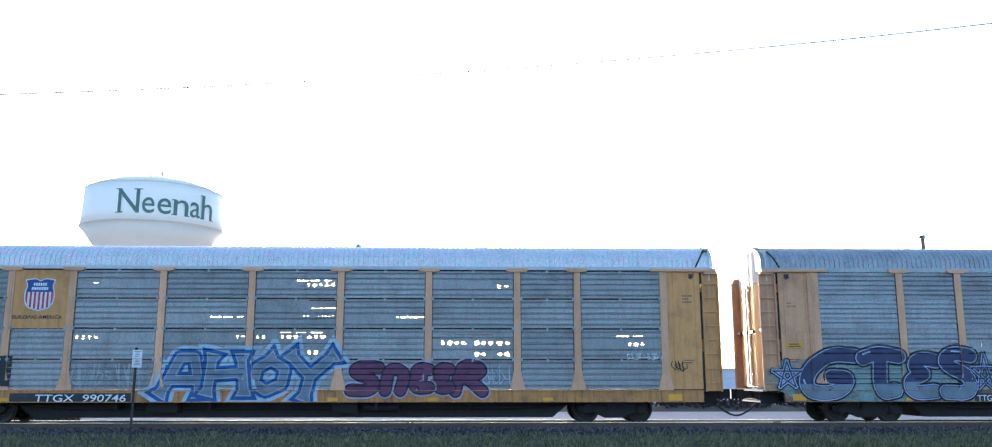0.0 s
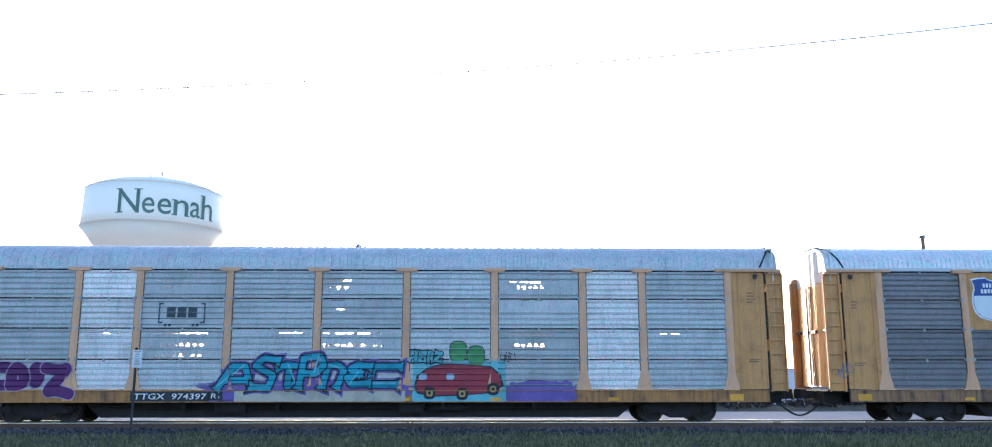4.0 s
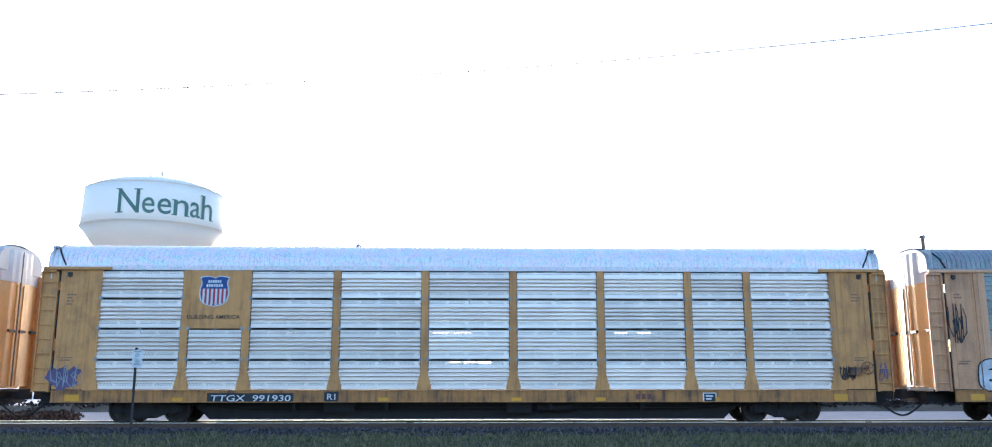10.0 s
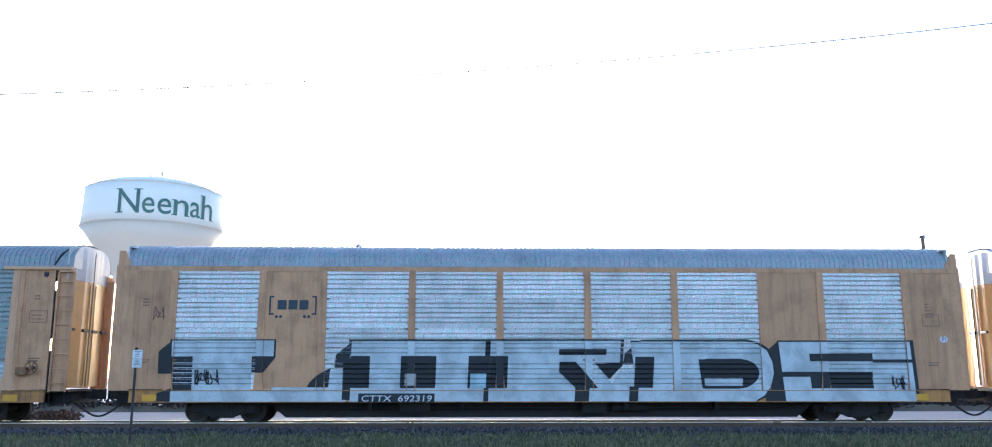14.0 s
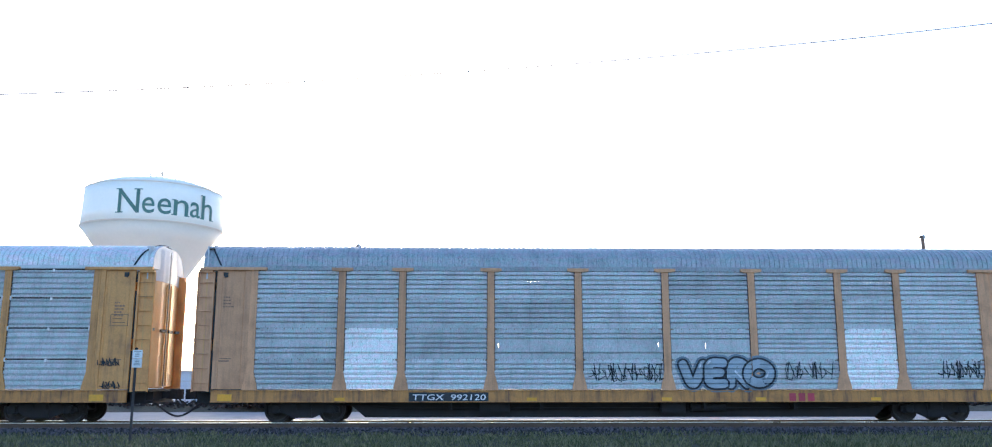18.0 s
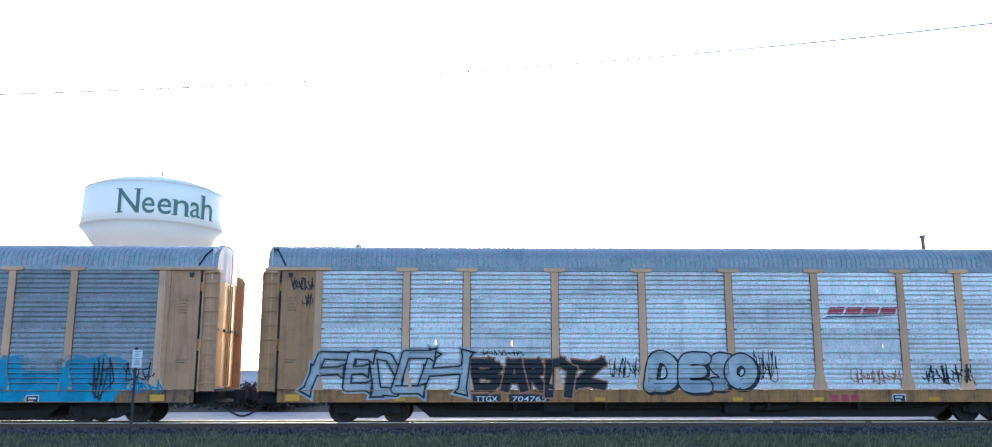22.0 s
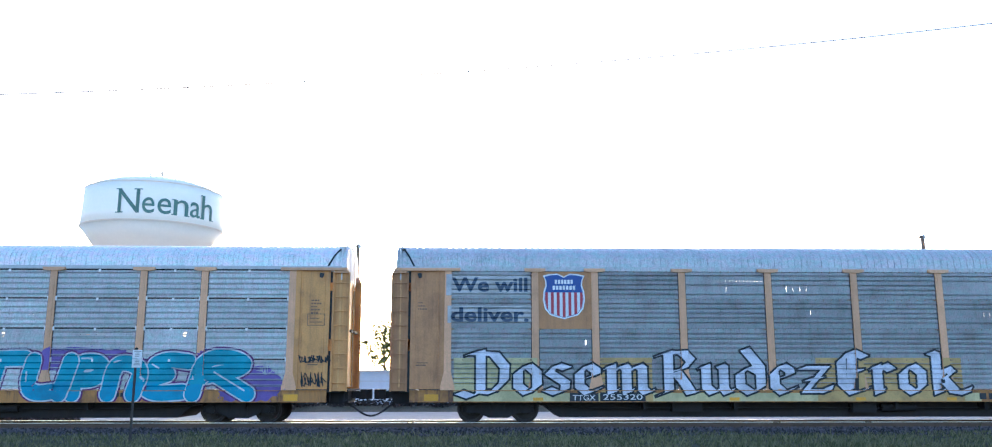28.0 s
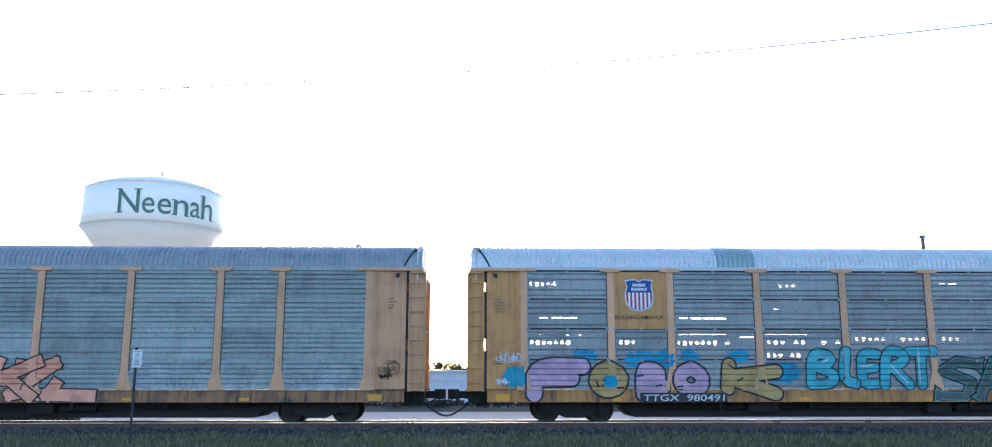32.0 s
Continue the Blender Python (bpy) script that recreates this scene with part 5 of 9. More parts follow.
# emblems as plain shapes, and the sprayed colours
PAINTS = dict(silver=(0.42, 0.44, 0.47), steelblue=(0.20, 0.25, 0.32), blue=(0.03, 0.11, 0.33), paleblue=(0.44, 0.56, 0.66), plum=(0.14, 0.045, 0.10), black=(0.016, 0.016, 0.020), lilac=(0.45, 0.38, 0.52),
              white=(0.76, 0.76, 0.78), haze=(0.22, 0.36, 0.34), indigo=(0.045, 0.05, 0.12), lavender=(0.40, 0.45, 0.62), purple=(0.12, 0.018, 0.13), violet=(0.18, 0.11, 0.38), cream=(0.55, 0.50, 0.40), emblemtan=(0.86, 0.68, 0.40), cyan=(0.06, 0.36, 0.48),
              aqua=(0.20, 0.52, 0.56), panelwhite=(0.55, 0.54, 0.53), logodark=(0.04, 0.055, 0.07), greyblue=(0.20, 0.25, 0.30), navy=(0.03, 0.05, 0.09), slate=(0.075, 0.14, 0.20), blue2=(0.055, 0.20, 0.36), mint=(0.35, 0.50, 0.55), mauve=(0.16, 0.11, 0.21))
PAINTS.update(rustred=(0.20, 0.075, 0.055), skyglaze=(0.50, 0.64, 0.70), seagreen=(0.10, 0.32, 0.30), primer=(0.60, 0.66, 0.66), icewhite=(0.64, 0.68, 0.73), blue3=(0.03, 0.14, 0.46), straw=(0.60, 0.53, 0.27), pink=(0.80, 0.09, 0.21), redorange=(0.75, 0.06, 0.04),
              deepblue=(0.028, 0.09, 0.18), lime=(0.48, 0.58, 0.13), chalk=(0.62, 0.65, 0.66), chrome=(0.40, 0.45, 0.50), bone=(0.45, 0.44, 0.42), brick=(0.30, 0.045, 0.05), rosegrey=(0.47, 0.39, 0.44), azure=(0.03, 0.31, 0.50), hazeazure=(0.04, 0.34, 0.52), frost=(0.52, 0.55, 0.56),
              copper=(0.50, 0.21, 0.12), greyletter=(0.58, 0.58, 0.60), magenta=(0.22, 0.025, 0.20), cobalt=(0.025, 0.20, 0.46), tealblue=(0.035, 0.34, 0.46), slogan=(0.07, 0.10, 0.16), ochre=(0.55, 0.36, 0.13), lavwhite=(0.72, 0.72, 0.80), paleblue2=(0.54, 0.60, 0.63),
              salmon=(0.93, 0.40, 0.25), pinklilac=(0.62, 0.40, 0.52), hazewhite=(0.5, 0.52, 0.52), aquacyan=(0.12, 0.46, 0.52), mossgrey=(0.09, 0.12, 0.11), red=(0.34, 0.03, 0.05), green=(0.08, 0.30, 0.08))


def logo_block(car, spec, box, mat, n, label):
    """A row of plain bars in place of a mark."""
    x0, x1, z0, z1 = box
    z0, z1 = (max(z0, SILL_Z[0] + 0.01), min(z1, SILL_Z[1] - 0.005)) if z1 < 1.1 else (z0, z1)
    w = (x1 - x0) / n
    for k in range(n):
        paint(car, spec, rect(x0 + w * (k + 0.14), x0 + w * (k + 0.86), z0, z1), mat, 3, "mark_bar", label)


def bracket_logo(car, spec, box, mat):
    """Dark bracketed block emblem with four dots below."""
    x0, x1, z0, z1 = box
    w, t = x1 - x0, 0.05
    polys = rect(x0, x0 + t, z0, z1) + rect(x1 - t, x1, z0, z1)
    for a in (x0 + t, x1 - t - 0.10):
        polys += rect(a, a + 0.10, z0, z0 + t) + rect(a, a + 0.10, z1 - t, z1)
    zm = z0 + (z1 - z0) * 0.28
    for k in range(3):
        c = x0 + w * (0.27 + 0.23 * k)
        polys += rect(c - w * 0.095, c + w * 0.095, zm, zm + (z1 - z0) * 0.5)
    for u in (0.16, 0.25, 0.75, 0.84):
        polys += oval(x0 + w * u, z0 - 0.06, 0.045, 0.045, 12)
    paint(car, spec, polys, mat, 2, "emblem", "dark bracketed block emblem")


def block_logo(car, spec, box):
    x0, x1, z0, z1 = box
    w = (x1 - x0) / 3
    dark, tan = [], []
    for k in range(3):
        a = x0 + k * w
        dark += rect(a + 0.03, a + w - 0.03, z0 + 0.17, z1)
        tan += rect(a + 0.08, a + w - 0.08, z0 + 0.22, z1 - 0.05)
    base = paint(car, spec, dark, SP["logodark"], 1, "emblem", "tan block emblem with dark edges and an underline")
    for q in tan:
        paint(car, spec, [q], SP["emblemtan"], 3, "emblem_block", parent=base)
    paint(car, spec, rect(x0, x1, z0, z0 + 0.06), SP["emblemtan"], 3, "emblem_rule", parent=base)


def swoosh_logo(car, spec, box):
    x0, x1, z0, z1 = box
    red, zm = [], z0 + (z1 - z0) * 0.36
    n = 4
    for k in range(n):
        a, b = x0 + 0.12 + (x1 - x0 - 0.2) * k / n, x0 + 0.12 + (x1 - x0 - 0.2) * (k + 0.88) / n
        red.append([(a, zm), (b, zm), (b + 0.12, z1), (a + 0.12, z1)])
    base = paint(car, spec, red, LOGO_RED, 2, "emblem", "slanted red emblem blocks over a dark wedge")
    paint(car, spec, [[(x0, z0), (x1 - 0.5, z0 + 0.08), (x1, zm - 0.02), (x0 + 0.12, zm - 0.05)]], SP["navy"], 2, "emblem_wedge", parent=base)


def curl_logo(car, spec, box):
    """Red continuous ribbon emblem."""
    x0, x1, z0, z1 = box
    w, h = x1 - x0, z1 - z0
    path = [(0.46, 1.0), (0.14, 1.0), (0.05, 0.92), (0.02, 0.7), (0.02, 0.3), (0.05, 0.08), (0.14, 0.0), (0.40, 0.0), (0.49, 0.08), (0.52, 0.3), (0.52, 0.75), (0.55, 0.95), (0.60, 1.0), (0.66, 0.92), (0.86, 0.08), (0.92, 0.0), (0.97, 0.1), (0.98, 0.3), (0.98, 1.0)]
    paint(car, spec, ribbon([(x0 + u * w, z0 + v * h) for u, v in path], 0.10), LOGO_RED, 2, "emblem", "red ribbon-like emblem")


def picture_car(car, spec, box):
    """A painted picture: a red open car with two plain green ovals above it."""
    x0, x1, z0, z1 = box
    w, h = x1 - x0, z1 - z0

    def at(u, v):
        return (x0 + u * w, z0 + v * h)
    body = [at(u, v) for u, v in ((0.0, 0.30), (0.03, 0.58), (0.16, 0.78), (0.34, 0.86), (0.60, 0.84), (0.86, 0.80), (0.97, 0.60), (1.0, 0.34), (0.86, 0.16), (0.50, 0.10), (0.20, 0.08), (0.04, 0.16))]
    base = paint(car, spec, fan(body, at(0.5, 0.5)), SP["red"], 3, "painted_picture", "spray-painted picture of a red open car")
    paint(car, spec, fan([(at(0.5, 0.48)[0] + (x - at(0.5, 0.48)[0]) * 1.05, at(0.5, 0.48)[1] + (z - at(0.5, 0.48)[1]) * 1.08) for x, z in body], at(0.5, 0.48)), SP["black"], 2, "paint_outline", parent=base)
    for u, v in ((0.16, 0.14), (0.54, 0.12), (0.90, 0.24)):
        for r, c, ly in ((0.19, "black", 4), (0.10, "ochre", 5), (0.05, "black", 6)):
            paint(car, spec, oval(*at(u, v), r, r, 18), SP[c], ly, "painted_wheel", parent=base)
    for u in (0.08, 0.40):
        paint(car, spec, oval(*at(u, 0.55), 0.13, 0.10, 16), SP["paleblue"], 4, "painted_lamp", parent=base)
    for u, v in ((0.49, 1.20), (0.70, 1.08)):
        paint(car, spec, oval(*at(u, v), 0.29, 0.34, 20), SP["black"], 1, "painted_oval", parent=base)
        paint(car, spec, oval(*at(u, v), 0.26, 0.31, 20), SP["green"], 2, "painted_oval", parent=base)
# ---------------------------------------------------------------- things that stand along the line
def empty_thing(name, at, label, category, group=""):
    ob = tagged(new(name), label, category, group)
    ob.location = at
    return ob


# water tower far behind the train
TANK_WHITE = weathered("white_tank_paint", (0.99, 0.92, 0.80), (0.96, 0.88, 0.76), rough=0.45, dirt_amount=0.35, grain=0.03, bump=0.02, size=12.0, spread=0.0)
# darker, warmer tone than the band, for rims, underside cone and pedestal
TANK_GREY = weathered("darker_tank_tone", (0.86, 0.71, 0.56), (0.80, 0.66, 0.52), rough=0.5, dirt_amount=0.35, grain=0.03, bump=0.02, size=12.0, spread=0.0)
TANK_GREEN = weathered("dark_green_lettering", (0.09, 0.17, 0.135), (0.13, 0.22, 0.17), rough=0.5, grain=0.05, size=6.0)
STEEL_GREY = weathered("galvanised_post_steel", (0.28, 0.28, 0.28), (0.15, 0.12, 0.10), rough=0.6, metal=0.3)
WOOD_POLE = weathered("weathered_pole_wood", (0.24, 0.165, 0.115), (0.14, 0.10, 0.075), rough=0.9, streak=1.0)
TOWER = Vector((-61.0, 161.0, 0.0))
TO_EYE, ACROSS = Vector((0.355, -0.936, 0)), Vector((0.936, 0.355, 0))
tower = empty_thing("water_tower", TOWER, "white steel municipal water tower with green lettering", "water tower")
part("tank_band", Shape().ring([(12.45, 35.9), (12.55, 34.0), (12.72, 31.0), (12.85, 28.8), (12.0, 28.8), (12.0, 35.9)], "z", (0, 0, 0), 72, closed=True), TANK_WHITE, tower, smooth=True)
part("tank_roof", Shape().ring([(12.5, 35.92), (11.0, 36.7), (8.5, 37.6), (5.0, 38.45), (2.0, 38.85), (0.3, 38.9)], "z", (0, 0, 0), 72), TANK_WHITE, tower, smooth=True)
part("tank_rim", Shape().ring([(12.45, 35.8), (12.54, 35.82), (12.54, 35.94), (12.45, 35.96)], "z", (0, 0, 0), 72, closed=True), TANK_GREY, tower, "thin rim at the roof edge")
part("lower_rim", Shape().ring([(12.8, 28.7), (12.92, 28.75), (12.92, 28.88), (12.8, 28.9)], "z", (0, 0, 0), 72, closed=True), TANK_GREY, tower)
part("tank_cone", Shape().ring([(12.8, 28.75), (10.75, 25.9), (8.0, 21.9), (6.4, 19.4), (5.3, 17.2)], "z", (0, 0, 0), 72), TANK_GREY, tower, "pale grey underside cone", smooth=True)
ped = Shape()
flutes = [(5.3 + 0.18 * (k % 2)) for k in range(48)]
ped.prism([(flutes[k] * math.cos(2 * math.pi * k / 48), flutes[k] * math.sin(2 * math.pi * k / 48)) for k in range(48)], "z", -2.0, 17.4)
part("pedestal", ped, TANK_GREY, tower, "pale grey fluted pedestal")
for u, v, hgt in ((-1.3, 0.4, 1.2), (-0.7, 0.2, 1.7), (-0.2, -0.4, 1.2), (0.6, 0.5, 2.9), (0.9, 0.0, 2.0), (3.3, 0.3, 1.9), (5.0, 0.0, 1.7)):
    p = ACROSS * u + TO_EYE * v
    part("antenna", Shape().tube([(p.x, p.y, 38.0), (p.x, p.y, 38.9 + 0.8 * hgt)], 0.14, 6), STEEL_GREY, tower)
rail_pts = [(4.2 * math.cos(a), 4.2 * math.sin(a), 39.25) for a in np.linspace(0, 2 * math.pi, 25)]
part("roof_railing", Shape().tube(rail_pts, 0.04, 4), STEEL_GREY, tower)


def wrapped(polys, radius):
    """Polygons of (arc length, z) laid round the tank."""
    out = Shape()
    for k in range(-30, 60):
        polys = split(polys, 0, k * 0.6)
    for q in polys:
        v = []
        for s, z in q:
            a = s / radius
            p = TO_EYE * (radius * math.cos(a)) + ACROSS * (radius * math.sin(a))
            v.append((p.x, p.y, z))
        out.add(v, [tuple(range(len(v)))])
    return out


def serifs(x, z, w=0.62, h=0.16):
    return rect(x - w / 2, x + w / 2, z, z + h)


NAME_ARC = (-0.525 * 12.75, 1.02 * 12.75)
NAME_Z = (29.95, 34.3)
for ch, a, b in (("N", 187, 225), ("e", 224, 246.5), ("e", 247, 272), ("n", 271.5, 299), ("a", 298, 317.5), ("h", 316.5, 337.5)):
    sa_, sb_ = (12.8 * math.asin((187.0 + (v - 187.0) * 0.948 - 243.0) / 110.5) for v in (a, b))
    top = {"N": NAME_Z[1], "h": NAME_Z[1] + 0.1}.get(ch, NAME_Z[0] + 0.66 * (NAME_Z[1] - NAME_Z[0]))
    wd = sb_ - sa_
    name_polys = fitted(glyphs(ch, 0.004), sa_ + 0.08 * wd, sb_ - 0.08 * wd, NAME_Z[0], top)
    if ch in "Nnh":
        feet = [(0.14, 0.0), (0.86, 0.0)] if ch != "N" else [(0.14, 0.0)]
        for u, v in feet:
            name_polys += rect(sa_ + (u - 0.16) * wd, sa_ + (u + 0.16) * wd, NAME_Z[0] - 0.02, NAME_Z[0] + 0.16)
        name_polys += rect(sa_ - 0.02 * wd, sa_ + 0.22 * wd, top - 0.16, top + 0.02)
        if ch == "N":
            name_polys += rect(sa_ + 0.70 * wd, sa_ + 1.02 * wd, top - 0.16, top + 0.02)
    part("letter", wrapped(name_polys, 12.82), TANK_GREEN, tower, "large dark green letter painted on the tank")

# small sign on a post between the camera and the track
SIGN_WHITE = weathered("white_sign_sheet", (0.72, 0.73, 0.74), (0.55, 0.55, 0.55), rough=0.45, dirt_amount=0.3, size=0.3)
sign = empty_thing("sign_post", (-8.93, 23.0, -0.24), "small white sign on a thin dark steel post in the grass", "sign")
part("post", Shape().box(-0.028, 0.028, -0.02, 0.02, -0.05, 2.44).box(-0.012, 0.012, -0.032, -0.02, -0.05, 2.42), weathered("dark_post_steel", (0.05, 0.045, 0.045), (0.09, 0.06, 0.04), rough=0.8), sign)
for nm, z0, z1 in (("upper_plate", 2.17, 2.385), ("lower_plate", 1.925, 2.16)):
    pl = part(nm, Shape().box(-0.085, 0.175, -0.040, -0.034, z0, z1, 0.006), SIGN_WHITE, sign)
    rows = Shape()
    r = random.Random(int(z0 * 100))
    zz = z1 - 0.05
    while zz > z0 + 0.03:
        w = r.uniform(0.08, 0.19)
        rows.box(0.045 - w / 2, 0.045 + w / 2, -0.044, -0.041, zz, zz + 0.02)
        zz -= 0.042
    part("print_bars", rows, STEEL_GREY, pl)
part("bolt", Shape().rod("y", (0, 0, 2.42), 0.03, -0.045, 0.02, 8), BLACK, sign)

# utility poles behind the line
for at, top, dx in (((-22.0, 16.0, -0.4), 6.95, 0.05), ((24.0, 16.0, -0.4), 11.28, 0.05), ((31.7, 58.0, -1.2), 12.45, 0.05), ((-8.45, 62.0, -1.25), 12.3, 0.05)):
    pole = empty_thing("utility_pole", at, "weathered wooden utility pole carrying a wire", "utility pole", "utility poles")
    part("pole", Shape().tube([(0, 0, -0.1), (0.0, 0, top)], [0.17, 0.12], 10), WOOD_POLE, pole)
    part("insulator_bracket", Shape().rod("z", (dx, -0.05, 0), 0.07, top - 0.25, top + 0.05, 10), SIGN_WHITE, pole)
    part("crossarm", Shape().box(-0.22, 0.22, -0.06, 0.06, top - 0.22, top - 0.12), WOOD_POLE, pole)
    for x in (-0.17, 0.17):
        part("insulator", Shape().ring([(0.03, top - 0.12), (0.06, top - 0.06), (0.03, top + 0.0)], "z", (x, 0, 0), 8), STEEL_GREY, pole)

# overhead wire across the road, with sag
wire = Shape()
wire.tube([(x, 16.0, 7.423 + 0.0832 * x + 0.00228 * x * x) for x in np.linspace(-22, 24, 41)], [0.0135 - 0.0065 * k / 40 for k in range(41)], 6)
tagged(part("overhead_wire", wire, RAIL_SIDE), "thin dark overhead wire with slight sag", "wire")

# low white buildings beyond the gravel
CLAD = weathered("white_metal_cladding", (0.66, 0.69, 0.74), (0.48, 0.50, 0.54), rough=0.6, dirt_amount=0.4)
ROOF_WHITE = weathered("pale_flat_roofing", (0.62, 0.62, 0.62), (0.48, 0.48, 0.48), rough=0.8)


def low_building(x0, x1, y0, y1, top, label):
    b = empty_thing("storage_building", ((x0 + x1) / 2, (y0 + y1) / 2, -1.6), label, "building", "low buildings behind the track")
    w, d, h = (x1 - x0) / 2, (y1 - y0) / 2, top + 1.6
    part("wall", Shape().box(-w, w, -d, -d + 0.15, 0, h), CLAD, b)
    part("wall", Shape().box(-w, w, d - 0.15, d, 0, h), CLAD, b)
    for s in (-1, 1):
        part("wall", Shape().box(s * w - (0.15 if s > 0 else 0), s * w + (0 if s > 0 else 0.15), -d + 0.15, d - 0.15, 0, h), CLAD, b)
    part("roof", Shape().prism([(-d - 0.2, h), (d + 0.2, h), (d + 0.2, h + 0.1), (0, h + 0.14), (-d - 0.2, h + 0.1)], "x", -w - 0.15, w + 0.15), ROOF_WHITE, b)
    n = int(2 * w / 1.1)
    for k in range(n):
        x = -w + (k + 0.5) * 2 * w / n
        part("cladding_rib", shared(("cladding_rib",), lambda: Shape().box(-0.03, 0.03, -0.03, 0.0, 0, 2.9), CLAD), CLAD, b, "", (x, -d, 0))
    part("trim_band", Shape().box(-w, w, -d - 0.035, -d - 0.031, h * 0.80, h * 0.82), ROOF_WHITE, b)
    for x in (-w * 0.5, w * 0.4):
        dr = part("door", Shape().box(x - 0.5, x + 0.5, -d - 0.045, -d - 0.036, 0, 2.1), CLAD, b)
        part("door_handle", Shape().box(x + 0.36, x + 0.42, -d - 0.07, -d - 0.045, 1.0, 1.06), STEEL_GREY, dr)


low_building(-20.5, 4.05, 60.0, 69.0, 1.78, "long low white metal-clad storage building")
low_building(6.3, 34.0, 66.0, 75.0, 1.98, "low white metal-clad shed with flat roof")

# scrub, trees and grass


def leaf_mat(name, a, b):
    m, nodes, links, bsdf = node_mat(name)
    geo = nodes.new("ShaderNodeNewGeometry")
    r = ramp_of(nodes, a, b, 0.0, 1.0)
    links.new(geo.outputs["Random Per Island"], r.inputs["Fac"])
    links.new(r.outputs["Color"], bsdf.inputs["Base Color"])
    bsdf.inputs["Roughness"].default_value = 0.8
    bsdf.inputs["Specular IOR Level"].default_value = 0.2
    return m


LEAVES = leaf_mat("sunlit_leaves", (0.035, 0.06, 0.02), (0.11, 0.12, 0.04))
GRASS = leaf_mat("grass_blades", (0.038, 0.056, 0.018), (0.25, 0.215, 0.115))
WEEDS = leaf_mat("dark_trackside_weeds", (0.018, 0.017, 0.016), (0.06, 0.05, 0.045))
BARK = weathered("grey_bark", (0.14, 0.11, 0.09), (0.08, 0.065, 0.055), rough=0.95)


def leaf_cloud(s, r, centre, rad, n, size):
    for _ in range(n):
        d = Vector((r.gauss(0, 1), r.gauss(0, 1), r.gauss(0, 1))).normalized() * (r.random() ** 0.4)
        p = Vector(centre) + Vector((d.x * rad[0], d.y * rad[1], d.z * rad[2]))
        u = Vector((r.gauss(0, 1), r.gauss(0, 1), r.gauss(0, 1))).normalized() * size * r.uniform(0.6, 1.3)
        w = u.cross(Vector((r.gauss(0, 1), r.gauss(0, 1), r.gauss(0, 1)))).normalized() * size * 0.55
        s.add([p - u, p + w, p + u, p - w], [(0, 1, 2, 3)])


def tree(x, y, h, spread, seed, dense=1.0):
    r = random.Random(seed)
    t = empty_thing("tree", (x, y, ground_z(y) - 0.1), "broad-leaved tree with thin airy crown", "tree", "trees behind the track")
    part("trunk", Shape().tube([(0, 0, 0), (0.1, 0, h * 0.3), (0.0, 0.1, h * 0.6), (0.1, 0.0, h * 0.92)], [0.18, 0.14, 0.09, 0.02], 8), BARK, t)
    crown = Shape()
    for k in range(9):
        a, z = k * 2.4 + seed, h * (0.35 + 0.6 * r.random())
        ln = spread * r.uniform(0.5, 1.0) * (1.15 - z / h * 0.6)
        tip = (ln * math.cos(a), ln * math.sin(a), min(z + h * 0.16, h * 0.98))
        part("limb", Shape().tube([(0.05, 0.03, z * 0.8), (tip[0] * 0.5, tip[1] * 0.5, z), tip], [0.07, 0.045, 0.012], 5), BARK, t)
        leaf_cloud(crown, r, tip, (spread * 0.42, spread * 0.42, h * 0.10), int(150 * dense), 0.14)
        leaf_cloud(crown, r, (tip[0] * 0.55, tip[1] * 0.55, z), (spread * 0.3, spread * 0.3, h * 0.08), int(80 * dense), 0.14)
    part("crown", crown, LEAVES, t)


tree(-6.0, 72.0, 6.6, 2.4, 3)
tree(-7.6, 74.0, 8.6, 2.6, 4, 0.7)
tree(-2.2, 76.0, 3.9, 2.2, 7)
tree(-0.8, 92.0, 3.6, 2.6, 8)
tree(6.1, 84.0, 3.4, 2.0, 9)
scrub = Shape()
rs = random.Random(5)
for _ in range(1000):
    x, y = rs.uniform(-45, 60), rs.uniform(46.5, 52)
    leaf_cloud(scrub, rs, (x, y, ground_z(y) + 0.1), (0.7, 0.5, 0.26), 26, 0.13)
for _ in range(420):
    x, y = -17.0 - 14.0 * rs.random() ** 1.6, rs.uniform(32.6, 37.0)
    leaf_cloud(scrub, rs, (x, y, -0.28 + rs.uniform(0.0, 0.16)), (0.5, 0.4, 0.14), 26, 0.09)
for _ in range(520):
    y = rs.uniform(32.6, 38.0)
    x = -y * (0.455 + 0.20 * rs.random())
    leaf_cloud(scrub, rs, (x, y, -0.24 + rs.uniform(0.0, 0.14)), (0.5, 0.4, 0.16), 26, 0.09)
for _ in range(60):
    x, y = rs.uniform(-12.6, -9.5), rs.uniform(45.5, 48)
    leaf_cloud(scrub, rs, (x, y, ground_z(y) + rs.uniform(0.2, 1.1)), (0.6, 0.5, 0.4), 34, 0.13)
tagged(part("scrub", scrub, WEEDS), "dark low scrub along the gravel road", "scrub", kind="stuff")
blades = Shape()
rg = random.Random(9)
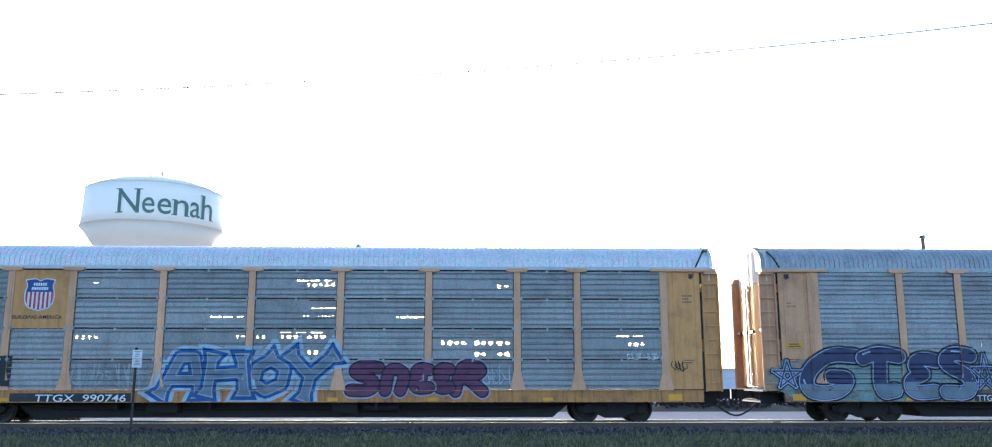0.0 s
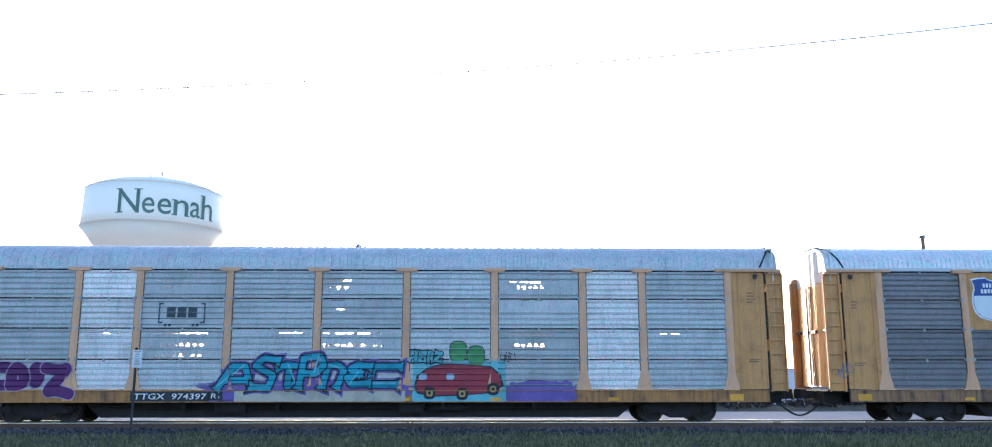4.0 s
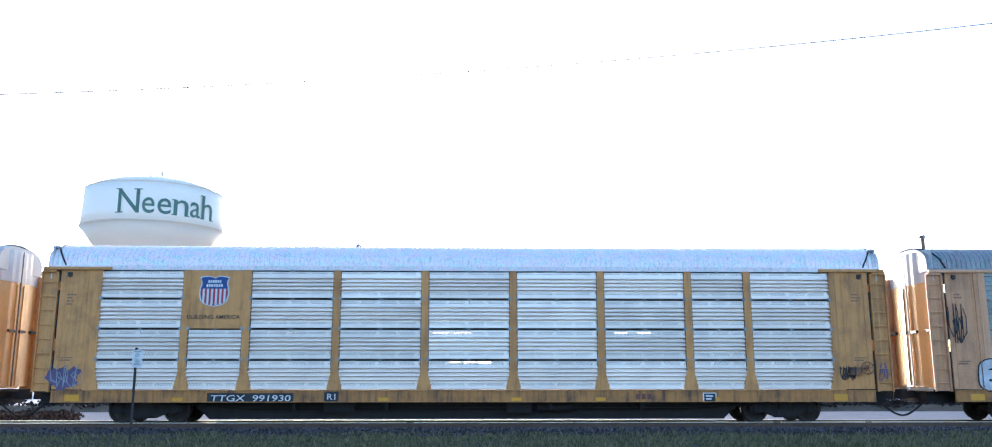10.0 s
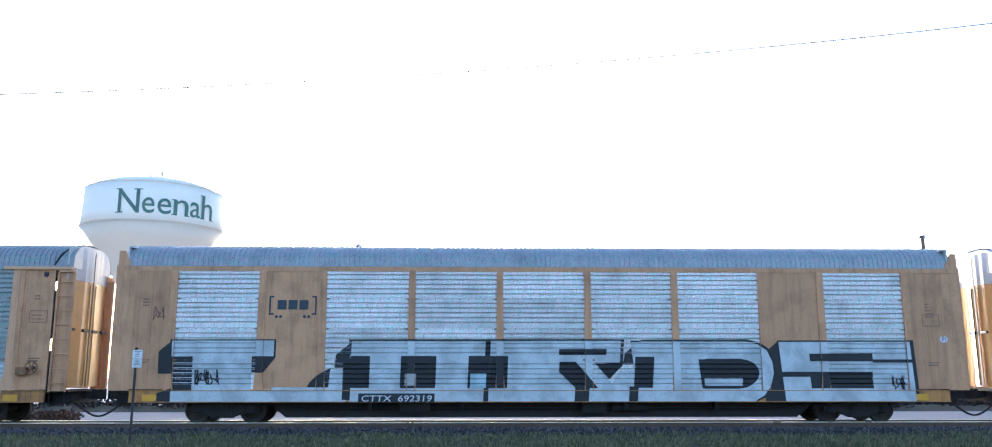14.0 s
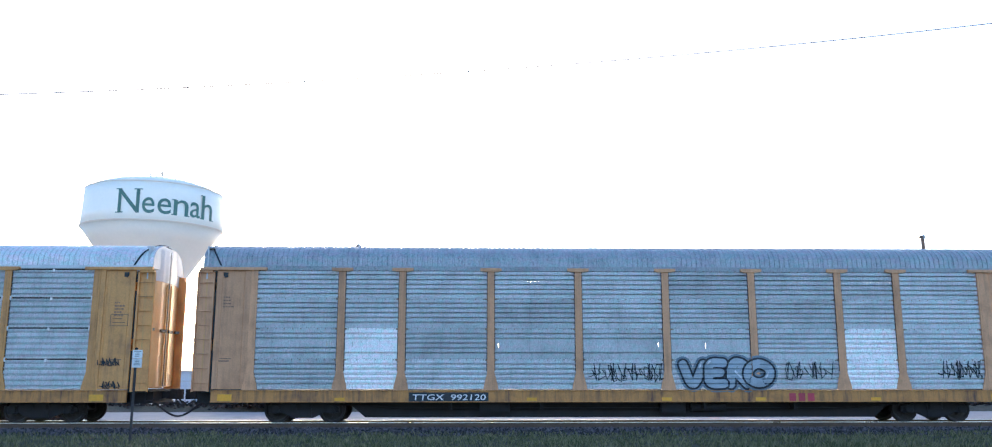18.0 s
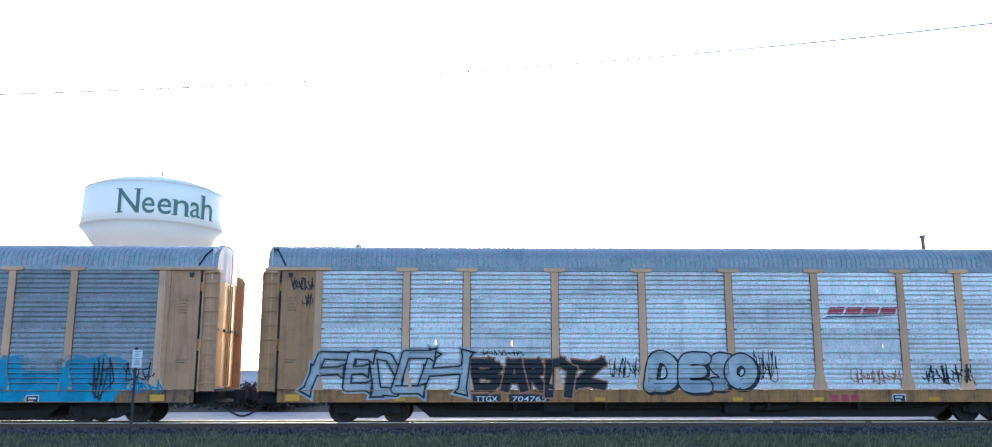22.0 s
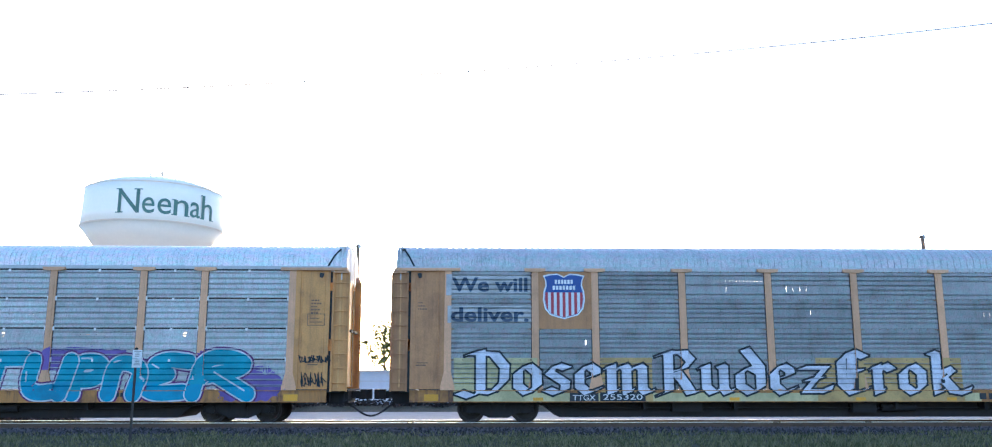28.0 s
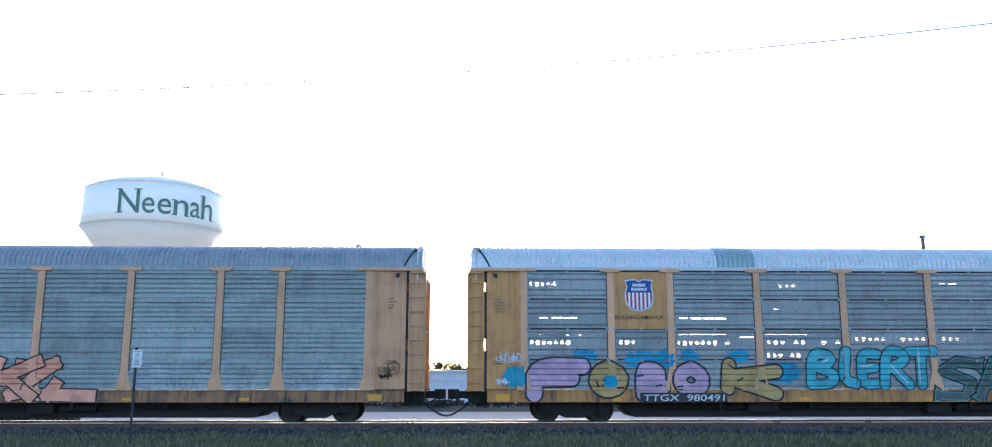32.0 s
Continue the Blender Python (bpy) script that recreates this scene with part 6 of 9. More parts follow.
for k in range(56000):
    x, y = rg.uniform(-19, 20), 20.8 + 4.5 * rg.random() ** 1.25
    hgt = rg.uniform(0.04, 0.125) * (1.0 + 1.2 * max(0.0, noise.noise((x * 0.6, y * 0.9, 0.0))))
    if rg.random() < 0.012:
        hgt *= 2.2
    if noise.noise((x * 0.8 + 40.0, y * 1.6, 3.0)) < -0.22 and rg.random() < 0.8:
        continue
    a, bend = rg.uniform(0, 3.14), rg.uniform(-0.6, 0.6)
    dx, dy = 0.009 * math.cos(a), 0.009 * math.sin(a)
    z = ground_z(y) - 0.02
    blades.add([(x - dx, y - dy, z), (x + dx, y + dy, z), (x + bend * hgt * 0.4 + dx * 0.6, y + dy * 0.6, z + hgt * 0.6), (x + bend * hgt, y, z + hgt)], [(0, 1, 2, 3)])
gb = bpy.data.meshes.new("grass")
gb.from_pydata(blades.v, [], blades.f)
gb.materials.append(GRASS)
tagged(part("grass", gb, GRASS), "dry green roadside grass", "grass", kind="stuff")
weeds = Shape()
for k in range(5000):
    x, y = rg.uniform(-24, 26), rg.gauss(25.3, 0.35)
    hgt = rg.uniform(0.05, 0.17)
    a, bend = rg.uniform(0, 3.14), rg.uniform(-0.5, 0.5)
    dx, dy = 0.016 * math.cos(a), 0.016 * math.sin(a)
    z = ground_z(y) - 0.03 if y < 25.8 else -0.30
    weeds.add([(x - dx, y - dy, z), (x + dx, y + dy, z), (x + bend * hgt + dx, y, z + hgt * 0.7), (x + bend * hgt * 1.3, y, z + hgt)], [(0, 1, 2, 3)])
wm = bpy.data.meshes.new("weeds")
wm.from_pydata(weeds.v, [], weeds.f)
wm.materials.append(WEEDS)
tagged(part("weeds", wm, WEEDS), "dark weeds at the edge of the ballast", "weeds", kind="stuff")
stones = Shape()
for k in range(15000):
    x, y = rg.uniform(-22, 24), 24.7 + 3.7 * rg.random() ** 0.85
    q = rg.uniform(0.03, 0.07)
    z = (-0.19 if y > 26.55 else max(ground_z(y), -0.40 + (y - 25.4) / 1.15 * 0.21)) + q * 0.2
    v = [(x + q * rg.uniform(0.7, 1.2), y, z), (x, y + q, z), (x - q * rg.uniform(0.7, 1.2), y, z), (x, y - q, z), (x + q * rg.uniform(-0.3, 0.3), y, z + q * rg.uniform(0.6, 1.0))]
    stones.add(v, [(0, 1, 4), (1, 2, 4), (2, 3, 4), (3, 0, 4)])
sm = bpy.data.meshes.new("ballast_stones")
sm.from_pydata(stones.v, [], stones.f)
STONE = leaf_mat("crushed_stone", (0.016, 0.014, 0.016), (0.16, 0.14, 0.145))
sm.materials.append(STONE)
tagged(part("ballast_stones", sm, STONE), "loose crushed grey ballast stones", "stones", kind="stuff")
tie_mesh = Shape().box(-0.115, 0.115, -1.3, 1.3, -0.34, -0.165, 0.01).mesh("tie", TIE)
for k in range(110):
    part("tie", tie_mesh, TIE, BED, "", (-28.0 + 0.52 * k, TRACK_Y, rg.uniform(-0.01, 0.004)))
# ---------------------------------------------------------------- the train, car by car
SP = {name: overspray(c) if name.startswith('haze') else spray(c) for name, c in PAINTS.items()}
SPECS = []
SPECS.append({"k": 0, "label": 'yellow-framed autorack car with grey-blue panels and blue and plum graffiti', "panel": 'mid', "roof": 'clean', "board": 1, "holes": [(-6.53, -6.16, 4.38, 's'), (-0.03, 1.19, 4.47, 's'), (0.28, 1.25, 4.34, 'o'), (0.41, 1.27, 3.88, 's'), (0.47, 1.28, 3.61, 's'), (0.21, 1.23, 3.34, 'd'), (-2.72, -1.44, 3.31, 's'), (-6.91, -6.12, 2.67, 'o'), (-1.89, -0.88, 2.7, 'o'), (-0.53, 0.93, 2.82, 's'), (-0.5, 0.99, 2.57, 'o'), (-0.48, 0.79, 2.2, 'o'), (4.58, 6.31, 2.5, 'o'), (4.58, 6.31, 2.76, 's'), (5.66, 6.31, 2.15, 'o'), (6.37, 6.81, 4.31, 'o'), (6.37, 6.86, 2.49, 'o'), (6.37, 6.86, 2.12, 'o'), (10.17, 11.15, 2.72, 's'), (10.55, 11.14, 2.47, 'o'), (3.17, 4.14, 3.31, 's')]})
SPECS.append({"k": 1, "paint": YELLOW_PALE, "label": 'weathered autorack car covered in dark indigo bubble graffiti', "panel": 'old', "roof": 'dull', "tight": True, "grooves": 6, "sill": SILL_GREY, "holes": [(-6.88, -6.35, 2.46, 'v'), (-6.03, -5.76, 2.41, 'v'), (-1.04, -0.29, 2.42, 'v'), (5.48, 5.87, 4.22, 'v'), (4.38, 4.6, 2.42, 'v'), (5.53, 5.8, 2.42, 'v')]})
SPECS.append({"k": 2, "label": 'yellow-framed autorack car with silver panels and purple and cyan graffiti', "panel": 'light', "roof": 'mid', "ribs": 0.26, "odd": {(1, t): 'pale' for t in range(4)} | {(7, t): 'pale' for t in range(4)}, "holes": [(-6.64, -5.99, 4.46, 's'), (-6.58, -6.03, 4.24, 'o'), (-6.65, -4.82, 2.79, 's'), (-6.58, -4.92, 2.43, 'o'), (-6.52, -4.97, 2.01, 'o'), (-8.2, -7.34, 2.78, 's'), (-1.23, -0.35, 4.48, 's'), (-1.12, -0.41, 4.26, 'o'), (-1.07, -0.47, 3.9, 's'), (-0.91, -0.47, 3.55, 's'), (-1.3, 0.71, 2.8, 's'), (-1.3, 0.76, 2.42, 'o'), (-0.06, 0.75, 1.99, 's'), (4.62, 5.73, 4.44, 's'), (4.89, 5.83, 4.28, 'o'), (4.98, 5.86, 3.89, 's'), (4.96, 5.96, 3.62, 's'), (4.37, 5.91, 2.75, 's'), (4.63, 5.84, 2.42, 'o'), (-2.6, -1.84, 2.82, 's'), (9.45, 10.22, 2.79, 's')]})
SPECS.append({"k": 3, "label": 'autorack car with dark grimy panels and navy graffiti', "panel": 'dark', "roof": 'clean', "board": 1, "sill": SILL_GREY, "odd": {(7, t): 'mid' for t in range(4)}, "holes": [(-6.08, -4.63, 4.32, 'o'), (-6.12, -4.72, 3.93, 's'), (-6.05, -4.98, 3.74, 'o'), (-6.09, -4.54, 3.52, 's'), (-6.67, -4.37, 3.34, 'd'), (-6.16, -5.31, 2.71, 's'), (-6.09, -5.46, 2.48, 'o'), (-6.07, -5.49, 2.13, 'o'), (0.19, 1.12, 4.44, 's'), (0.3, 1.17, 4.14, 'o'), (0.31, 1.18, 3.87, 's'), (0.15, 1.23, 3.35, 'd'), (-0.92, 0.8, 2.63, 'o'), (-0.64, 0.65, 2.23, 'o'), (4.44, 6.34, 2.64, 'o'), (5.57, 6.28, 2.21, 'o'), (9.9, 10.62, 2.66, 's'), (10.11, 10.55, 2.47, 'o'), (1.84, 2.17, 3.35, 'd'), (3.14, 3.85, 3.31, 's'), (9.16, 9.99, 3.29, 's'), (-7.69, -7.31, 2.51, 'o')]})
SPECS.append({"k": 4, "label": 'yellow-framed autorack car with blue bubble graffiti on grey panels', "panel": 'mid', "roof": 'clean', "board": 1, "sill": SILL_GREY, "holes": [(-6.88, -5.64, 4.32, 'o'), (-6.75, -5.78, 3.89, 's'), (-6.25, -5.61, 3.56, 's'), (-6.88, -4.85, 3.35, 'd'), (-6.27, -5.36, 2.75, 's'), (-6.2, -5.4, 2.54, 'o'), (-6.24, -5.6, 2.18, 'o'), (-0.92, 0.44, 4.45, 's'), (-0.87, 0.39, 4.25, 'o'), (-0.7, 0.33, 3.89, 's'), (-0.7, 0.33, 3.58, 's'), (-1.18, 0.67, 2.76, 's'), (-1.17, 0.67, 2.52, 'o'), (-0.63, 0.44, 2.12, 'o'), (5.23, 6.06, 4.46, 's'), (5.33, 6.1, 4.27, 'o'), (5.31, 6.19, 3.56, 's'), (4.36, 6.21, 2.76, 's'), (4.35, 6.21, 2.51, 'o'), (5.27, 6.19, 2.18, 'o'), (9.82, 10.54, 2.53, 'o'), (1.97, 3.88, 3.34, 's')]})
SPECS.append({"k": 5, "label": 'clean yellow autorack car with bright perforated galvanised panels', "panel": 'perf', "roof": 'pale', "flat_tops": True, "board": 1, "brake": 12.45, "posts": YELLOW, "holes": [(-6.19, -5.44, 2.81, 'd'), (-6.84, -5.78, 1.96, 'd'), (4.5, 6.08, 2.83, 'd'), (-1.31, 0.2, 2.82, 'd'), (-0.71, 0.74, 1.97, 's')]})
SPECS.append({"k": 6, "paint": YELLOW_PALE, "label": 'weathered autorack car with pink and deep blue graffiti', "panel": 'teal', "roof": 'dull', "board": 1, "tight": True, "grooves": 6, "brake": 12.35, "holes": [(-7.5, -7.35, 2.41, 'v'), (-6.33, -5.37, 2.38, 'v'), (-2.91, -2.75, 2.41, 'v'), (2.77, 2.93, 2.42, 'v'), (-0.87, -0.65, 2.42, 'v'), (3.41, 3.54, 4.32, 'd')]})
SPECS.append({"k": 7, "label": 'boxy tan autorack car with silver panels and huge white lettering', "panel": 'pale', "roof": 'dull', "tight": True, "grooves": 7, "plain": True, "doors": GABLE, "posts": YELLOW_PALE, "paint": YELLOW_PALE})
SPECS.append({"k": 8, "pale_latches": True, "label": 'clean yellow autorack car with light blue-grey panels', "panel": 'light', "roof": 'clean', "board": 1, "posts": YELLOW, "holes": [(-7.72, -6.87, 2.78, 'd'), (-6.02, -4.42, 2.78, 'd'), (-2.17, -1.63, 2.79, 'd'), (-0.93, 0.74, 2.76, 'd'), (-5.15, -4.46, 2.36, 'v'), (-1.09, -0.55, 2.41, 'v'), (-5.67, -4.48, 4.47, 'd'), (2.15, 3.78, 2.72, 'd'), (2.8, 3.72, 2.58, 'v'), (4.38, 4.87, 2.72, 'd'), (7.22, 8.8, 2.72, 'd')]})
SPECS.append({"k": 9, "paint": YELLOW_PALE, "label": 'tan-framed autorack car with ribbed silver panels and a silver throw-up', "panel": 'light', "roof": 'dull', "tight": True, "grooves": 7, "brake": 12.5, "posts": YELLOW_PALE, "odd": {(1, 1): 'bright', (1, 0): 'bright', (7, 0): 'bright', (7, 1): 'bright'}, "holes": [(-3.47, -2.38, 4.46, 'd'), (-4.06, -3.9, 2.41, 'v'), (-9.5, -9.18, 2.48, 'v'), (-8.65, -8.54, 2.46, 'v'), (1.05, 1.22, 2.44, 'v'), (1.65, 1.81, 2.42, 'v'), (2.57, 2.73, 2.42, 'v'), (7.74, 8.85, 4.46, 'd')]})
SPECS.append({"k": 10, "paint": YELLOW_PALE, "label": 'weathered autorack car with azure paint block and pale tags', "panel": 'old', "roof": 'dull', "tight": True, "grooves": 6, "sill": SILL_GREY, "holes": [(-8.75, -8.49, 4.47, 'd'), (-5.63, -4.88, 4.48, 'd'), (-6.34, -6.18, 2.32, 'v'), (-5.12, -4.37, 2.41, 'v'), (-2.23, -1.8, 2.36, 'v'), (2.11, 3.53, 4.48, 'd'), (4.42, 4.58, 2.44, 'v'), (-0.09, 0.07, 3.44, 'v')]})
SPECS.append({"k": 11, "paint": BROWN, "label": 'tan-framed autorack car with bright silver panels and black graffiti', "panel": 'pale', "roof": 'dull', "tight": True, "grooves": 7, "holes": [(-7.76, -7.23, 4.47, 'd'), (-5.69, -5.53, 2.48, 'v'), (-8.08, -7.97, 2.51, 'v'), (6.29, 6.4, 2.42, 'v'), (6.25, 6.36, 4.21, 'v')]})
SPECS.append({"k": 12, "label": 'red autorack car with dark brown panels and chalky posts', "panel": 'black', "roof": 'mid', "paint": RED, "doors": DOOR_RED, "posts": REDWHITE, "sill": SILL_GREY, "holes": [(-10.28, -9.42, 4.36, 'o'), (-10.21, -9.2, 3.33, 'o'), (-8.72, -7.22, 3.32, 's'), (-5.59, -5.27, 4.33, 'o'), (-6.34, -5.11, 2.8, 's'), (-6.28, -4.83, 2.41, 'o'), (-6.26, -4.82, 2.07, 'o'), (-7.93, -7.18, 2.48, 'o'), (-3.57, -1.62, 3.44, 'o'), (-3.66, -2.7, 2.79, 's'), (-0.53, 0.99, 2.76, 's'), (1.64, 3.16, 2.8, 's'), (1.69, 3.16, 2.53, 'o'), (2.74, 3.51, 3.44, 's'), (5.02, 6.11, 2.77, 's'), (9.23, 10.56, 3.38, 'o'), (0.77, 1.15, 2.42, 'o'), (6.55, 7.76, 2.8, 's'), (8.19, 8.74, 2.64, 'o'), (-5.83, -5.47, 4.4, 'o'), (-6.9, -4.75, 2.76, 's'), (-4.03, -2.92, 2.64, 'o'), (-4.02, -2.91, 2.92, 's'), (-1.48, 0.02, 3.38, 's'), (-0.98, 0.39, 2.64, 's'), (0.74, 1.17, 2.68, 'o'), (1.63, 2.97, 2.89, 's'), (6.42, 6.94, 3.4, 'o'), (4.91, 5.53, 2.64, 'o'), (6.04, 6.78, 2.69, 'o'), (-4.01, -2.13, 3.56, 's')]})
SPECS.append({"k": 13, "pale_latches": True, "label": 'autorack car with silver panels and big cobalt and teal graffiti', "panel": 'light', "roof": 'clean', "holes": [(-10.32, -9.51, 4.42, 's'), (-10.57, -9.34, 4.22, 'o'), (-10.47, -9.19, 3.44, 'o'), (-10.61, -9.74, 2.72, 's'), (-5.52, -4.98, 4.23, 'o'), (-6.33, -4.94, 2.75, 's'), (-6.32, -5.41, 2.52, 'o'), (-5.88, -5.4, 2.06, 'o'), (-3.34, -1.6, 3.46, 'o'), (-3.7, -3.27, 2.79, 's'), (-0.83, 0.95, 2.82, 's'), (0.19, 0.9, 2.42, 'o'), (1.61, 2.91, 2.76, 'o'), (5.09, 6.08, 2.74, 's'), (0.69, 0.97, 3.88, 'o'), (6.57, 7.23, 2.77, 'o'), (8.33, 8.78, 2.77, 'o'), (-7.5, -7.08, 2.75, 's'), (2.87, 3.97, 3.39, 'd'), (-2.14, -0.95, 2.76, 's')]})
SPECS.append({"k": 14, "paint": BROWN, "label": 'autorack car with grey-blue panels and tall pale blackletter graffiti', "panel": 'mid', "roof": 'mid', "tight": True, "grooves": 6, "board": 1, "brake": 12.35, "ribs": 0.22, "holes": [(-3.19, -1.56, 4.5, 'd'), (-0.91, -0.04, 4.25, 'v'), (-2.86, -2.7, 4.24, 'v'), (-7.48, -7.27, 2.51, 'v'), (-0.14, 0.03, 3.49, 'v'), (5.53, 6.52, 3.42, 'v'), (6.37, 6.54, 4.27, 'v')]})
SPECS.append({"k": 15, "paint": YELLOW_PALE, "label": 'weathered autorack car with greenish panels and salmon graffiti', "panel": 'teal', "roof": 'dull', "tight": True, "grooves": 6, "brake": 12.4, "sill": SILL_GREY, "holes": [(-8.38, -8.27, 2.46, 'v'), (-5.78, -5.62, 2.46, 'v'), (-0.05, 0.6, 2.44, 'v'), (3.42, 3.66, 2.44, 'v'), (6.74, 6.96, 2.5, 'v')]})
SPECS.append({"k": 16, "roof_patch": (-5.48, -4.19), "label": 'yellow-framed autorack car with pink, ochre and aqua graffiti', "panel": 'mid', "roof": 'clean', "board": 1, "holes": [(-3.74, -2.9, 4.35, 'o'), (-3.77, -3.43, 3.84, 's'), (-3.78, -3.45, 3.59, 's'), (-11.69, -9.52, 2.76, 's'), (-11.7, -10.07, 2.52, 'o'), (-8.77, -8.0, 2.53, 'o'), (-6.85, -5.26, 2.77, 's'), (-6.91, -5.16, 2.51, 'o'), (-4.88, -4.33, 2.69, 's'), (-4.05, -2.67, 2.77, 's'), (-4.01, -2.69, 2.53, 'o'), (-4.03, -2.88, 2.12, 'o'), (-2.24, -1.3, 2.64, 'o'), (-1.14, -0.08, 2.64, 'o'), (0.36, 1.25, 2.65, 'o'), (1.69, 2.58, 2.65, 'o'), (-11.36, -10.06, 3.3, 's'), (-6.83, -5.23, 3.29, 's'), (1.75, 2.43, 4.43, 's'), (-11.68, -10.7, 4.39, 'o')]})
CARS = [autorack(spec) for spec in SPECS]
for car_k, spec_k in zip(CARS, SPECS):
    stencils(car_k, spec_k, spec_k['k'])
# car by car: spray-paint pieces, hand tags, numbers and emblems
paint(CARS[0], SPECS[0], stacked([scribble(-7.0, -4.26, 1.04, 1.86, 1, 0.03, 9)]), SP['silver'], 3, 'graffiti_tag', 'faint silver hand-painted tag')
throwup(CARS[0], SPECS[0], [("a", -4.11, -2.64, 0.81, 2.19, 0.15), ("h", -2.76, -1.31, 0.86, 2.15, 0.05), ("o", -1.34, -0.13, 0.86, 2.11, 0.1), ("Y", -0.25, 1.30, 0.70, 2.20, 0.1)], 0.3, SP['steelblue'], SP['blue'], 'blue spray-painted graffiti letters with pale edges', edge=0.1, style='wild', rim=SP['paleblue'], key=SP['silver'], seed=3)
throwup(CARS[0], SPECS[0], [("s", 1.65, 2.84, 0.84, 1.96, 0), ("n", 2.76, 3.67, 0.86, 1.85, 0.1), ("e", 3.59, 4.42, 0.91, 1.88, 0), ("e", 4.33, 5.08, 0.91, 1.88, 0), ("r", 4.97, 6.15, 0.83, 1.96, 0.1)], 0.33, SP['plum'], SP['black'], 'plum-coloured spray-painted graffiti letters', edge=0.045, rim=SP['lilac'], seed=5)
paint(CARS[0], SPECS[0], stacked([scribble(10.48, 11.67, 1.97, 2.18, 2, 0.02, 8)]), SP['white'], 3, 'graffiti_tag', 'small white tag')
paint(CARS[0], SPECS[0], stacked([scribble(11.94, 12.47, 1.59, 1.94, 3, 0.022, 4)]), SP['black'], 3, 'graffiti_tag', 'small black tag')
paint(CARS[0], SPECS[0], stacked([scribble(5.94, 6.8, 1.14, 1.78, 4, 0.022, 5)]), SP['paleblue'], 3, 'graffiti_tag', 'pale blue tag')
paint(CARS[0], SPECS[0], rect(-8.68, -4.96, 0.61, 0.94), DECAL_BLACK, 2.06, 'paint_patch', 'dark grime-blackened sill section')
plate_text(CARS[0], SPECS[0], 'TTGX  990746', (-7.92, -5.12, 0.65, 0.87), WHITE, None, shear=0.12)
paint(CARS[0], SPECS[0], rect(-9.11, -8.72, 1.15, 2.09), SP['black'], 1.12, 'paint_patch', 'dark paint patch')
paint(CARS[1], SPECS[1], oval(-9.26, 1.36, 4.30, 0.73, 32, 0.06, 1), SP['haze'], 1.18, 'paint_patch', 'pale green spray haze')
paint(CARS[1], SPECS[1], oval(-0.45, 1.35, 3.80, 0.73, 32, 0.06, 2), SP['haze'], 1.24, 'paint_patch', 'pale green spray haze')
paint(CARS[1], SPECS[1], oval(8.14, 1.35, 4.42, 0.75, 32, 0.06, 3), SP['haze'], 1.3, 'paint_patch', 'pale green spray haze')
throwup(CARS[1], SPECS[1], [("g", -12.48, -10.53, 0.68, 2.40, 0.25), ("t", -10.61, -8.99, 0.68, 2.45, 0), ("e", -9.19, -7.80, 0.68, 2.27, 0.1), ("s", -8.04, -6.59, 0.68, 2.45, -0.1)], 0.48, SP['indigo'], SP['black'], 'dark indigo bubble graffiti letters with pale inner lines', edge=0.06, key=SP['lavender'], low=SP['greyblue'], shine=SP['paleblue'], seed=11)
throwup(CARS[1], SPECS[1], [("l", -4.28, -3.06, 0.68, 1.48, 0), ("B", -3.66, -1.58, 0.68, 2.26, 0), ("u", -1.67, -0.47, 0.68, 2.26, 0), ("o", -0.60, 0.82, 0.68, 2.29, 0), ("z", 0.76, 2.58, 0.68, 2.29, 0.1), ("l", 2.22, 3.29, 0.68, 1.43, 0)], 0.46, SP['indigo'], SP['black'], 'dark indigo bubble graffiti letters with pale inner lines', edge=0.06, key=SP['lavender'], low=SP['greyblue'], shine=SP['paleblue'], seed=12)
throwup(CARS[1], SPECS[1], [("B", 3.91, 5.80, 0.68, 2.31, -0.05), ("o", 5.63, 7.07, 0.68, 2.29, 0), ("z", 6.96, 8.43, 0.68, 2.36, 0), ("o", 8.26, 10.14, 0.68, 2.32, 0), ("e", 10.00, 11.64, 0.68, 2.34, 0)], 0.48, SP['indigo'], SP['black'], 'dark indigo bubble graffiti letters with pale inner lines', edge=0.06, key=SP['lavender'], low=SP['greyblue'], shine=SP['paleblue'], seed=13)
plate_text(CARS[1], SPECS[1], 'TTGX', (-6.77, -6.11, 0.44, 0.63), WHITE, DECAL_BLACK, shear=0)
logo_block(CARS[1], SPECS[1], (-5.64, -4.53, 0.44, 0.65), WHITE, 6, 'row of worn white stencil bar')
throwup(CARS[2], SPECS[2], [("c", -11.89, -10.80, 1.01, 1.90, 0), ("d", -10.97, -10.20, 1.01, 1.90, 0), ("o", -10.31, -9.78, 1.07, 1.92, 0), ("z", -9.93, -8.81, 0.75, 1.92, 0)], 0.34, SP['purple'], SP['lilac'], 'dark purple throw-up graffiti with lilac outlines', edge=0.03, key=SP['purple'], seed=21)
paint(CARS[2], SPECS[2], stacked([scribble(-12.87, -11.87, 1.59, 2.11, 6, 0.025, 6)]), SP['white'], 3, 'graffiti_tag', 'white hand tag')
paint(CARS[2], SPECS[2], oval(-1.82, 0.99, 3.40, 0.37, 32, 0.12, 4), SP['violet'], 1.36, 'paint_patch', 'violet spray cloud')
paint(CARS[2], SPECS[2], oval(5.65, 0.98, 1.23, 0.37, 32, 0.12, 5), SP['violet'], 1.42, 'paint_patch', 'violet spray cloud')
paint(CARS[2], SPECS[2], rect(-3.89, 1.42, 0.66, 1.04), SP['cream'], 2.48, 'paint_patch', 'cream painted band')
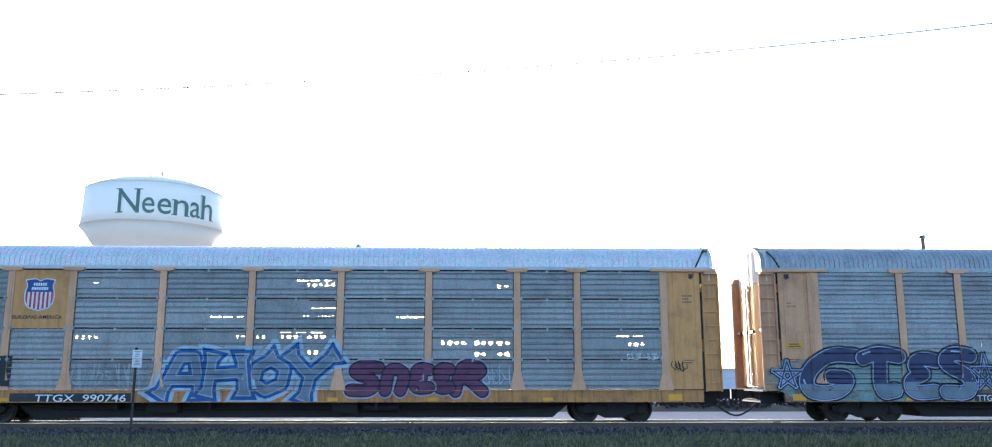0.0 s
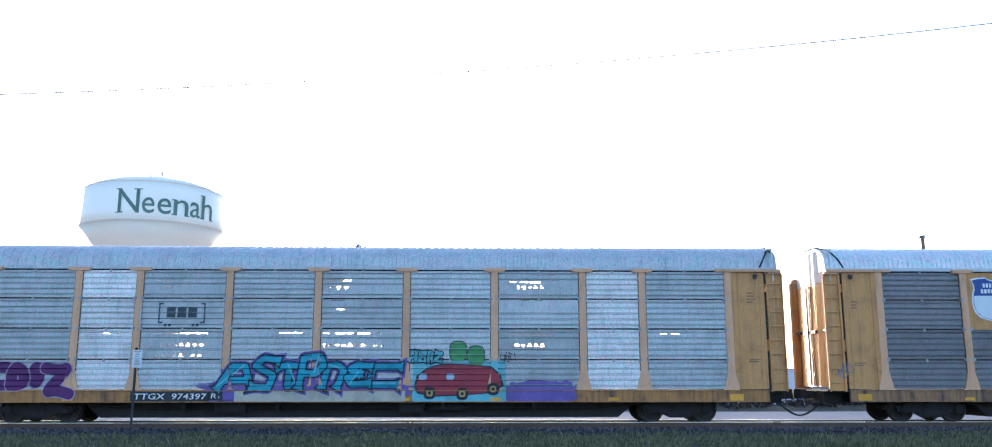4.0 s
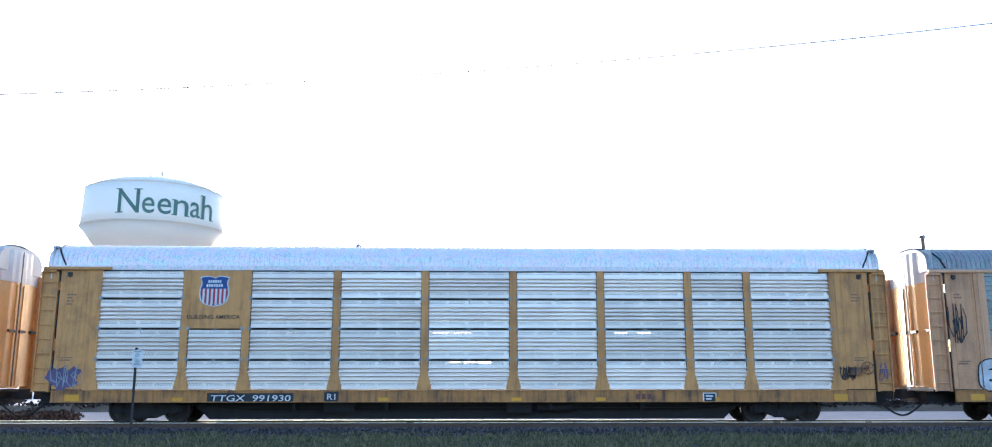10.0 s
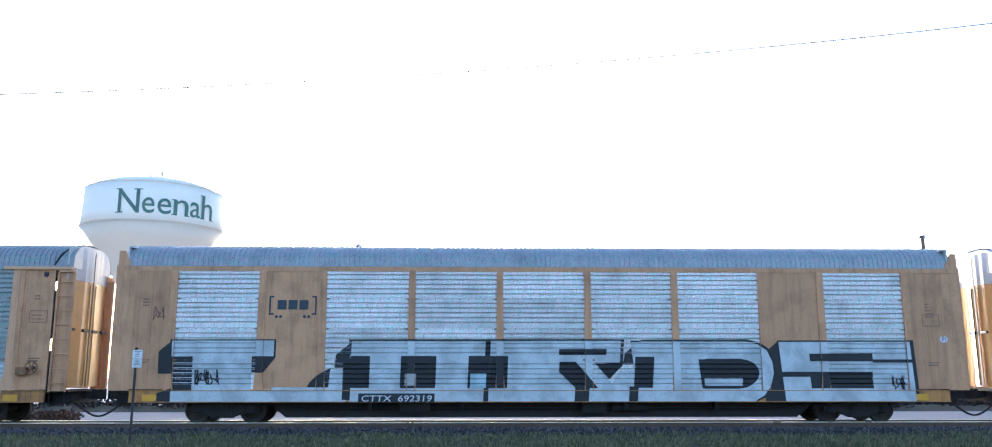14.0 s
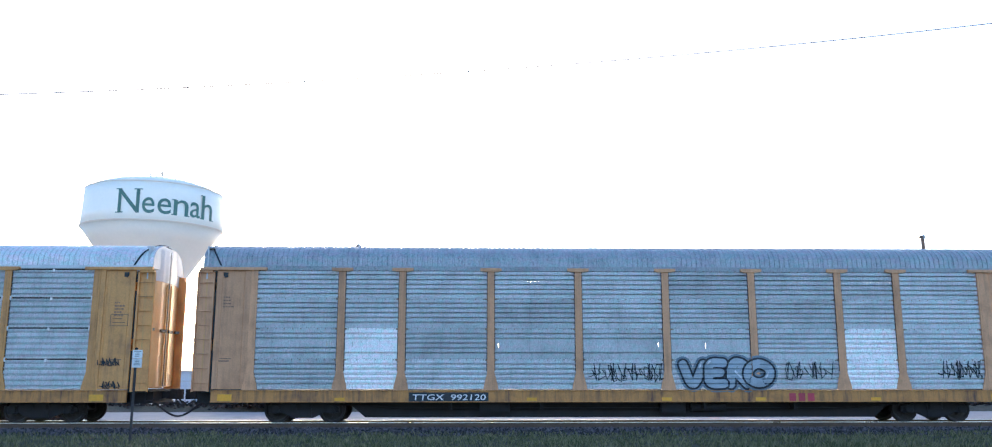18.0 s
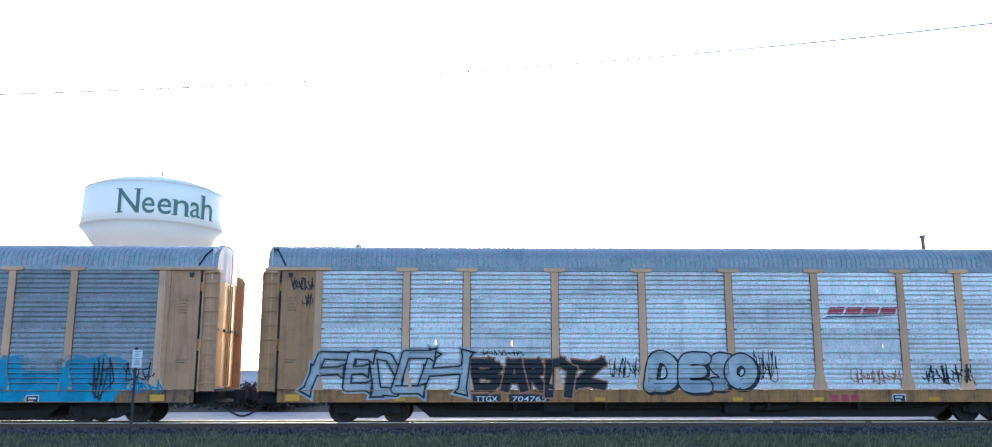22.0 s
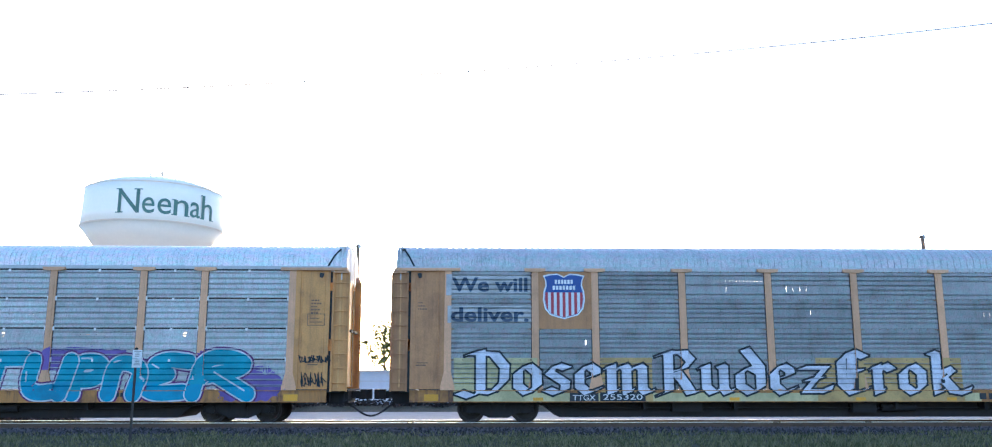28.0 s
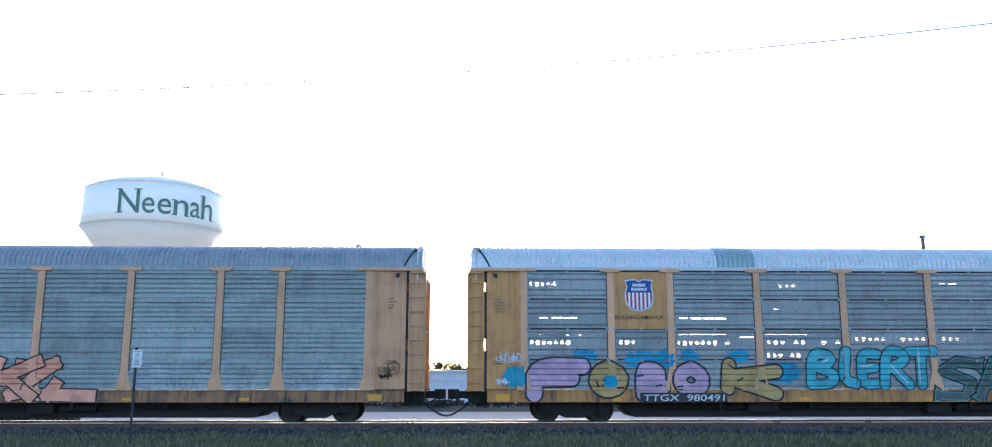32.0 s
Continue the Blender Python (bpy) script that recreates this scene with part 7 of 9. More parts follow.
throwup(CARS[2], SPECS[2], [("a", -4.44, -3.25, 1.01, 1.85, 0.2), ("s", -3.41, -2.55, 1.01, 2.12, 0.1), ("t", -2.65, -1.79, 1.06, 1.91, 0), ("p", -1.95, -1.09, 1.06, 2.17, 0.2), ("n", -1.20, -0.45, 1.06, 1.91, 0.2), ("e", -0.50, 0.36, 1.11, 1.91, 0.1), ("c", 0.25, 1.27, 1.11, 1.85, 0.2)], 0.19, SP['cyan'], SP['black'], 'cyan wildstyle graffiti letters', edge=0.045, style='wild', rim=SP['violet'], shine=SP['aqua'], layer=3, seed=22)
paint(CARS[2], SPECS[2], rect(1.64, 4.58, 0.66, 1.94), SP['aqua'], 1.54, 'paint_patch', 'pale aqua painted square')
picture_car(CARS[2], SPECS[2], (1.75, 4.44, 0.77, 1.99))
piece(CARS[2], SPECS[2], 'HERZ', (1.55, 2.57, 1.89, 2.26), SP['aqua'], SP['black'], 'small outlined graffiti letters', weight=0.017, edge=0.025, seed=23)
paint(CARS[2], SPECS[2], stacked([scribble(4.4, 4.88, 1.87, 2.23, 7, 0.02, 3)]), SP['black'], 3, 'graffiti_tag', 'black outlined tag')
paint(CARS[2], SPECS[2], rect(-6.97, -4.41, 3.02, 3.86), SP['panelwhite'], 1.6, 'paint_patch', 'pale painted emblem field')
bracket_logo(CARS[2], SPECS[2], (-6.42, -4.95, 3.11, 3.75), SP['logodark'])
plate_text(CARS[2], SPECS[2], 'TTGX  974397', (-7.0, -4.76, 0.75, 0.93), WHITE, DECAL_BLACK, shear=0.12)
plate_text(CARS[2], SPECS[2], 'R1', (-4.61, -4.35, 0.78, 0.93), WHITE, DECAL_BLACK, shear=0.12)
emblem(CARS[3], SPECS[3], -8.03, 3.92, 1.26, 1.34, False)
throwup(CARS[3], SPECS[3], [("r", -3.93, -3.38, 0.88, 1.80, 0), ("e", -3.44, -2.94, 0.86, 1.80, 0), ("u", -2.98, -2.49, 0.86, 1.78, 0), ("s", -2.56, -2.11, 0.86, 1.80, 0), ("e", -2.18, -1.63, 0.84, 1.78, 0)], 0.21, SP['silver'], SP['black'], 'silver throw-up graffiti letters with black outlines', edge=0.03, seed=31)
throwup(CARS[3], SPECS[3], [("b", 1.39, 2.25, 0.73, 1.75, 0), ("e", 2.18, 2.75, 0.80, 1.75, 0), ("p", 2.70, 3.34, 0.77, 1.75, 0), ("e", 3.28, 3.87, 0.80, 1.75, 0), ("s", 3.82, 4.47, 0.75, 1.75, 0), ("t", 4.36, 5.29, 0.75, 1.75, 0)], 0.22, SP['navy'], SP['skyglaze'], 'navy graffiti letters with pale outlines', edge=0.05, style='square', seed=32)
throwup(CARS[3], SPECS[3], [("c", 5.33, 6.41, 1.01, 1.93, 0.5), ("u", 6.25, 7.00, 0.75, 1.96, 0.3), ("e", 6.89, 7.87, 0.75, 1.93, 0.3)], 0.18, SP['navy'], SP['skyglaze'], 'navy wildstyle graffiti letters with pale outlines', edge=0.05, style='wild', key=SP['greyblue'], seed=33)
throwup(CARS[3], SPECS[3], [("N", 7.92, 8.84, 1.01, 1.75, 0), ("a", 8.79, 9.77, 1.01, 1.80, 0), ("l", 9.77, 10.15, 1.04, 1.75, 0), ("F", 10.09, 10.86, 1.04, 1.75, 0), ("E", 10.80, 11.62, 1.04, 1.72, 0)], 0.22, SP['slate'], SP['black'], 'faded navy graffiti letters', edge=0.04, style='square', seed=34)
paint(CARS[3], SPECS[3], stacked([scribble(11.92, 12.61, 1.65, 1.89, 8, 0.022, 6)]), SP['black'], 3, 'graffiti_tag', 'black hand tag')
paint(CARS[3], SPECS[3], stacked([scribble(11.94, 12.6, 1.16, 1.48, 9, 0.022, 6)]), SP['black'], 3, 'graffiti_tag', 'black hand tag')
plate_text(CARS[3], SPECS[3], 'TTGX', (-8.06, -7.49, 0.69, 0.89), WHITE, DECAL_BLACK, shear=0)
plate_text(CARS[3], SPECS[3], '962254', (-6.93, -5.67, 0.73, 0.92), WHITE, DECAL_BLACK, shear=0)
plate_text(CARS[3], SPECS[3], 'R1', (-4.81, -4.6, 0.73, 0.94), WHITE, DECAL_BLACK, shear=0)
logo_block(CARS[3], SPECS[3], (5.51, 6.13, 0.79, 0.98), LOGO_RED, 3, 'faded red stencil bar')
paint(CARS[3], SPECS[3], stacked([scribble(-13.41, -12.73, 1.36, 1.88, 10, 0.02, 3)]), SP['greyblue'], 3, 'graffiti_tag', 'faint chalky scuff')
paint(CARS[3], SPECS[3], stacked([scribble(-7.33, -6.67, 1.36, 1.88, 11, 0.02, 3)]), SP['greyblue'], 3, 'graffiti_tag', 'faint chalky scuff')
paint(CARS[3], SPECS[3], stacked([scribble(-4.68, -4.03, 1.36, 1.88, 12, 0.02, 3)]), SP['greyblue'], 3, 'graffiti_tag', 'faint chalky scuff')
throwup(CARS[4], SPECS[4], [("C", -11.86, -10.14, 0.68, 2.21, 0.55), ("i", -10.29, -9.51, 0.68, 2.11, 0.2), ("o", -9.74, -8.48, 0.68, 2.22, 0.05), ("n", -8.57, -7.01, 1.0, 2.22, -0.2)], 0.48, SP['blue2'], SP['black'], 'blue bubble graffiti letters with light edges', seed=41, edge=0.06, rim=SP['mint'], key=SP['aqua'], shine=SP['mint'])
throwup(CARS[4], SPECS[4], [("c", -4.21, -1.99, 0.68, 2.22, 0), ("i", -2.07, -0.82, 0.68, 2.29, 0), ("q", -0.79, 1.25, 0.68, 2.20, 0), ("N", 1.26, 3.89, 0.68, 2.20, 0), ("l", 3.08, 4.64, 0.68, 1.59, -0.6)], 0.55, SP['blue2'], SP['black'], 'large blue block graffiti letters with light edges', seed=42, style='square', edge=0.075, rim=SP['aqua'], shadow=(-0.11, -0.03), layer=3, key=SP['aqua'], shine=SP['mint'])
throwup(CARS[4], SPECS[4], [("C", 6.78, 8.60, 0.68, 2.12, 0.6), ("i", 8.22, 8.98, 0.68, 2.07, 0.2), ("o", 8.63, 9.91, 0.68, 2.18, 0), ("n", 9.83, 11.15, 0.79, 2.21, -0.15)], 0.46, SP['blue2'], SP['black'], 'blue bubble graffiti letters with light edges', seed=43, edge=0.06, rim=SP['mint'], key=SP['aqua'], shine=SP['mint'])
paint(CARS[4], SPECS[4], oval(5.45, 1.56, 0.29, 0.30, 32, 0.04, 6), SP['mint'], 1.66, 'paint_patch', 'pale spray dot')
paint(CARS[4], SPECS[4], oval(-6.25, 1.36, 0.25, 0.23, 32, 0.04, 7), SP['mint'], 1.0, 'paint_patch', 'pale spray dot')
paint(CARS[4], SPECS[4], oval(-5.22, 1.58, 0.17, 0.16, 32, 0.04, 8), SP['mint'], 1.06, 'paint_patch', 'pale spray dot')
paint(CARS[4], SPECS[4], oval(-4.82, 1.24, 0.12, 0.11, 32, 0.04, 9), SP['mint'], 1.12, 'paint_patch', 'pale spray dot')
paint(CARS[4], SPECS[4], oval(4.50, 1.83, 0.13, 0.13, 32, 0.04, 10), SP['mint'], 1.18, 'paint_patch', 'pale spray dot')
paint(CARS[4], SPECS[4], oval(5.95, 1.30, 0.15, 0.15, 32, 0.04, 11), SP['mint'], 1.24, 'paint_patch', 'pale spray dot')
paint(CARS[4], SPECS[4], oval(-6.70, 1.85, 0.10, 0.09, 32, 0.04, 12), SP['mint'], 1.3, 'paint_patch', 'pale spray dot')
paint(CARS[4], SPECS[4], oval(11.14, 1.73, 0.08, 0.09, 32, 0.04, 13), SP['mint'], 1.36, 'paint_patch', 'pale spray dot')
paint(CARS[4], SPECS[4], oval(11.63, 1.70, 0.10, 0.09, 32, 0.04, 14), SP['mint'], 1.42, 'paint_patch', 'pale spray dot')
paint(CARS[4], SPECS[4], oval(-12.44, 1.85, 0.12, 0.10, 32, 0.04, 15), SP['mint'], 1.48, 'paint_patch', 'pale spray dot')
paint(CARS[4], SPECS[4], oval(-12.63, 1.65, 0.11, 0.10, 32, 0.04, 16), SP['mint'], 1.54, 'paint_patch', 'pale spray dot')
paint(CARS[4], SPECS[4], oval(-12.72, 1.44, 0.11, 0.09, 32, 0.04, 17), SP['mint'], 1.6, 'paint_patch', 'pale spray dot')
paint(CARS[4], SPECS[4], oval(-5.64, 1.89, 0.09, 0.08, 32, 0.04, 18), SP['mint'], 1.66, 'paint_patch', 'pale spray dot')
paint(CARS[4], SPECS[4], oval(4.67, 1.41, 0.09, 0.09, 32, 0.04, 19), SP['mint'], 1.0, 'paint_patch', 'pale spray dot')
plate_text(CARS[4], SPECS[4], '18', (5.31, 5.6, 1.41, 1.76), SP['black'])
paint(CARS[4], SPECS[4], rect(-8.2, -4.9, 0.66, 0.98), DECAL_BLACK, 2.06, 'paint_patch', 'dark grime-blackened sill section')
plate_text(CARS[4], SPECS[4], 'TTGX', (-7.97, -7.26, 0.73, 0.9), WHITE, None, shear=0)
plate_text(CARS[4], SPECS[4], '980388', (-6.71, -5.23, 0.71, 0.92), WHITE, None, shear=0.12)
logo_block(CARS[4], SPECS[4], (4.8, 6.36, 0.76, 1.0), DECAL_BLACK, 3, 'black stencil bar')
paint(CARS[5], SPECS[5], oval(-12.62, 1.41, 0.51, 0.34, 32, 0.2, 20), SP['mauve'], 1.06, 'paint_patch', 'mauve overspray blot')
paint(CARS[5], SPECS[5], stacked([scribble(-13.03, -12.02, 1.05, 1.83, 13, 0.02, 4)]), SP['silver'], 3, 'graffiti_tag', 'pale scribble')
plate_text(CARS[5], SPECS[5], 'TTGX  991930', (-8.04, -5.56, 0.69, 0.88), WHITE, DECAL_BLACK, shear=0.12)
plate_text(CARS[5], SPECS[5], 'R1', (-4.42, -4.16, 0.74, 0.92), WHITE, DECAL_BLACK, shear=0)
paint(CARS[5], SPECS[5], stacked([scribble(11.83, 12.43, 1.33, 1.76, 14, 0.03, 6)]), SP['black'], 3, 'graffiti_tag', 'black hand tag')
paint(CARS[5], SPECS[5], stacked([scribble(13.1, 13.44, 1.3, 1.89, 15, 0.025, 3)]), SP['mauve'], 3, 'graffiti_tag', 'mauve tag')
logo_block(CARS[5], SPECS[5], (5.24, 5.79, 0.74, 0.91), SP['rustred'], 3, 'dark stencil bar')
emblem(CARS[5], SPECS[5], -8.11, 4.12, 0.86, 0.92)
plate_text(CARS[5], SPECS[5], 'BUILDING AMERICA', (-8.9, -7.26, 3.24, 3.37), DECAL_BLACK)
paint(CARS[6], SPECS[6], stacked([scribble(-12.96, -12.39, 2.4, 3.77, 16, 0.03, 4)]), SP['black'], 3, 'graffiti_tag', 'tall black hand tag')
paint(CARS[6], SPECS[6], [[(-8.57, 4.4), (-8.67, 3.56), (-7.5, 3.45), (-7.36, 4.34)]], SP['skyglaze'], 1, 'torn_poster', 'torn pale blue sticker on the board')
paint(CARS[6], SPECS[6], stacked([scribble(-8.68, -7.56, 3.53, 4.01, 17, 0.02, 5)]), SP['seagreen'], 3, 'graffiti_tag', 'green brush strokes')
paint(CARS[6], SPECS[6], rect(-7.26, -4.9, 0.96, 1.72), SP['primer'], 1.12, 'paint_patch', 'pale grey painted-over patch')
paint(CARS[6], SPECS[6], rect(-1.28, 0.32, 0.96, 1.72), SP['primer'], 1.18, 'paint_patch', 'pale grey painted-over patch')
paint(CARS[6], SPECS[6], rect(9.15, 11.63, 0.95, 1.89), SP['primer'], 1.24, 'paint_patch', 'pale grey painted-over patch')
paint(CARS[6], SPECS[6], rect(-9.9, -8.47, 0.61, 0.94), SP['rustred'], 1.3, 'paint_patch', 'rust-red primed sill patch')
throwup(CARS[6], SPECS[6], [("E", -12.15, -11.23, 0.99, 2.00, 0), ("T", -11.39, -10.66, 1.02, 2.03, 0), ("H", -10.76, -10.03, 1.02, 2.06, 0), ("E", -10.14, -9.56, 1.02, 2.06, 0), ("L", -9.68, -8.72, 0.94, 2.03, 0)], 0.28, SP['white'], SP['black'], 'white bubble graffiti letters with black outlines', edge=0.04, seed=61)
throwup(CARS[6], SPECS[6], [("C", -5.05, -4.02, 0.68, 2.06, 0), ("r", -4.18, -3.17, 0.68, 2.01, 0), ("v", -3.39, -2.27, 0.68, 2.17, 0), ("s", -2.48, -1.29, 0.68, 2.06, 0)], 0.4, SP['icewhite'], SP['blue3'], 'white and blue bubble graffiti letters', edge=0.06, key=SP['paleblue'], shine=SP['blue3'], seed=62)
paint(CARS[6], SPECS[6], stacked([scribble(-3.44, -3.02, 1.51, 1.88, 18, 0.05, 3)]), SP['straw'], 3, 'graffiti_tag', 'yellow face-like blot')
paint(CARS[6], SPECS[6], oval(4.73, 1.04, 4.50, 0.95, 32, 0.05, 21), SP['pink'], 1.36, 'paint_patch', 'bright pink spray cloud')
paint(CARS[6], SPECS[6], oval(4.71, 2.06, 0.64, 0.33, 32, 0.08, 22), SP['redorange'], 2.42, 'paint_patch', 'red spray cloud')
paint(CARS[6], SPECS[6], oval(2.27, 1.96, 0.43, 0.23, 32, 0.08, 23), SP['redorange'], 2.48, 'paint_patch', 'red spray cloud')
paint(CARS[6], SPECS[6], oval(3.32, 1.94, 0.56, 0.32, 32, 0.08, 24), SP['pink'], 2.54, 'paint_patch', 'bright pink spray cloud')
paint(CARS[6], SPECS[6], oval(6.33, 1.90, 0.58, 0.33, 32, 0.08, 25), SP['pink'], 2.6, 'paint_patch', 'bright pink spray cloud')
throwup(CARS[6], SPECS[6], [("m", 1.31, 3.08, 0.68, 1.96, 0.3), ("a", 2.97, 4.15, 0.68, 1.64, 0.2), ("d", 4.10, 5.18, 0.68, 1.96, 0.1), ("I", 5.13, 5.88, 0.68, 1.93, 0), ("e", 5.77, 6.80, 0.68, 1.93, 0), ("m", 6.48, 8.03, 0.68, 1.96, -0.3)], 0.26, SP['deepblue'], SP['lime'], 'deep blue wildstyle graffiti letters with lime outlines', edge=0.055, style='wild', low=SP['navy'], layer=3, seed=63)
paint(CARS[6], SPECS[6], stacked([scribble(8.31, 8.71, 1.4, 1.59, 19, 0.025, 4)]), SP['white'], 3, 'graffiti_tag', 'white hand tag')
paint(CARS[6], SPECS[6], stacked([scribble(8.33, 8.66, 1.1, 1.33, 20, 0.025, 3)]), SP['white'], 3, 'graffiti_tag', 'white hand tag')
plate_text(CARS[6], SPECS[6], 'TTGX  987716', (-7.11, -5.0, 0.63, 0.8), WHITE, DECAL_BLACK, shear=0.12)
paint(CARS[6], SPECS[6], oval(-0.22, 1.31, 1.30, 0.47, 32, 0.12, 26), SP['primer'], 1.66, 'paint_patch', 'pale grey painted-over patch')
paint(CARS[6], SPECS[6], oval(-6.10, 1.44, 1.08, 0.47, 32, 0.12, 27), SP['primer'], 1.0, 'paint_patch', 'pale grey painted-over patch')
paint(CARS[6], SPECS[6], oval(10.50, 1.41, 1.27, 0.49, 32, 0.12, 28), SP['hazewhite'], 1.06, 'paint_patch', 'chalky white scuffing')
paint(CARS[7], SPECS[7], [[(-11.75, 2.03), (-8.48, 2.03), (-8.48, 2.61), (-11.77, 2.60)]], SP['black'], 1.06, 'graffiti_block', 'black shadow block of huge graffiti lettering')
paint(CARS[7], SPECS[7], [[(-11.66, 1.04), (-11.02, 1.04), (-11.04, 2.12), (-11.68, 2.12)]], SP['black'], 1.12, 'graffiti_block', 'black shadow block of huge graffiti lettering')
paint(CARS[7], SPECS[7], [[(-12.11, 1.54), (-11.56, 1.54), (-11.58, 2.52), (-11.71, 2.56), (-12.13, 2.22)]], SP['black'], 1.18, 'graffiti_block', 'black shadow block of huge graffiti lettering')
paint(CARS[7], SPECS[7], [[(-9.24, 1.57), (-8.85, 1.57), (-8.50, 2.01), (-8.50, 2.12), (-9.24, 2.12)]], SP['black'], 1.24, 'graffiti_block', 'black shadow block of huge graffiti lettering')
paint(CARS[7], SPECS[7], [[(-12.18, 0.67), (-11.65, 0.67), (-11.66, 1.09), (-12.10, 0.94)]], SP['black'], 1.30, 'graffiti_block', 'black shadow block of huge graffiti lettering')
paint(CARS[7], SPECS[7], [[(-11.70, 2.07), (-8.54, 2.08), (-8.54, 2.57), (-11.71, 2.56)]], SP['chalk'], 3.36, 'graffiti_block', 'white block of huge graffiti lettering')
paint(CARS[7], SPECS[7], [[(-11.04, 0.98), (-9.21, 0.98), (-9.22, 2.12), (-11.06, 2.12)]], SP['chalk'], 3.42, 'graffiti_block', 'white block of huge graffiti lettering')
paint(CARS[7], SPECS[7], [[(-11.67, 0.67), (-8.15, 0.67), (-8.15, 1.02), (-11.68, 1.02)]], SP['chalk'], 3.48, 'graffiti_block', 'white block of huge graffiti lettering')
paint(CARS[7], SPECS[7], [[(-8.56, 0.67), (-6.22, 0.67), (-6.21, 1.11), (-8.56, 1.12)]], SP['chalk'], 3.54, 'graffiti_block', 'white block of huge graffiti lettering')
paint(CARS[7], SPECS[7], [[(-6.80, 1.06), (-6.34, 1.06), (-6.33, 1.66), (-6.76, 1.63)]], SP['chalk'], 4.40, 'graffiti_block', 'white block of huge graffiti lettering')
paint(CARS[7], SPECS[7], [[(-7.47, 1.12), (-6.80, 1.11), (-6.74, 1.72), (-7.17, 1.48), (-7.39, 1.27)]], SP['black'], 2.66, 'graffiti_block', 'black shadow block of huge graffiti lettering')
paint(CARS[7], SPECS[7], [[(-6.36, 0.73), (-6.11, 0.73), (-6.09, 2.01), (-6.35, 2.01)]], SP['black'], 5.00, 'graffiti_block', 'black shadow block of huge graffiti lettering')
paint(CARS[7], SPECS[7], [[(-6.63, 1.72), (-6.09, 1.72), (-6.08, 2.55), (-6.59, 2.12)]], SP['black'], 2.06, 'graffiti_block', 'black shadow block of huge graffiti lettering')
paint(CARS[7], SPECS[7], [[(-6.19, 2.03), (-1.73, 2.04), (-1.70, 2.62), (-6.19, 2.61)]], SP['black'], 1.12, 'graffiti_block', 'black shadow block of huge graffiti lettering')
paint(CARS[7], SPECS[7], [[(-6.11, 2.08), (-1.88, 2.08), (-1.86, 2.55), (-6.10, 2.55)]], SP['chalk'], 4.18, 'graffiti_block', 'white block of huge graffiti lettering')
paint(CARS[7], SPECS[7], [[(-6.13, 0.67), (-1.90, 0.67), (-1.88, 1.08), (-6.12, 1.08)]], SP['chalk'], 4.24, 'graffiti_block', 'white block of huge graffiti lettering')
paint(CARS[7], SPECS[7], [[(-6.16, 1.04), (-1.88, 1.04), (-1.83, 2.12), (-6.14, 2.12)]], SP['chalk'], 4.30, 'graffiti_block', 'white block of huge graffiti lettering')
paint(CARS[7], SPECS[7], [[(-6.14, 1.10), (-5.53, 1.10), (-5.51, 2.09), (-6.13, 2.09)]], SP['black'], 6.36, 'graffiti_block', 'black shadow block of huge graffiti lettering')
paint(CARS[7], SPECS[7], [[(-4.56, 1.09), (-3.45, 1.09), (-3.42, 2.09), (-4.54, 2.09)]], SP['black'], 6.42, 'graffiti_block', 'black shadow block of huge graffiti lettering')
paint(CARS[7], SPECS[7], [[(-2.44, 1.09), (-1.83, 1.09), (-1.79, 2.09), (-2.40, 2.09)]], SP['black'], 6.48, 'graffiti_block', 'black shadow block of huge graffiti lettering')
paint(CARS[7], SPECS[7], [[(-4.42, 1.17), (-4.06, 1.17), (-4.05, 1.54), (-4.41, 1.54)]], SP['bone'], 7.54, 'graffiti_block', '')
paint(CARS[7], SPECS[7], [[(-2.36, 1.09), (-1.86, 1.09), (-1.84, 1.54), (-2.35, 1.54)]], SP['skyglaze'], 7.60, 'graffiti_block', '')
paint(CARS[7], SPECS[7], [[(-1.94, 0.67), (-1.79, 0.67), (-1.70, 2.59), (-1.86, 2.59)]], SP['black'], 6.66, 'graffiti_block', 'black shadow block of huge graffiti lettering')
paint(CARS[7], SPECS[7], [[(-1.80, 1.80), (2.50, 1.80), (2.56, 2.62), (-1.77, 2.62)]], SP['black'], 1.00, 'graffiti_block', 'black shadow block of huge graffiti lettering')
paint(CARS[7], SPECS[7], [[(-1.73, 1.89), (2.40, 1.89), (2.45, 2.57), (-1.70, 2.56)]], SP['chalk'], 4.06, 'graffiti_block', 'white block of huge graffiti lettering')
paint(CARS[7], SPECS[7], [[(-1.79, 0.67), (1.00, 0.67), (1.08, 1.93), (-1.73, 1.93)]], SP['chalk'], 4.12, 'graffiti_block', 'white block of huge graffiti lettering')
paint(CARS[7], SPECS[7], [[(1.33, 0.67), (2.72, 0.67), (2.76, 1.11), (1.36, 1.11)]], SP['chalk'], 4.18, 'graffiti_block', 'white block of huge graffiti lettering')
paint(CARS[7], SPECS[7], [[(0.92, 1.06), (2.28, 1.06), (1.54, 1.93), (0.98, 1.93)]], SP['chalk'], 4.24, 'graffiti_block', 'white block of huge graffiti lettering')
paint(CARS[7], SPECS[7], [[(-1.77, 1.09), (-1.19, 1.09), (-1.15, 2.09), (-1.72, 2.09)]], SP['black'], 6.30, 'graffiti_block', 'black shadow block of huge graffiti lettering')
paint(CARS[7], SPECS[7], [[(0.46, 2.12), (1.97, 2.13), (1.99, 2.31), (0.47, 2.31)]], SP['black'], 6.36, 'graffiti_block', 'black shadow block of huge graffiti lettering')
paint(CARS[7], SPECS[7], [[(0.46, 1.59), (0.98, 1.09), (1.69, 1.09), (1.00, 1.91), (0.48, 1.91)]], SP['black'], 6.42, 'graffiti_block', 'black shadow block of huge graffiti lettering')
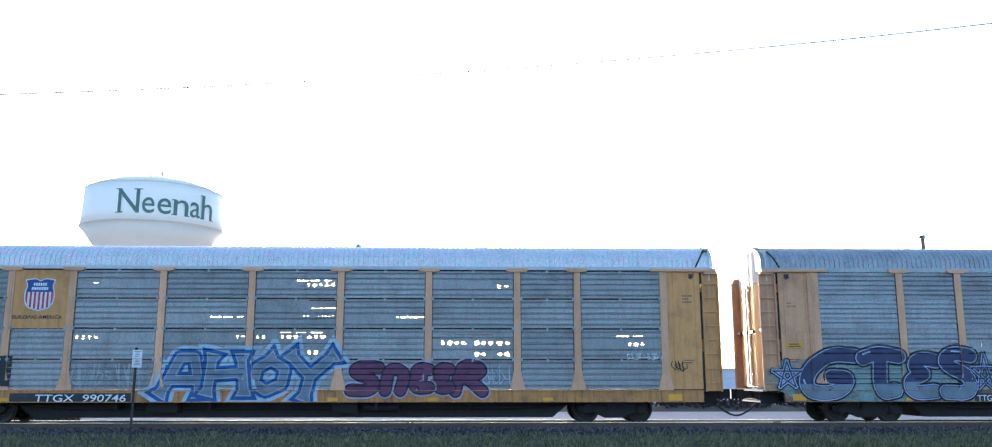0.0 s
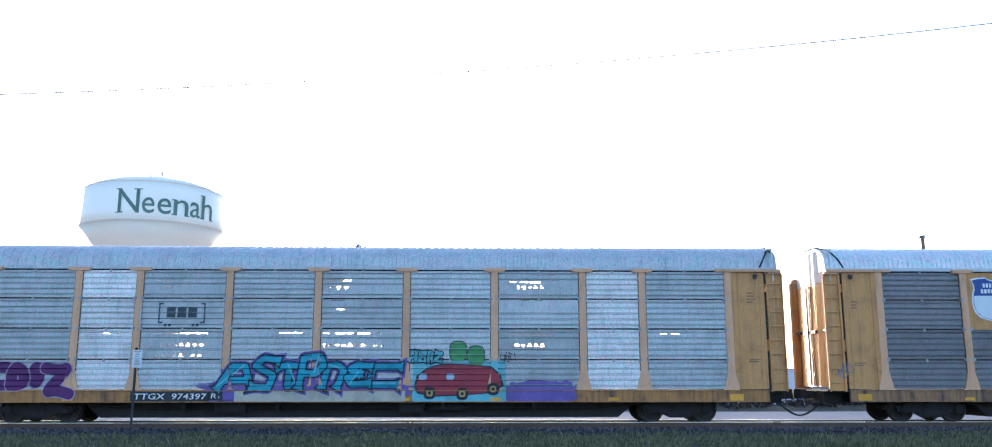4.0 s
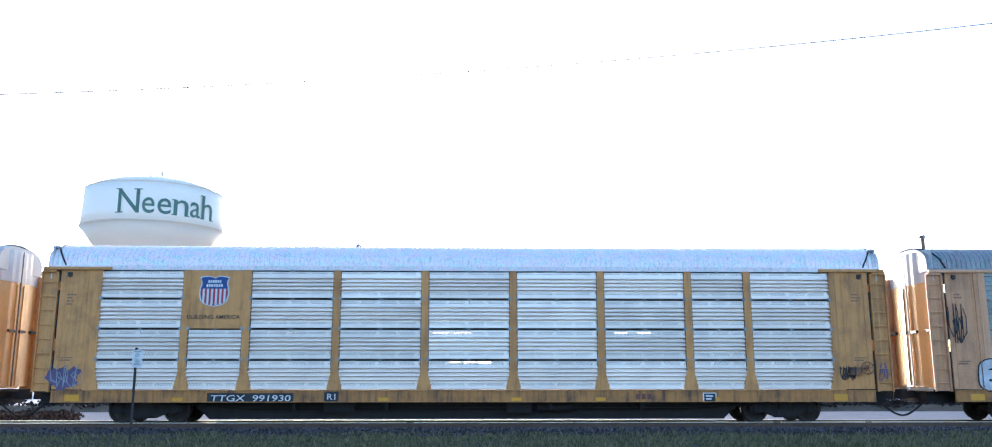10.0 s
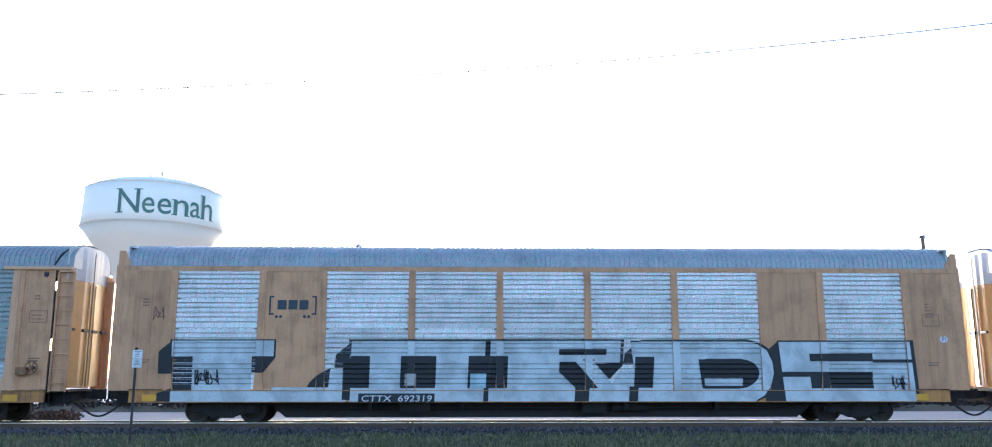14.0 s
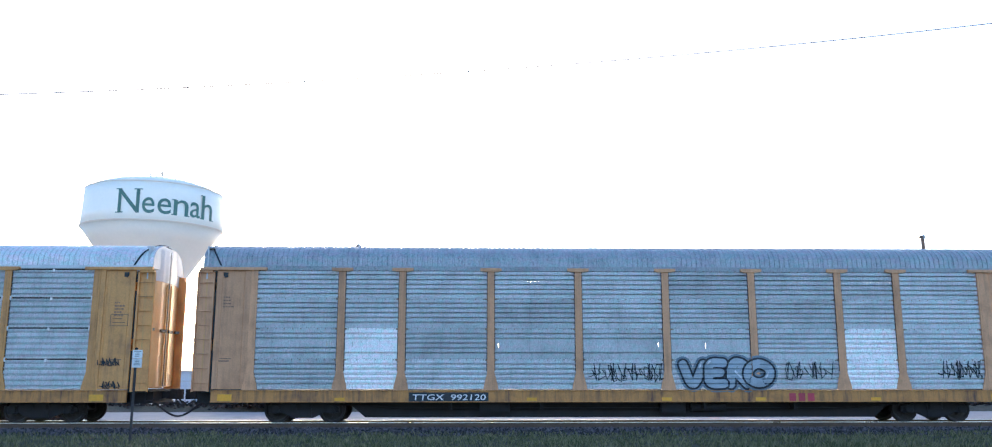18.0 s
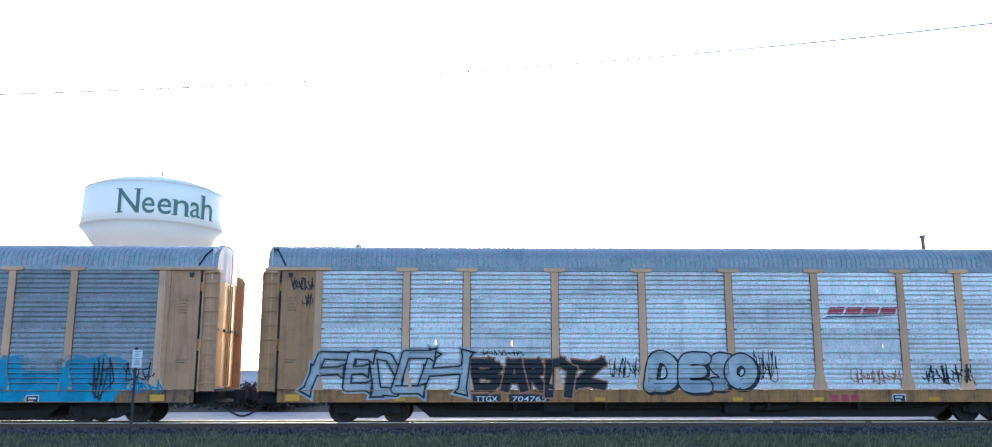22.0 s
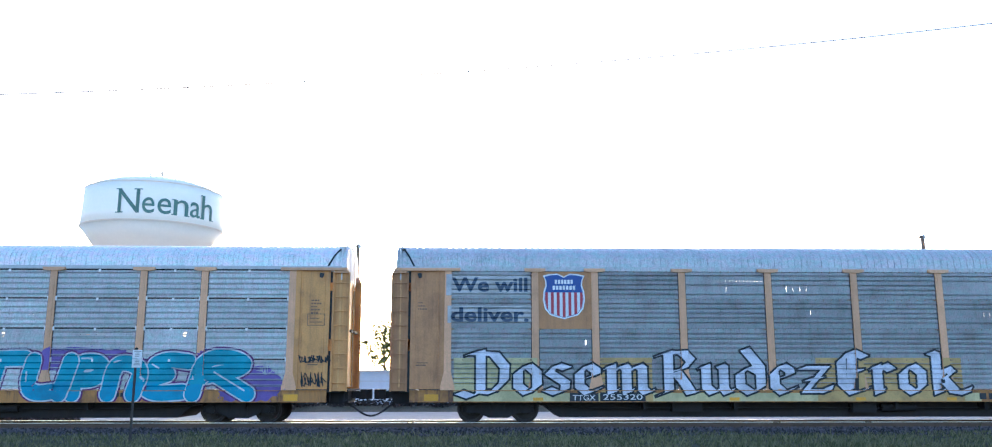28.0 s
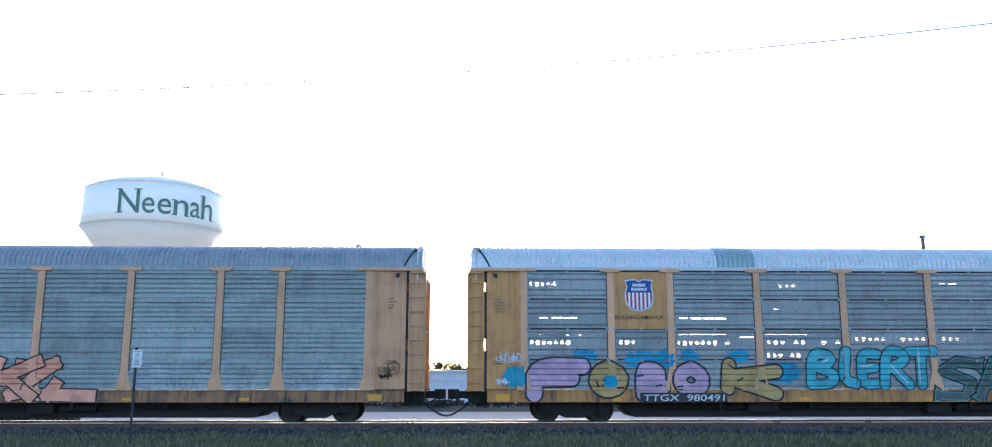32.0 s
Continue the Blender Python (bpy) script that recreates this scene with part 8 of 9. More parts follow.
paint(CARS[7], SPECS[7], [[(0.93, 0.67), (1.38, 0.67), (1.42, 1.14), (0.97, 1.14)]], SP['black'], 6.48, 'graffiti_block', 'black shadow block of huge graffiti lettering')
paint(CARS[7], SPECS[7], [[(0.51, 1.17), (0.80, 1.17), (0.53, 1.40)]], SP['chalk'], 7.54, 'graffiti_block', 'white block of huge graffiti lettering')
paint(CARS[7], SPECS[7], [[(1.61, 1.86), (2.05, 1.36), (2.48, 1.80), (2.49, 1.89)]], SP['black'], 6.60, 'graffiti_block', 'black shadow block of huge graffiti lettering')
paint(CARS[7], SPECS[7], [[(2.07, 1.10), (2.83, 1.10), (2.87, 1.64), (2.38, 1.64)]], SP['chalk'], 3.66, 'graffiti_block', 'white block of huge graffiti lettering')
paint(CARS[7], SPECS[7], [[(2.65, 0.67), (2.93, 0.67), (2.98, 1.14), (2.69, 1.14)]], SP['black'], 6.50, 'graffiti_block', 'black shadow block of huge graffiti lettering')
paint(CARS[7], SPECS[7], [[(2.50, 1.83), (2.94, 1.83), (3.00, 2.58), (2.56, 2.15)]], SP['black'], 2.06, 'graffiti_block', 'black shadow block of huge graffiti lettering')
paint(CARS[7], SPECS[7], [[(2.93, 0.67), (6.29, 0.67), (6.48, 2.55), (3.08, 2.55)]], SP['chalk'], 4.12, 'graffiti_block', 'white block of huge graffiti lettering')
paint(CARS[7], SPECS[7], [[(6.28, 0.67), (6.65, 0.67), (6.97, 0.86), (7.21, 1.18), (7.32, 1.55), (7.29, 1.93), (7.12, 2.26), (6.83, 2.47), (6.47, 2.55)]], SP['chalk'], 4.68, 'graffiti_block', 'white block of huge graffiti lettering')
paint(CARS[7], SPECS[7], [[(6.27, 0.67), (6.69, 0.67), (7.06, 0.81), (7.32, 1.15), (7.45, 1.55), (7.41, 1.96), (7.21, 2.31), (6.88, 2.54), (6.48, 2.62)]], SP['black'], 1.24, 'graffiti_block', 'black shadow block of huge graffiti lettering')
paint(CARS[7], SPECS[7], [[(3.08, 2.54), (6.54, 2.54), (6.55, 2.62), (3.09, 2.61)]], SP['black'], 1.30, 'graffiti_block', 'black shadow block of huge graffiti lettering')
paint(CARS[7], SPECS[7], [[(6.15, 1.07), (6.41, 1.10), (6.63, 1.21), (6.79, 1.36), (6.86, 1.54), (6.83, 1.72), (6.70, 1.87), (6.49, 1.97), (6.24, 2.01)]], SP['black'], 6.36, 'graffiti_block', 'black shadow block of huge graffiti lettering')
paint(CARS[7], SPECS[7], [[(5.05, 1.07), (6.21, 1.07), (6.30, 2.01), (5.14, 2.01)]], SP['black'], 6.42, 'graffiti_block', 'black shadow block of huge graffiti lettering')
paint(CARS[7], SPECS[7], [[(5.17, 1.16), (6.29, 1.16), (6.32, 1.40), (5.19, 1.40)]], SP['chalk'], 7.48, 'graffiti_block', 'white block of huge graffiti lettering')
paint(CARS[7], SPECS[7], [[(2.83, 1.10), (3.43, 1.10), (3.51, 2.07), (2.90, 2.07)]], SP['black'], 6.84, 'graffiti_block', 'black shadow block of huge graffiti lettering')
paint(CARS[7], SPECS[7], [[(2.85, 2.04), (3.18, 2.04), (3.21, 2.51), (2.88, 2.51)]], SP['chalk'], 4.10, 'graffiti_block', 'white block of huge graffiti lettering')
paint(CARS[7], SPECS[7], [[(2.97, 0.67), (6.35, 0.67), (6.18, 2.52), (2.76, 2.52)]], SP['chalk'], 4.66, 'graffiti_block', 'white block of huge graffiti lettering')
paint(CARS[7], SPECS[7], [[(6.34, 0.67), (6.67, 0.67), (6.95, 0.87), (7.11, 1.18), (7.15, 1.55), (7.06, 1.92), (6.84, 2.23), (6.53, 2.45), (6.17, 2.52)]], SP['chalk'], 4.50, 'graffiti_block', 'white block of huge graffiti lettering')
paint(CARS[7], SPECS[7], [[(6.34, 0.67), (6.72, 0.67), (7.03, 0.83), (7.22, 1.16), (7.27, 1.55), (7.16, 1.95), (6.91, 2.28), (6.57, 2.51), (6.17, 2.59)]], SP['black'], 1.06, 'graffiti_block', 'black shadow block of huge graffiti lettering')
paint(CARS[7], SPECS[7], [[(2.76, 2.51), (6.24, 2.51), (6.23, 2.58), (2.76, 2.58)]], SP['black'], 1.12, 'graffiti_block', 'black shadow block of huge graffiti lettering')
paint(CARS[7], SPECS[7], [[(6.13, 1.08), (6.37, 1.11), (6.56, 1.21), (6.68, 1.36), (6.72, 1.53), (6.65, 1.71), (6.51, 1.86), (6.29, 1.96), (6.05, 1.99)]], SP['black'], 6.18, 'graffiti_block', 'black shadow block of huge graffiti lettering')
paint(CARS[7], SPECS[7], [[(5.01, 1.08), (6.18, 1.08), (6.10, 1.99), (4.92, 1.99)]], SP['black'], 6.24, 'graffiti_block', 'black shadow block of huge graffiti lettering')
paint(CARS[7], SPECS[7], [[(5.10, 1.17), (6.25, 1.17), (6.23, 1.40), (5.08, 1.40)]], SP['chalk'], 7.30, 'graffiti_block', 'white block of huge graffiti lettering')
paint(CARS[7], SPECS[7], [[(7.00, 0.67), (7.68, 0.67), (7.53, 2.59), (7.08, 2.22)]], SP['black'], 1.36, 'graffiti_block', 'black shadow block of huge graffiti lettering')
paint(CARS[7], SPECS[7], [[(7.62, 0.67), (11.97, 0.67), (11.88, 2.60), (7.47, 2.59)]], SP['black'], 1.42, 'graffiti_block', 'black shadow block of huge graffiti lettering')
paint(CARS[7], SPECS[7], [[(7.66, 0.67), (11.85, 0.67), (11.76, 2.55), (7.52, 2.54)]], SP['chalk'], 4.48, 'graffiti_block', 'white block of huge graffiti lettering')
paint(CARS[7], SPECS[7], [[(8.51, 1.93), (10.55, 1.93), (10.54, 2.18), (8.49, 2.17)]], SP['black'], 6.54, 'graffiti_block', 'black shadow block of huge graffiti lettering')
paint(CARS[7], SPECS[7], [[(10.54, 1.89), (11.81, 1.89), (11.81, 1.99), (10.53, 1.99)]], SP['black'], 6.60, 'graffiti_block', 'black shadow block of huge graffiti lettering')
paint(CARS[7], SPECS[7], [[(7.51, 1.44), (10.52, 1.44), (10.51, 1.60), (7.50, 1.60)]], SP['black'], 6.66, 'graffiti_block', 'black shadow block of huge graffiti lettering')
paint(CARS[7], SPECS[7], [[(8.51, 1.08), (10.52, 1.08), (10.49, 1.48), (8.48, 1.48)]], SP['black'], 6.00, 'graffiti_block', 'black shadow block of huge graffiti lettering')
bracket_logo(CARS[7], SPECS[7], (-8.75, -7.25, 3.38, 3.98), SP['logodark'])
plate_text(CARS[7], SPECS[7], 'CTTX  692319', (-5.75, -3.56, 0.65, 0.84), WHITE, DECAL_BLACK, shear=0.12, layer=11)
paint(CARS[7], SPECS[7], stacked([scribble(-10.98, -10.28, 1.17, 1.65, 21, 0.035, 5)]), SP['black'], 8, 'graffiti_tag', 'black hand tag')
paint(CARS[7], SPECS[7], stacked([scribble(11.1, 11.58, 1.04, 1.48, 22, 0.03, 4)]), SP['black'], 8, 'graffiti_tag', 'black hand tag')
paint(CARS[7], SPECS[7], stacked([scribble(-12.37, -11.98, 3.16, 3.65, 23, 0.02, 3)]), SP['rustred'], 3, 'graffiti_tag', 'faint rusty tag')
paint(CARS[7], SPECS[7], stacked([scribble(12.76, 13.07, 2.52, 2.73, 24, 0.025, 3)]), SP['white'], 3, 'graffiti_tag', 'small white tag')
paint(CARS[7], SPECS[7], rect(-6.42, -6.1, 0.85, 0.98), SP['rustred'], 6.54, 'paint_patch', 'rusty scuff on the sill')
paint(CARS[7], SPECS[7], rect(-4.27, -3.95, 0.85, 0.98), SP['rustred'], 6.6, 'paint_patch', 'rusty scuff on the sill')
paint(CARS[7], SPECS[7], rect(-2.11, -1.79, 0.85, 0.97), SP['rustred'], 6.66, 'paint_patch', 'rusty scuff on the sill')
paint(CARS[7], SPECS[7], rect(0.06, 0.38, 0.85, 0.97), SP['rustred'], 6.0, 'paint_patch', 'rusty scuff on the sill')
emblem(CARS[8], SPECS[8], -8.0, 4.12, 0.88, 0.96)
plate_text(CARS[8], SPECS[8], 'BUILDING AMERICA', (-8.84, -7.2, 3.38, 3.5), DECAL_BLACK)
plate_text(CARS[8], SPECS[8], 'TTGX  991883', (-7.85, -5.41, 0.67, 0.86), WHITE, DECAL_BLACK, shear=0.12)
plate_text(CARS[8], SPECS[8], 'R1', (-4.3, -4.06, 0.74, 0.91), WHITE, DECAL_BLACK, shear=0)
paint(CARS[8], SPECS[8], stacked([scribble(12.0, 12.7, 1.76, 2.02, 25, 0.025, 7)]), SP['black'], 3, 'graffiti_tag', 'black hand tag')
paint(CARS[8], SPECS[8], stacked([scribble(12.09, 12.75, 1.06, 1.3, 26, 0.025, 6)]), SP['black'], 3, 'graffiti_tag', 'black hand tag')
logo_block(CARS[8], SPECS[8], (5.39, 5.97, 0.73, 0.9), SP['rustred'], 3, 'dark red stencil bar')
plate_text(CARS[9], SPECS[9], 'TTGX  992120', (-6.69, -4.39, 0.72, 0.9), WHITE, DECAL_BLACK, shear=0.12)
paint(CARS[9], SPECS[9], stacked([scribble(-1.22, 1.42, 1.27, 1.86, 27, 0.025, 14)]), SP['black'], 3, 'graffiti_tag', 'long thin black tag')
paint(CARS[9], SPECS[9], stacked([scribble(5.11, 6.71, 1.33, 1.91, 28, 0.022, 9)]), SP['black'], 3, 'graffiti_tag', 'thin black tag')
paint(CARS[9], SPECS[9], stacked([scribble(10.13, 11.63, 1.35, 1.94, 29, 0.03, 9)]), SP['black'], 3, 'graffiti_tag', 'black tag')
paint(CARS[9], SPECS[9], stacked([scribble(12.04, 12.56, 1.3, 1.67, 30, 0.025, 4)]), SP['black'], 3, 'graffiti_tag', 'black tag')
throwup(CARS[9], SPECS[9], [("v", 1.76, 2.68, 0.91, 1.96, 0), ("E", 2.57, 3.32, 1.08, 2.03, 0), ("r", 3.27, 4.07, 1.08, 2.03, 0), ("o", 3.81, 4.83, 1.08, 2.03, 0)], 0.27, SP['chrome'], SP['black'], 'silver throw-up graffiti letters with black outlines', edge=0.06, rim=SP['greyblue'], shine=SP['white'], seed=91)
logo_block(CARS[9], SPECS[9], (5.2, 6.09, 0.69, 0.93), LOGO_RED, 3, 'red stencil bar')
paint(CARS[10], SPECS[10], stacked([scribble(-11.22, -10.91, 2.51, 3.2, 31, 0.04, 2)]), SP['black'], 3, 'graffiti_tag', 'loose black brush stroke')
paint(CARS[10], SPECS[10], stacked([scribble(-10.8, -10.35, 2.83, 3.2, 32, 0.04, 2)]), SP['black'], 3, 'graffiti_tag', 'loose black brush stroke')
paint(CARS[10], SPECS[10], stacked([scribble(-9.95, -9.39, 2.78, 3.23, 33, 0.04, 2)]), SP['black'], 3, 'graffiti_tag', 'loose black brush stroke')
paint(CARS[10], SPECS[10], stacked([scribble(-11.43, -10.85, 1.83, 2.51, 34, 0.04, 2)]), SP['black'], 3, 'graffiti_tag', 'loose black brush stroke')
paint(CARS[10], SPECS[10], stacked([scribble(-8.93, -8.52, 2.3, 2.99, 35, 0.04, 2)]), SP['black'], 3, 'graffiti_tag', 'loose black brush stroke')
paint(CARS[10], SPECS[10], stacked([scribble(-11.69, -9.39, 1.2, 1.77, 36, 0.03, 9)]), SP['silver'], 3, 'graffiti_tag', 'pale silver tag')
paint(CARS[10], SPECS[10], stacked([scribble(-8.86, -7.35, 1.23, 1.83, 37, 0.035, 5)]), SP['silver'], 3, 'graffiti_tag', 'pale silver tag')
paint(CARS[10], SPECS[10], stacked([scribble(-12.74, -12.06, 1.25, 1.83, 38, 0.035, 4)]), SP['white'], 3, 'graffiti_tag', 'white tag on the end sheet')
paint(CARS[10], SPECS[10], stacked([scribble(-7.36, -6.87, 1.1, 1.44, 39, 0.03, 4)]), SP['black'], 3, 'graffiti_tag', 'black tag')
throwup(CARS[10], SPECS[10], [("T", -5.87, -5.02, 0.98, 1.64, 0.2), ("o", -4.97, -4.46, 1.01, 1.64, 0.1), ("m", -4.50, -3.70, 1.01, 1.80, 0.1), ("E", -3.75, -3.01, 1.12, 1.80, 0.1), ("s", -3.12, -2.32, 1.17, 1.93, 0.2)], 0.15, SP['bone'], SP['brick'], 'bone-white graffiti letters with red edges', edge=0.06, style='square', seed=101)
throwup(CARS[10], SPECS[10], [("s", -1.31, -0.08, 0.68, 1.96, 0.2), ("p", -0.29, 0.67, 0.68, 1.93, 0.2), ("b", 0.47, 1.32, 0.68, 1.91, 0.2), ("r", 1.21, 2.18, 0.68, 1.93, 0.2), ("z", 1.75, 2.98, 0.68, 1.38, 0)], 0.2, SP['rosegrey'], SP['black'], 'rose-grey wildstyle graffiti letters', edge=0.04, style='wild', key=SP['greyblue'], seed=102)
paint(CARS[10], SPECS[10], rect(6.78, 10.48, 0.61, 1.62), SP['azure'], 1.06, 'paint_patch', 'azure painted-over block')
paint(CARS[10], SPECS[10], oval(7.16, 1.57, 0.52, 0.43, 32, 0.1, 29), SP['azure'], 2.12, 'paint_patch', 'azure spray patch')
paint(CARS[10], SPECS[10], oval(9.45, 1.56, 0.63, 0.43, 32, 0.1, 30), SP['azure'], 2.18, 'paint_patch', 'azure spray patch')
paint(CARS[10], SPECS[10], stacked([scribble(5.65, 6.27, 1.09, 1.78, 40, 0.06, 3)]), SP['azure'], 3, 'graffiti_tag', 'azure strokes')
paint(CARS[10], SPECS[10], stacked([scribble(10.75, 12.03, 0.93, 1.35, 41, 0.05, 4)]), SP['azure'], 3, 'graffiti_tag', 'azure strokes')
paint(CARS[10], SPECS[10], stacked([scribble(9.7, 10.54, 0.67, 2.02, 42, 0.045, 3)]), SP['black'], 3, 'graffiti_tag', 'large black hand tag')
paint(CARS[10], SPECS[10], stacked([scribble(10.73, 11.73, 1.25, 1.89, 43, 0.035, 3)]), SP['black'], 3, 'graffiti_tag', 'large black hand tag')
plate_text(CARS[10], SPECS[10], 'TTGX', (-6.69, -6.13, 0.66, 0.8), WHITE, DECAL_BLACK, shear=0)
plate_text(CARS[10], SPECS[10], '712139', (-5.42, -4.34, 0.66, 0.83), WHITE, DECAL_BLACK, shear=0.12)
logo_block(CARS[10], SPECS[10], (5.37, 6.02, 0.74, 0.91), SP['rustred'], 3, 'red stencil bar')
paint(CARS[10], SPECS[10], oval(7.25, 1.39, 0.83, 0.76, 32, 0.12, 31), SP['hazeazure'], 1.24, 'paint_patch', 'azure overspray')
paint(CARS[10], SPECS[10], oval(9.77, 1.39, 1.16, 0.78, 32, 0.12, 32), SP['hazeazure'], 1.3, 'paint_patch', 'azure overspray')
paint(CARS[10], SPECS[10], oval(-10.35, 1.35, 1.39, 0.42, 32, 0.12, 33), SP['hazewhite'], 1.36, 'paint_patch', 'chalky pale scuffing')
paint(CARS[10], SPECS[10], oval(-7.72, 1.35, 1.28, 0.42, 32, 0.12, 34), SP['hazewhite'], 1.42, 'paint_patch', 'chalky pale scuffing')
throwup(CARS[11], SPECS[11], [("F", -11.91, -10.74, 0.94, 2.21, 0.4), ("E", -10.85, -10.01, 1.02, 2.22, 0.1), ("d", -10.06, -9.06, 0.86, 2.24, -0.2), ("c", -9.22, -8.23, 0.94, 2.24, 0.3), ("h", -8.43, -6.91, 0.94, 2.22, 0.3)], 0.2, SP['frost'], SP['black'], 'frosty white wildstyle graffiti letters with black lines', edge=0.05, style='wild', rim=SP['frost'], key=SP['bone'], seed=111)
throwup(CARS[11], SPECS[11], [("B", -6.90, -5.85, 0.98, 2.01, 0), ("a", -5.95, -5.11, 0.98, 1.99, 0), ("r", -5.27, -4.53, 0.98, 1.99, 0), ("n", -4.58, -3.57, 0.80, 2.03, 0), ("z", -3.73, -2.62, 1.04, 2.01, 0)], 0.27, SP['black'], SP['copper'], 'black wildstyle graffiti letters with copper edges', edge=0.05, style='square', seed=112)
throwup(CARS[11], SPECS[11], [("d", -1.39, -0.22, 0.96, 2.28, 0.1), ("E", -0.32, 0.75, 0.94, 2.22, 0), ("s", 0.62, 1.45, 1.01, 2.22, 0), ("o", 1.16, 2.22, 1.01, 2.22, 0)], 0.37, SP['frost'], SP['black'], 'silver bubble graffiti letters with black outlines', edge=0.05, low=SP['chrome'], shadow=(0.07, -0.05), seed=113)
paint(CARS[11], SPECS[11], stacked([scribble(-6.79, -5.14, 2.09, 2.28, 44, 0.018, 10)]), SP['black'], 3, 'graffiti_tag', 'thin black tag')
paint(CARS[11], SPECS[11], stacked([scribble(-2.52, -1.55, 1.36, 2.04, 45, 0.022, 6)]), SP['black'], 3, 'graffiti_tag', 'thin black tag')
paint(CARS[11], SPECS[11], stacked([scribble(2.11, 2.96, 1.25, 2.26, 46, 0.025, 6)]), SP['black'], 3, 'graffiti_tag', 'thin black tag')
paint(CARS[11], SPECS[11], stacked([scribble(5.18, 6.9, 1.2, 1.67, 47, 0.03, 9)]), SP['copper'], 3, 'graffiti_tag', 'copper-red tag')
paint(CARS[11], SPECS[11], stacked([scribble(7.5, 9.34, 1.2, 1.83, 48, 0.035, 10)]), SP['black'], 3, 'graffiti_tag', 'black tag')
paint(CARS[11], SPECS[11], stacked([scribble(-12.71, -11.93, 4.13, 4.56, 49, 0.03, 5)]), SP['black'], 3, 'graffiti_tag', 'black tag')
paint(CARS[11], SPECS[11], stacked([scribble(-12.28, -11.92, 3.57, 4.05, 50, 0.025, 2)]), SP['black'], 3, 'graffiti_tag', 'black tag')
swoosh_logo(CARS[11], SPECS[11], (4.47, 6.95, 3.29, 3.67))
plate_text(CARS[11], SPECS[11], 'TTGX', (-6.75, -6.06, 0.64, 0.8), WHITE, DECAL_BLACK, shear=0)
plate_text(CARS[11], SPECS[11], '704765', (-5.61, -4.54, 0.65, 0.81), WHITE, DECAL_BLACK, shear=0.12)
logo_block(CARS[11], SPECS[11], (4.48, 5.46, 0.59, 0.89), LOGO_RED, 3, 'red stencil bar')
paint(CARS[12], SPECS[12], stacked([scribble(-11.34, -9.92, 1.25, 1.65, 51, 0.03, 5)]), SP['silver'], 3, 'graffiti_tag', 'looped silver tag')
paint(CARS[12], SPECS[12], stacked([scribble(-1.17, 0.11, 1.14, 1.51, 52, 0.03, 5)]), SP['silver'], 3, 'graffiti_tag', 'looped silver tag')
paint(CARS[12], SPECS[12], stacked([scribble(1.78, 3.12, 1.12, 1.51, 53, 0.03, 6)]), SP['silver'], 3, 'graffiti_tag', 'silver tag')
paint(CARS[12], SPECS[12], stacked([scribble(4.87, 6.1, 1.27, 1.65, 54, 0.03, 6)]), SP['silver'], 3, 'graffiti_tag', 'silver tag')
paint(CARS[12], SPECS[12], rect(-12.75, -11.98, 1.79, 1.88), SP['straw'], 1.48, 'paint_patch', 'yellow tape strip')
paint(CARS[12], SPECS[12], rect(12.0, 12.73, 1.87, 1.94), SP['straw'], 1.54, 'paint_patch', 'yellow tape strip')
for k in range(6):
    paint(CARS[12], SPECS[12], [[(-6.68 + 0.37 * k, 3.20), (-6.42 + 0.37 * k, 3.20), (-6.30 + 0.37 * k, 3.62 - 0.06 * (k % 3)), (-6.56 + 0.37 * k, 3.62 - 0.06 * (k % 3))]], SP['greyletter'], 3, 'mark_bar', 'worn grey slanted emblem bar')
plate_text(CARS[12], SPECS[12], 'TTGX', (-8.25, -7.3, 0.7, 0.89), WHITE, DECAL_BLACK, shear=0)
plate_text(CARS[12], SPECS[12], '255850', (-6.78, -5.39, 0.71, 0.91), WHITE, DECAL_BLACK, shear=0)
logo_block(CARS[12], SPECS[12], (4.79, 6.46, 0.74, 0.97), DECAL_BLACK, 4, 'black stencil bar')
paint(CARS[13], SPECS[13], oval(-11.81, 1.36, 1.05, 0.73, 32, 0.1, 35), SP['magenta'], 1.6, 'paint_patch', 'magenta spray cloud')
paint(CARS[13], SPECS[13], oval(-3.02, 1.38, 1.15, 0.71, 32, 0.1, 36), SP['magenta'], 1.66, 'paint_patch', 'magenta spray cloud')
paint(CARS[13], SPECS[13], oval(1.45, 1.04, 1.26, 0.42, 32, 0.08, 37), SP['violet'], 1.0, 'paint_patch', 'violet spray cloud')
paint(CARS[13], SPECS[13], oval(1.91, 1.52, 0.80, 0.58, 32, 0.08, 38), SP['violet'], 1.06, 'paint_patch', 'violet spray cloud')
paint(CARS[13], SPECS[13], oval(5.39, 1.97, 1.56, 0.40, 32, 0.1, 39), SP['violet'], 1.12, 'paint_patch', 'violet spray cloud')
paint(CARS[13], SPECS[13], oval(9.38, 1.83, 0.62, 0.48, 32, 0.1, 40), SP['violet'], 1.18, 'paint_patch', 'violet spray cloud')
paint(CARS[13], SPECS[13], oval(10.56, 1.22, 0.97, 0.56, 32, 0.08, 41), SP['violet'], 1.24, 'paint_patch', 'violet spray cloud')
throwup(CARS[13], SPECS[13], [("e", -11.22, -9.60, 0.68, 2.30, 0.1), ("k", -9.71, -7.85, 0.68, 2.30, 0.1), ("s", -7.92, -6.31, 0.68, 2.30, 0.1), ("r", -6.44, -4.91, 0.68, 2.28, 0.1), ("T", -5.07, -3.11, 0.68, 2.28, 0.1)], 0.42, SP['cobalt'], SP['black'], 'cobalt blue graffiti letters with black shadow', edge=0.055, style='square', rim=SP['straw'], low=SP['azure'], shadow=(-0.14, -0.04), layer=3, seed=131)
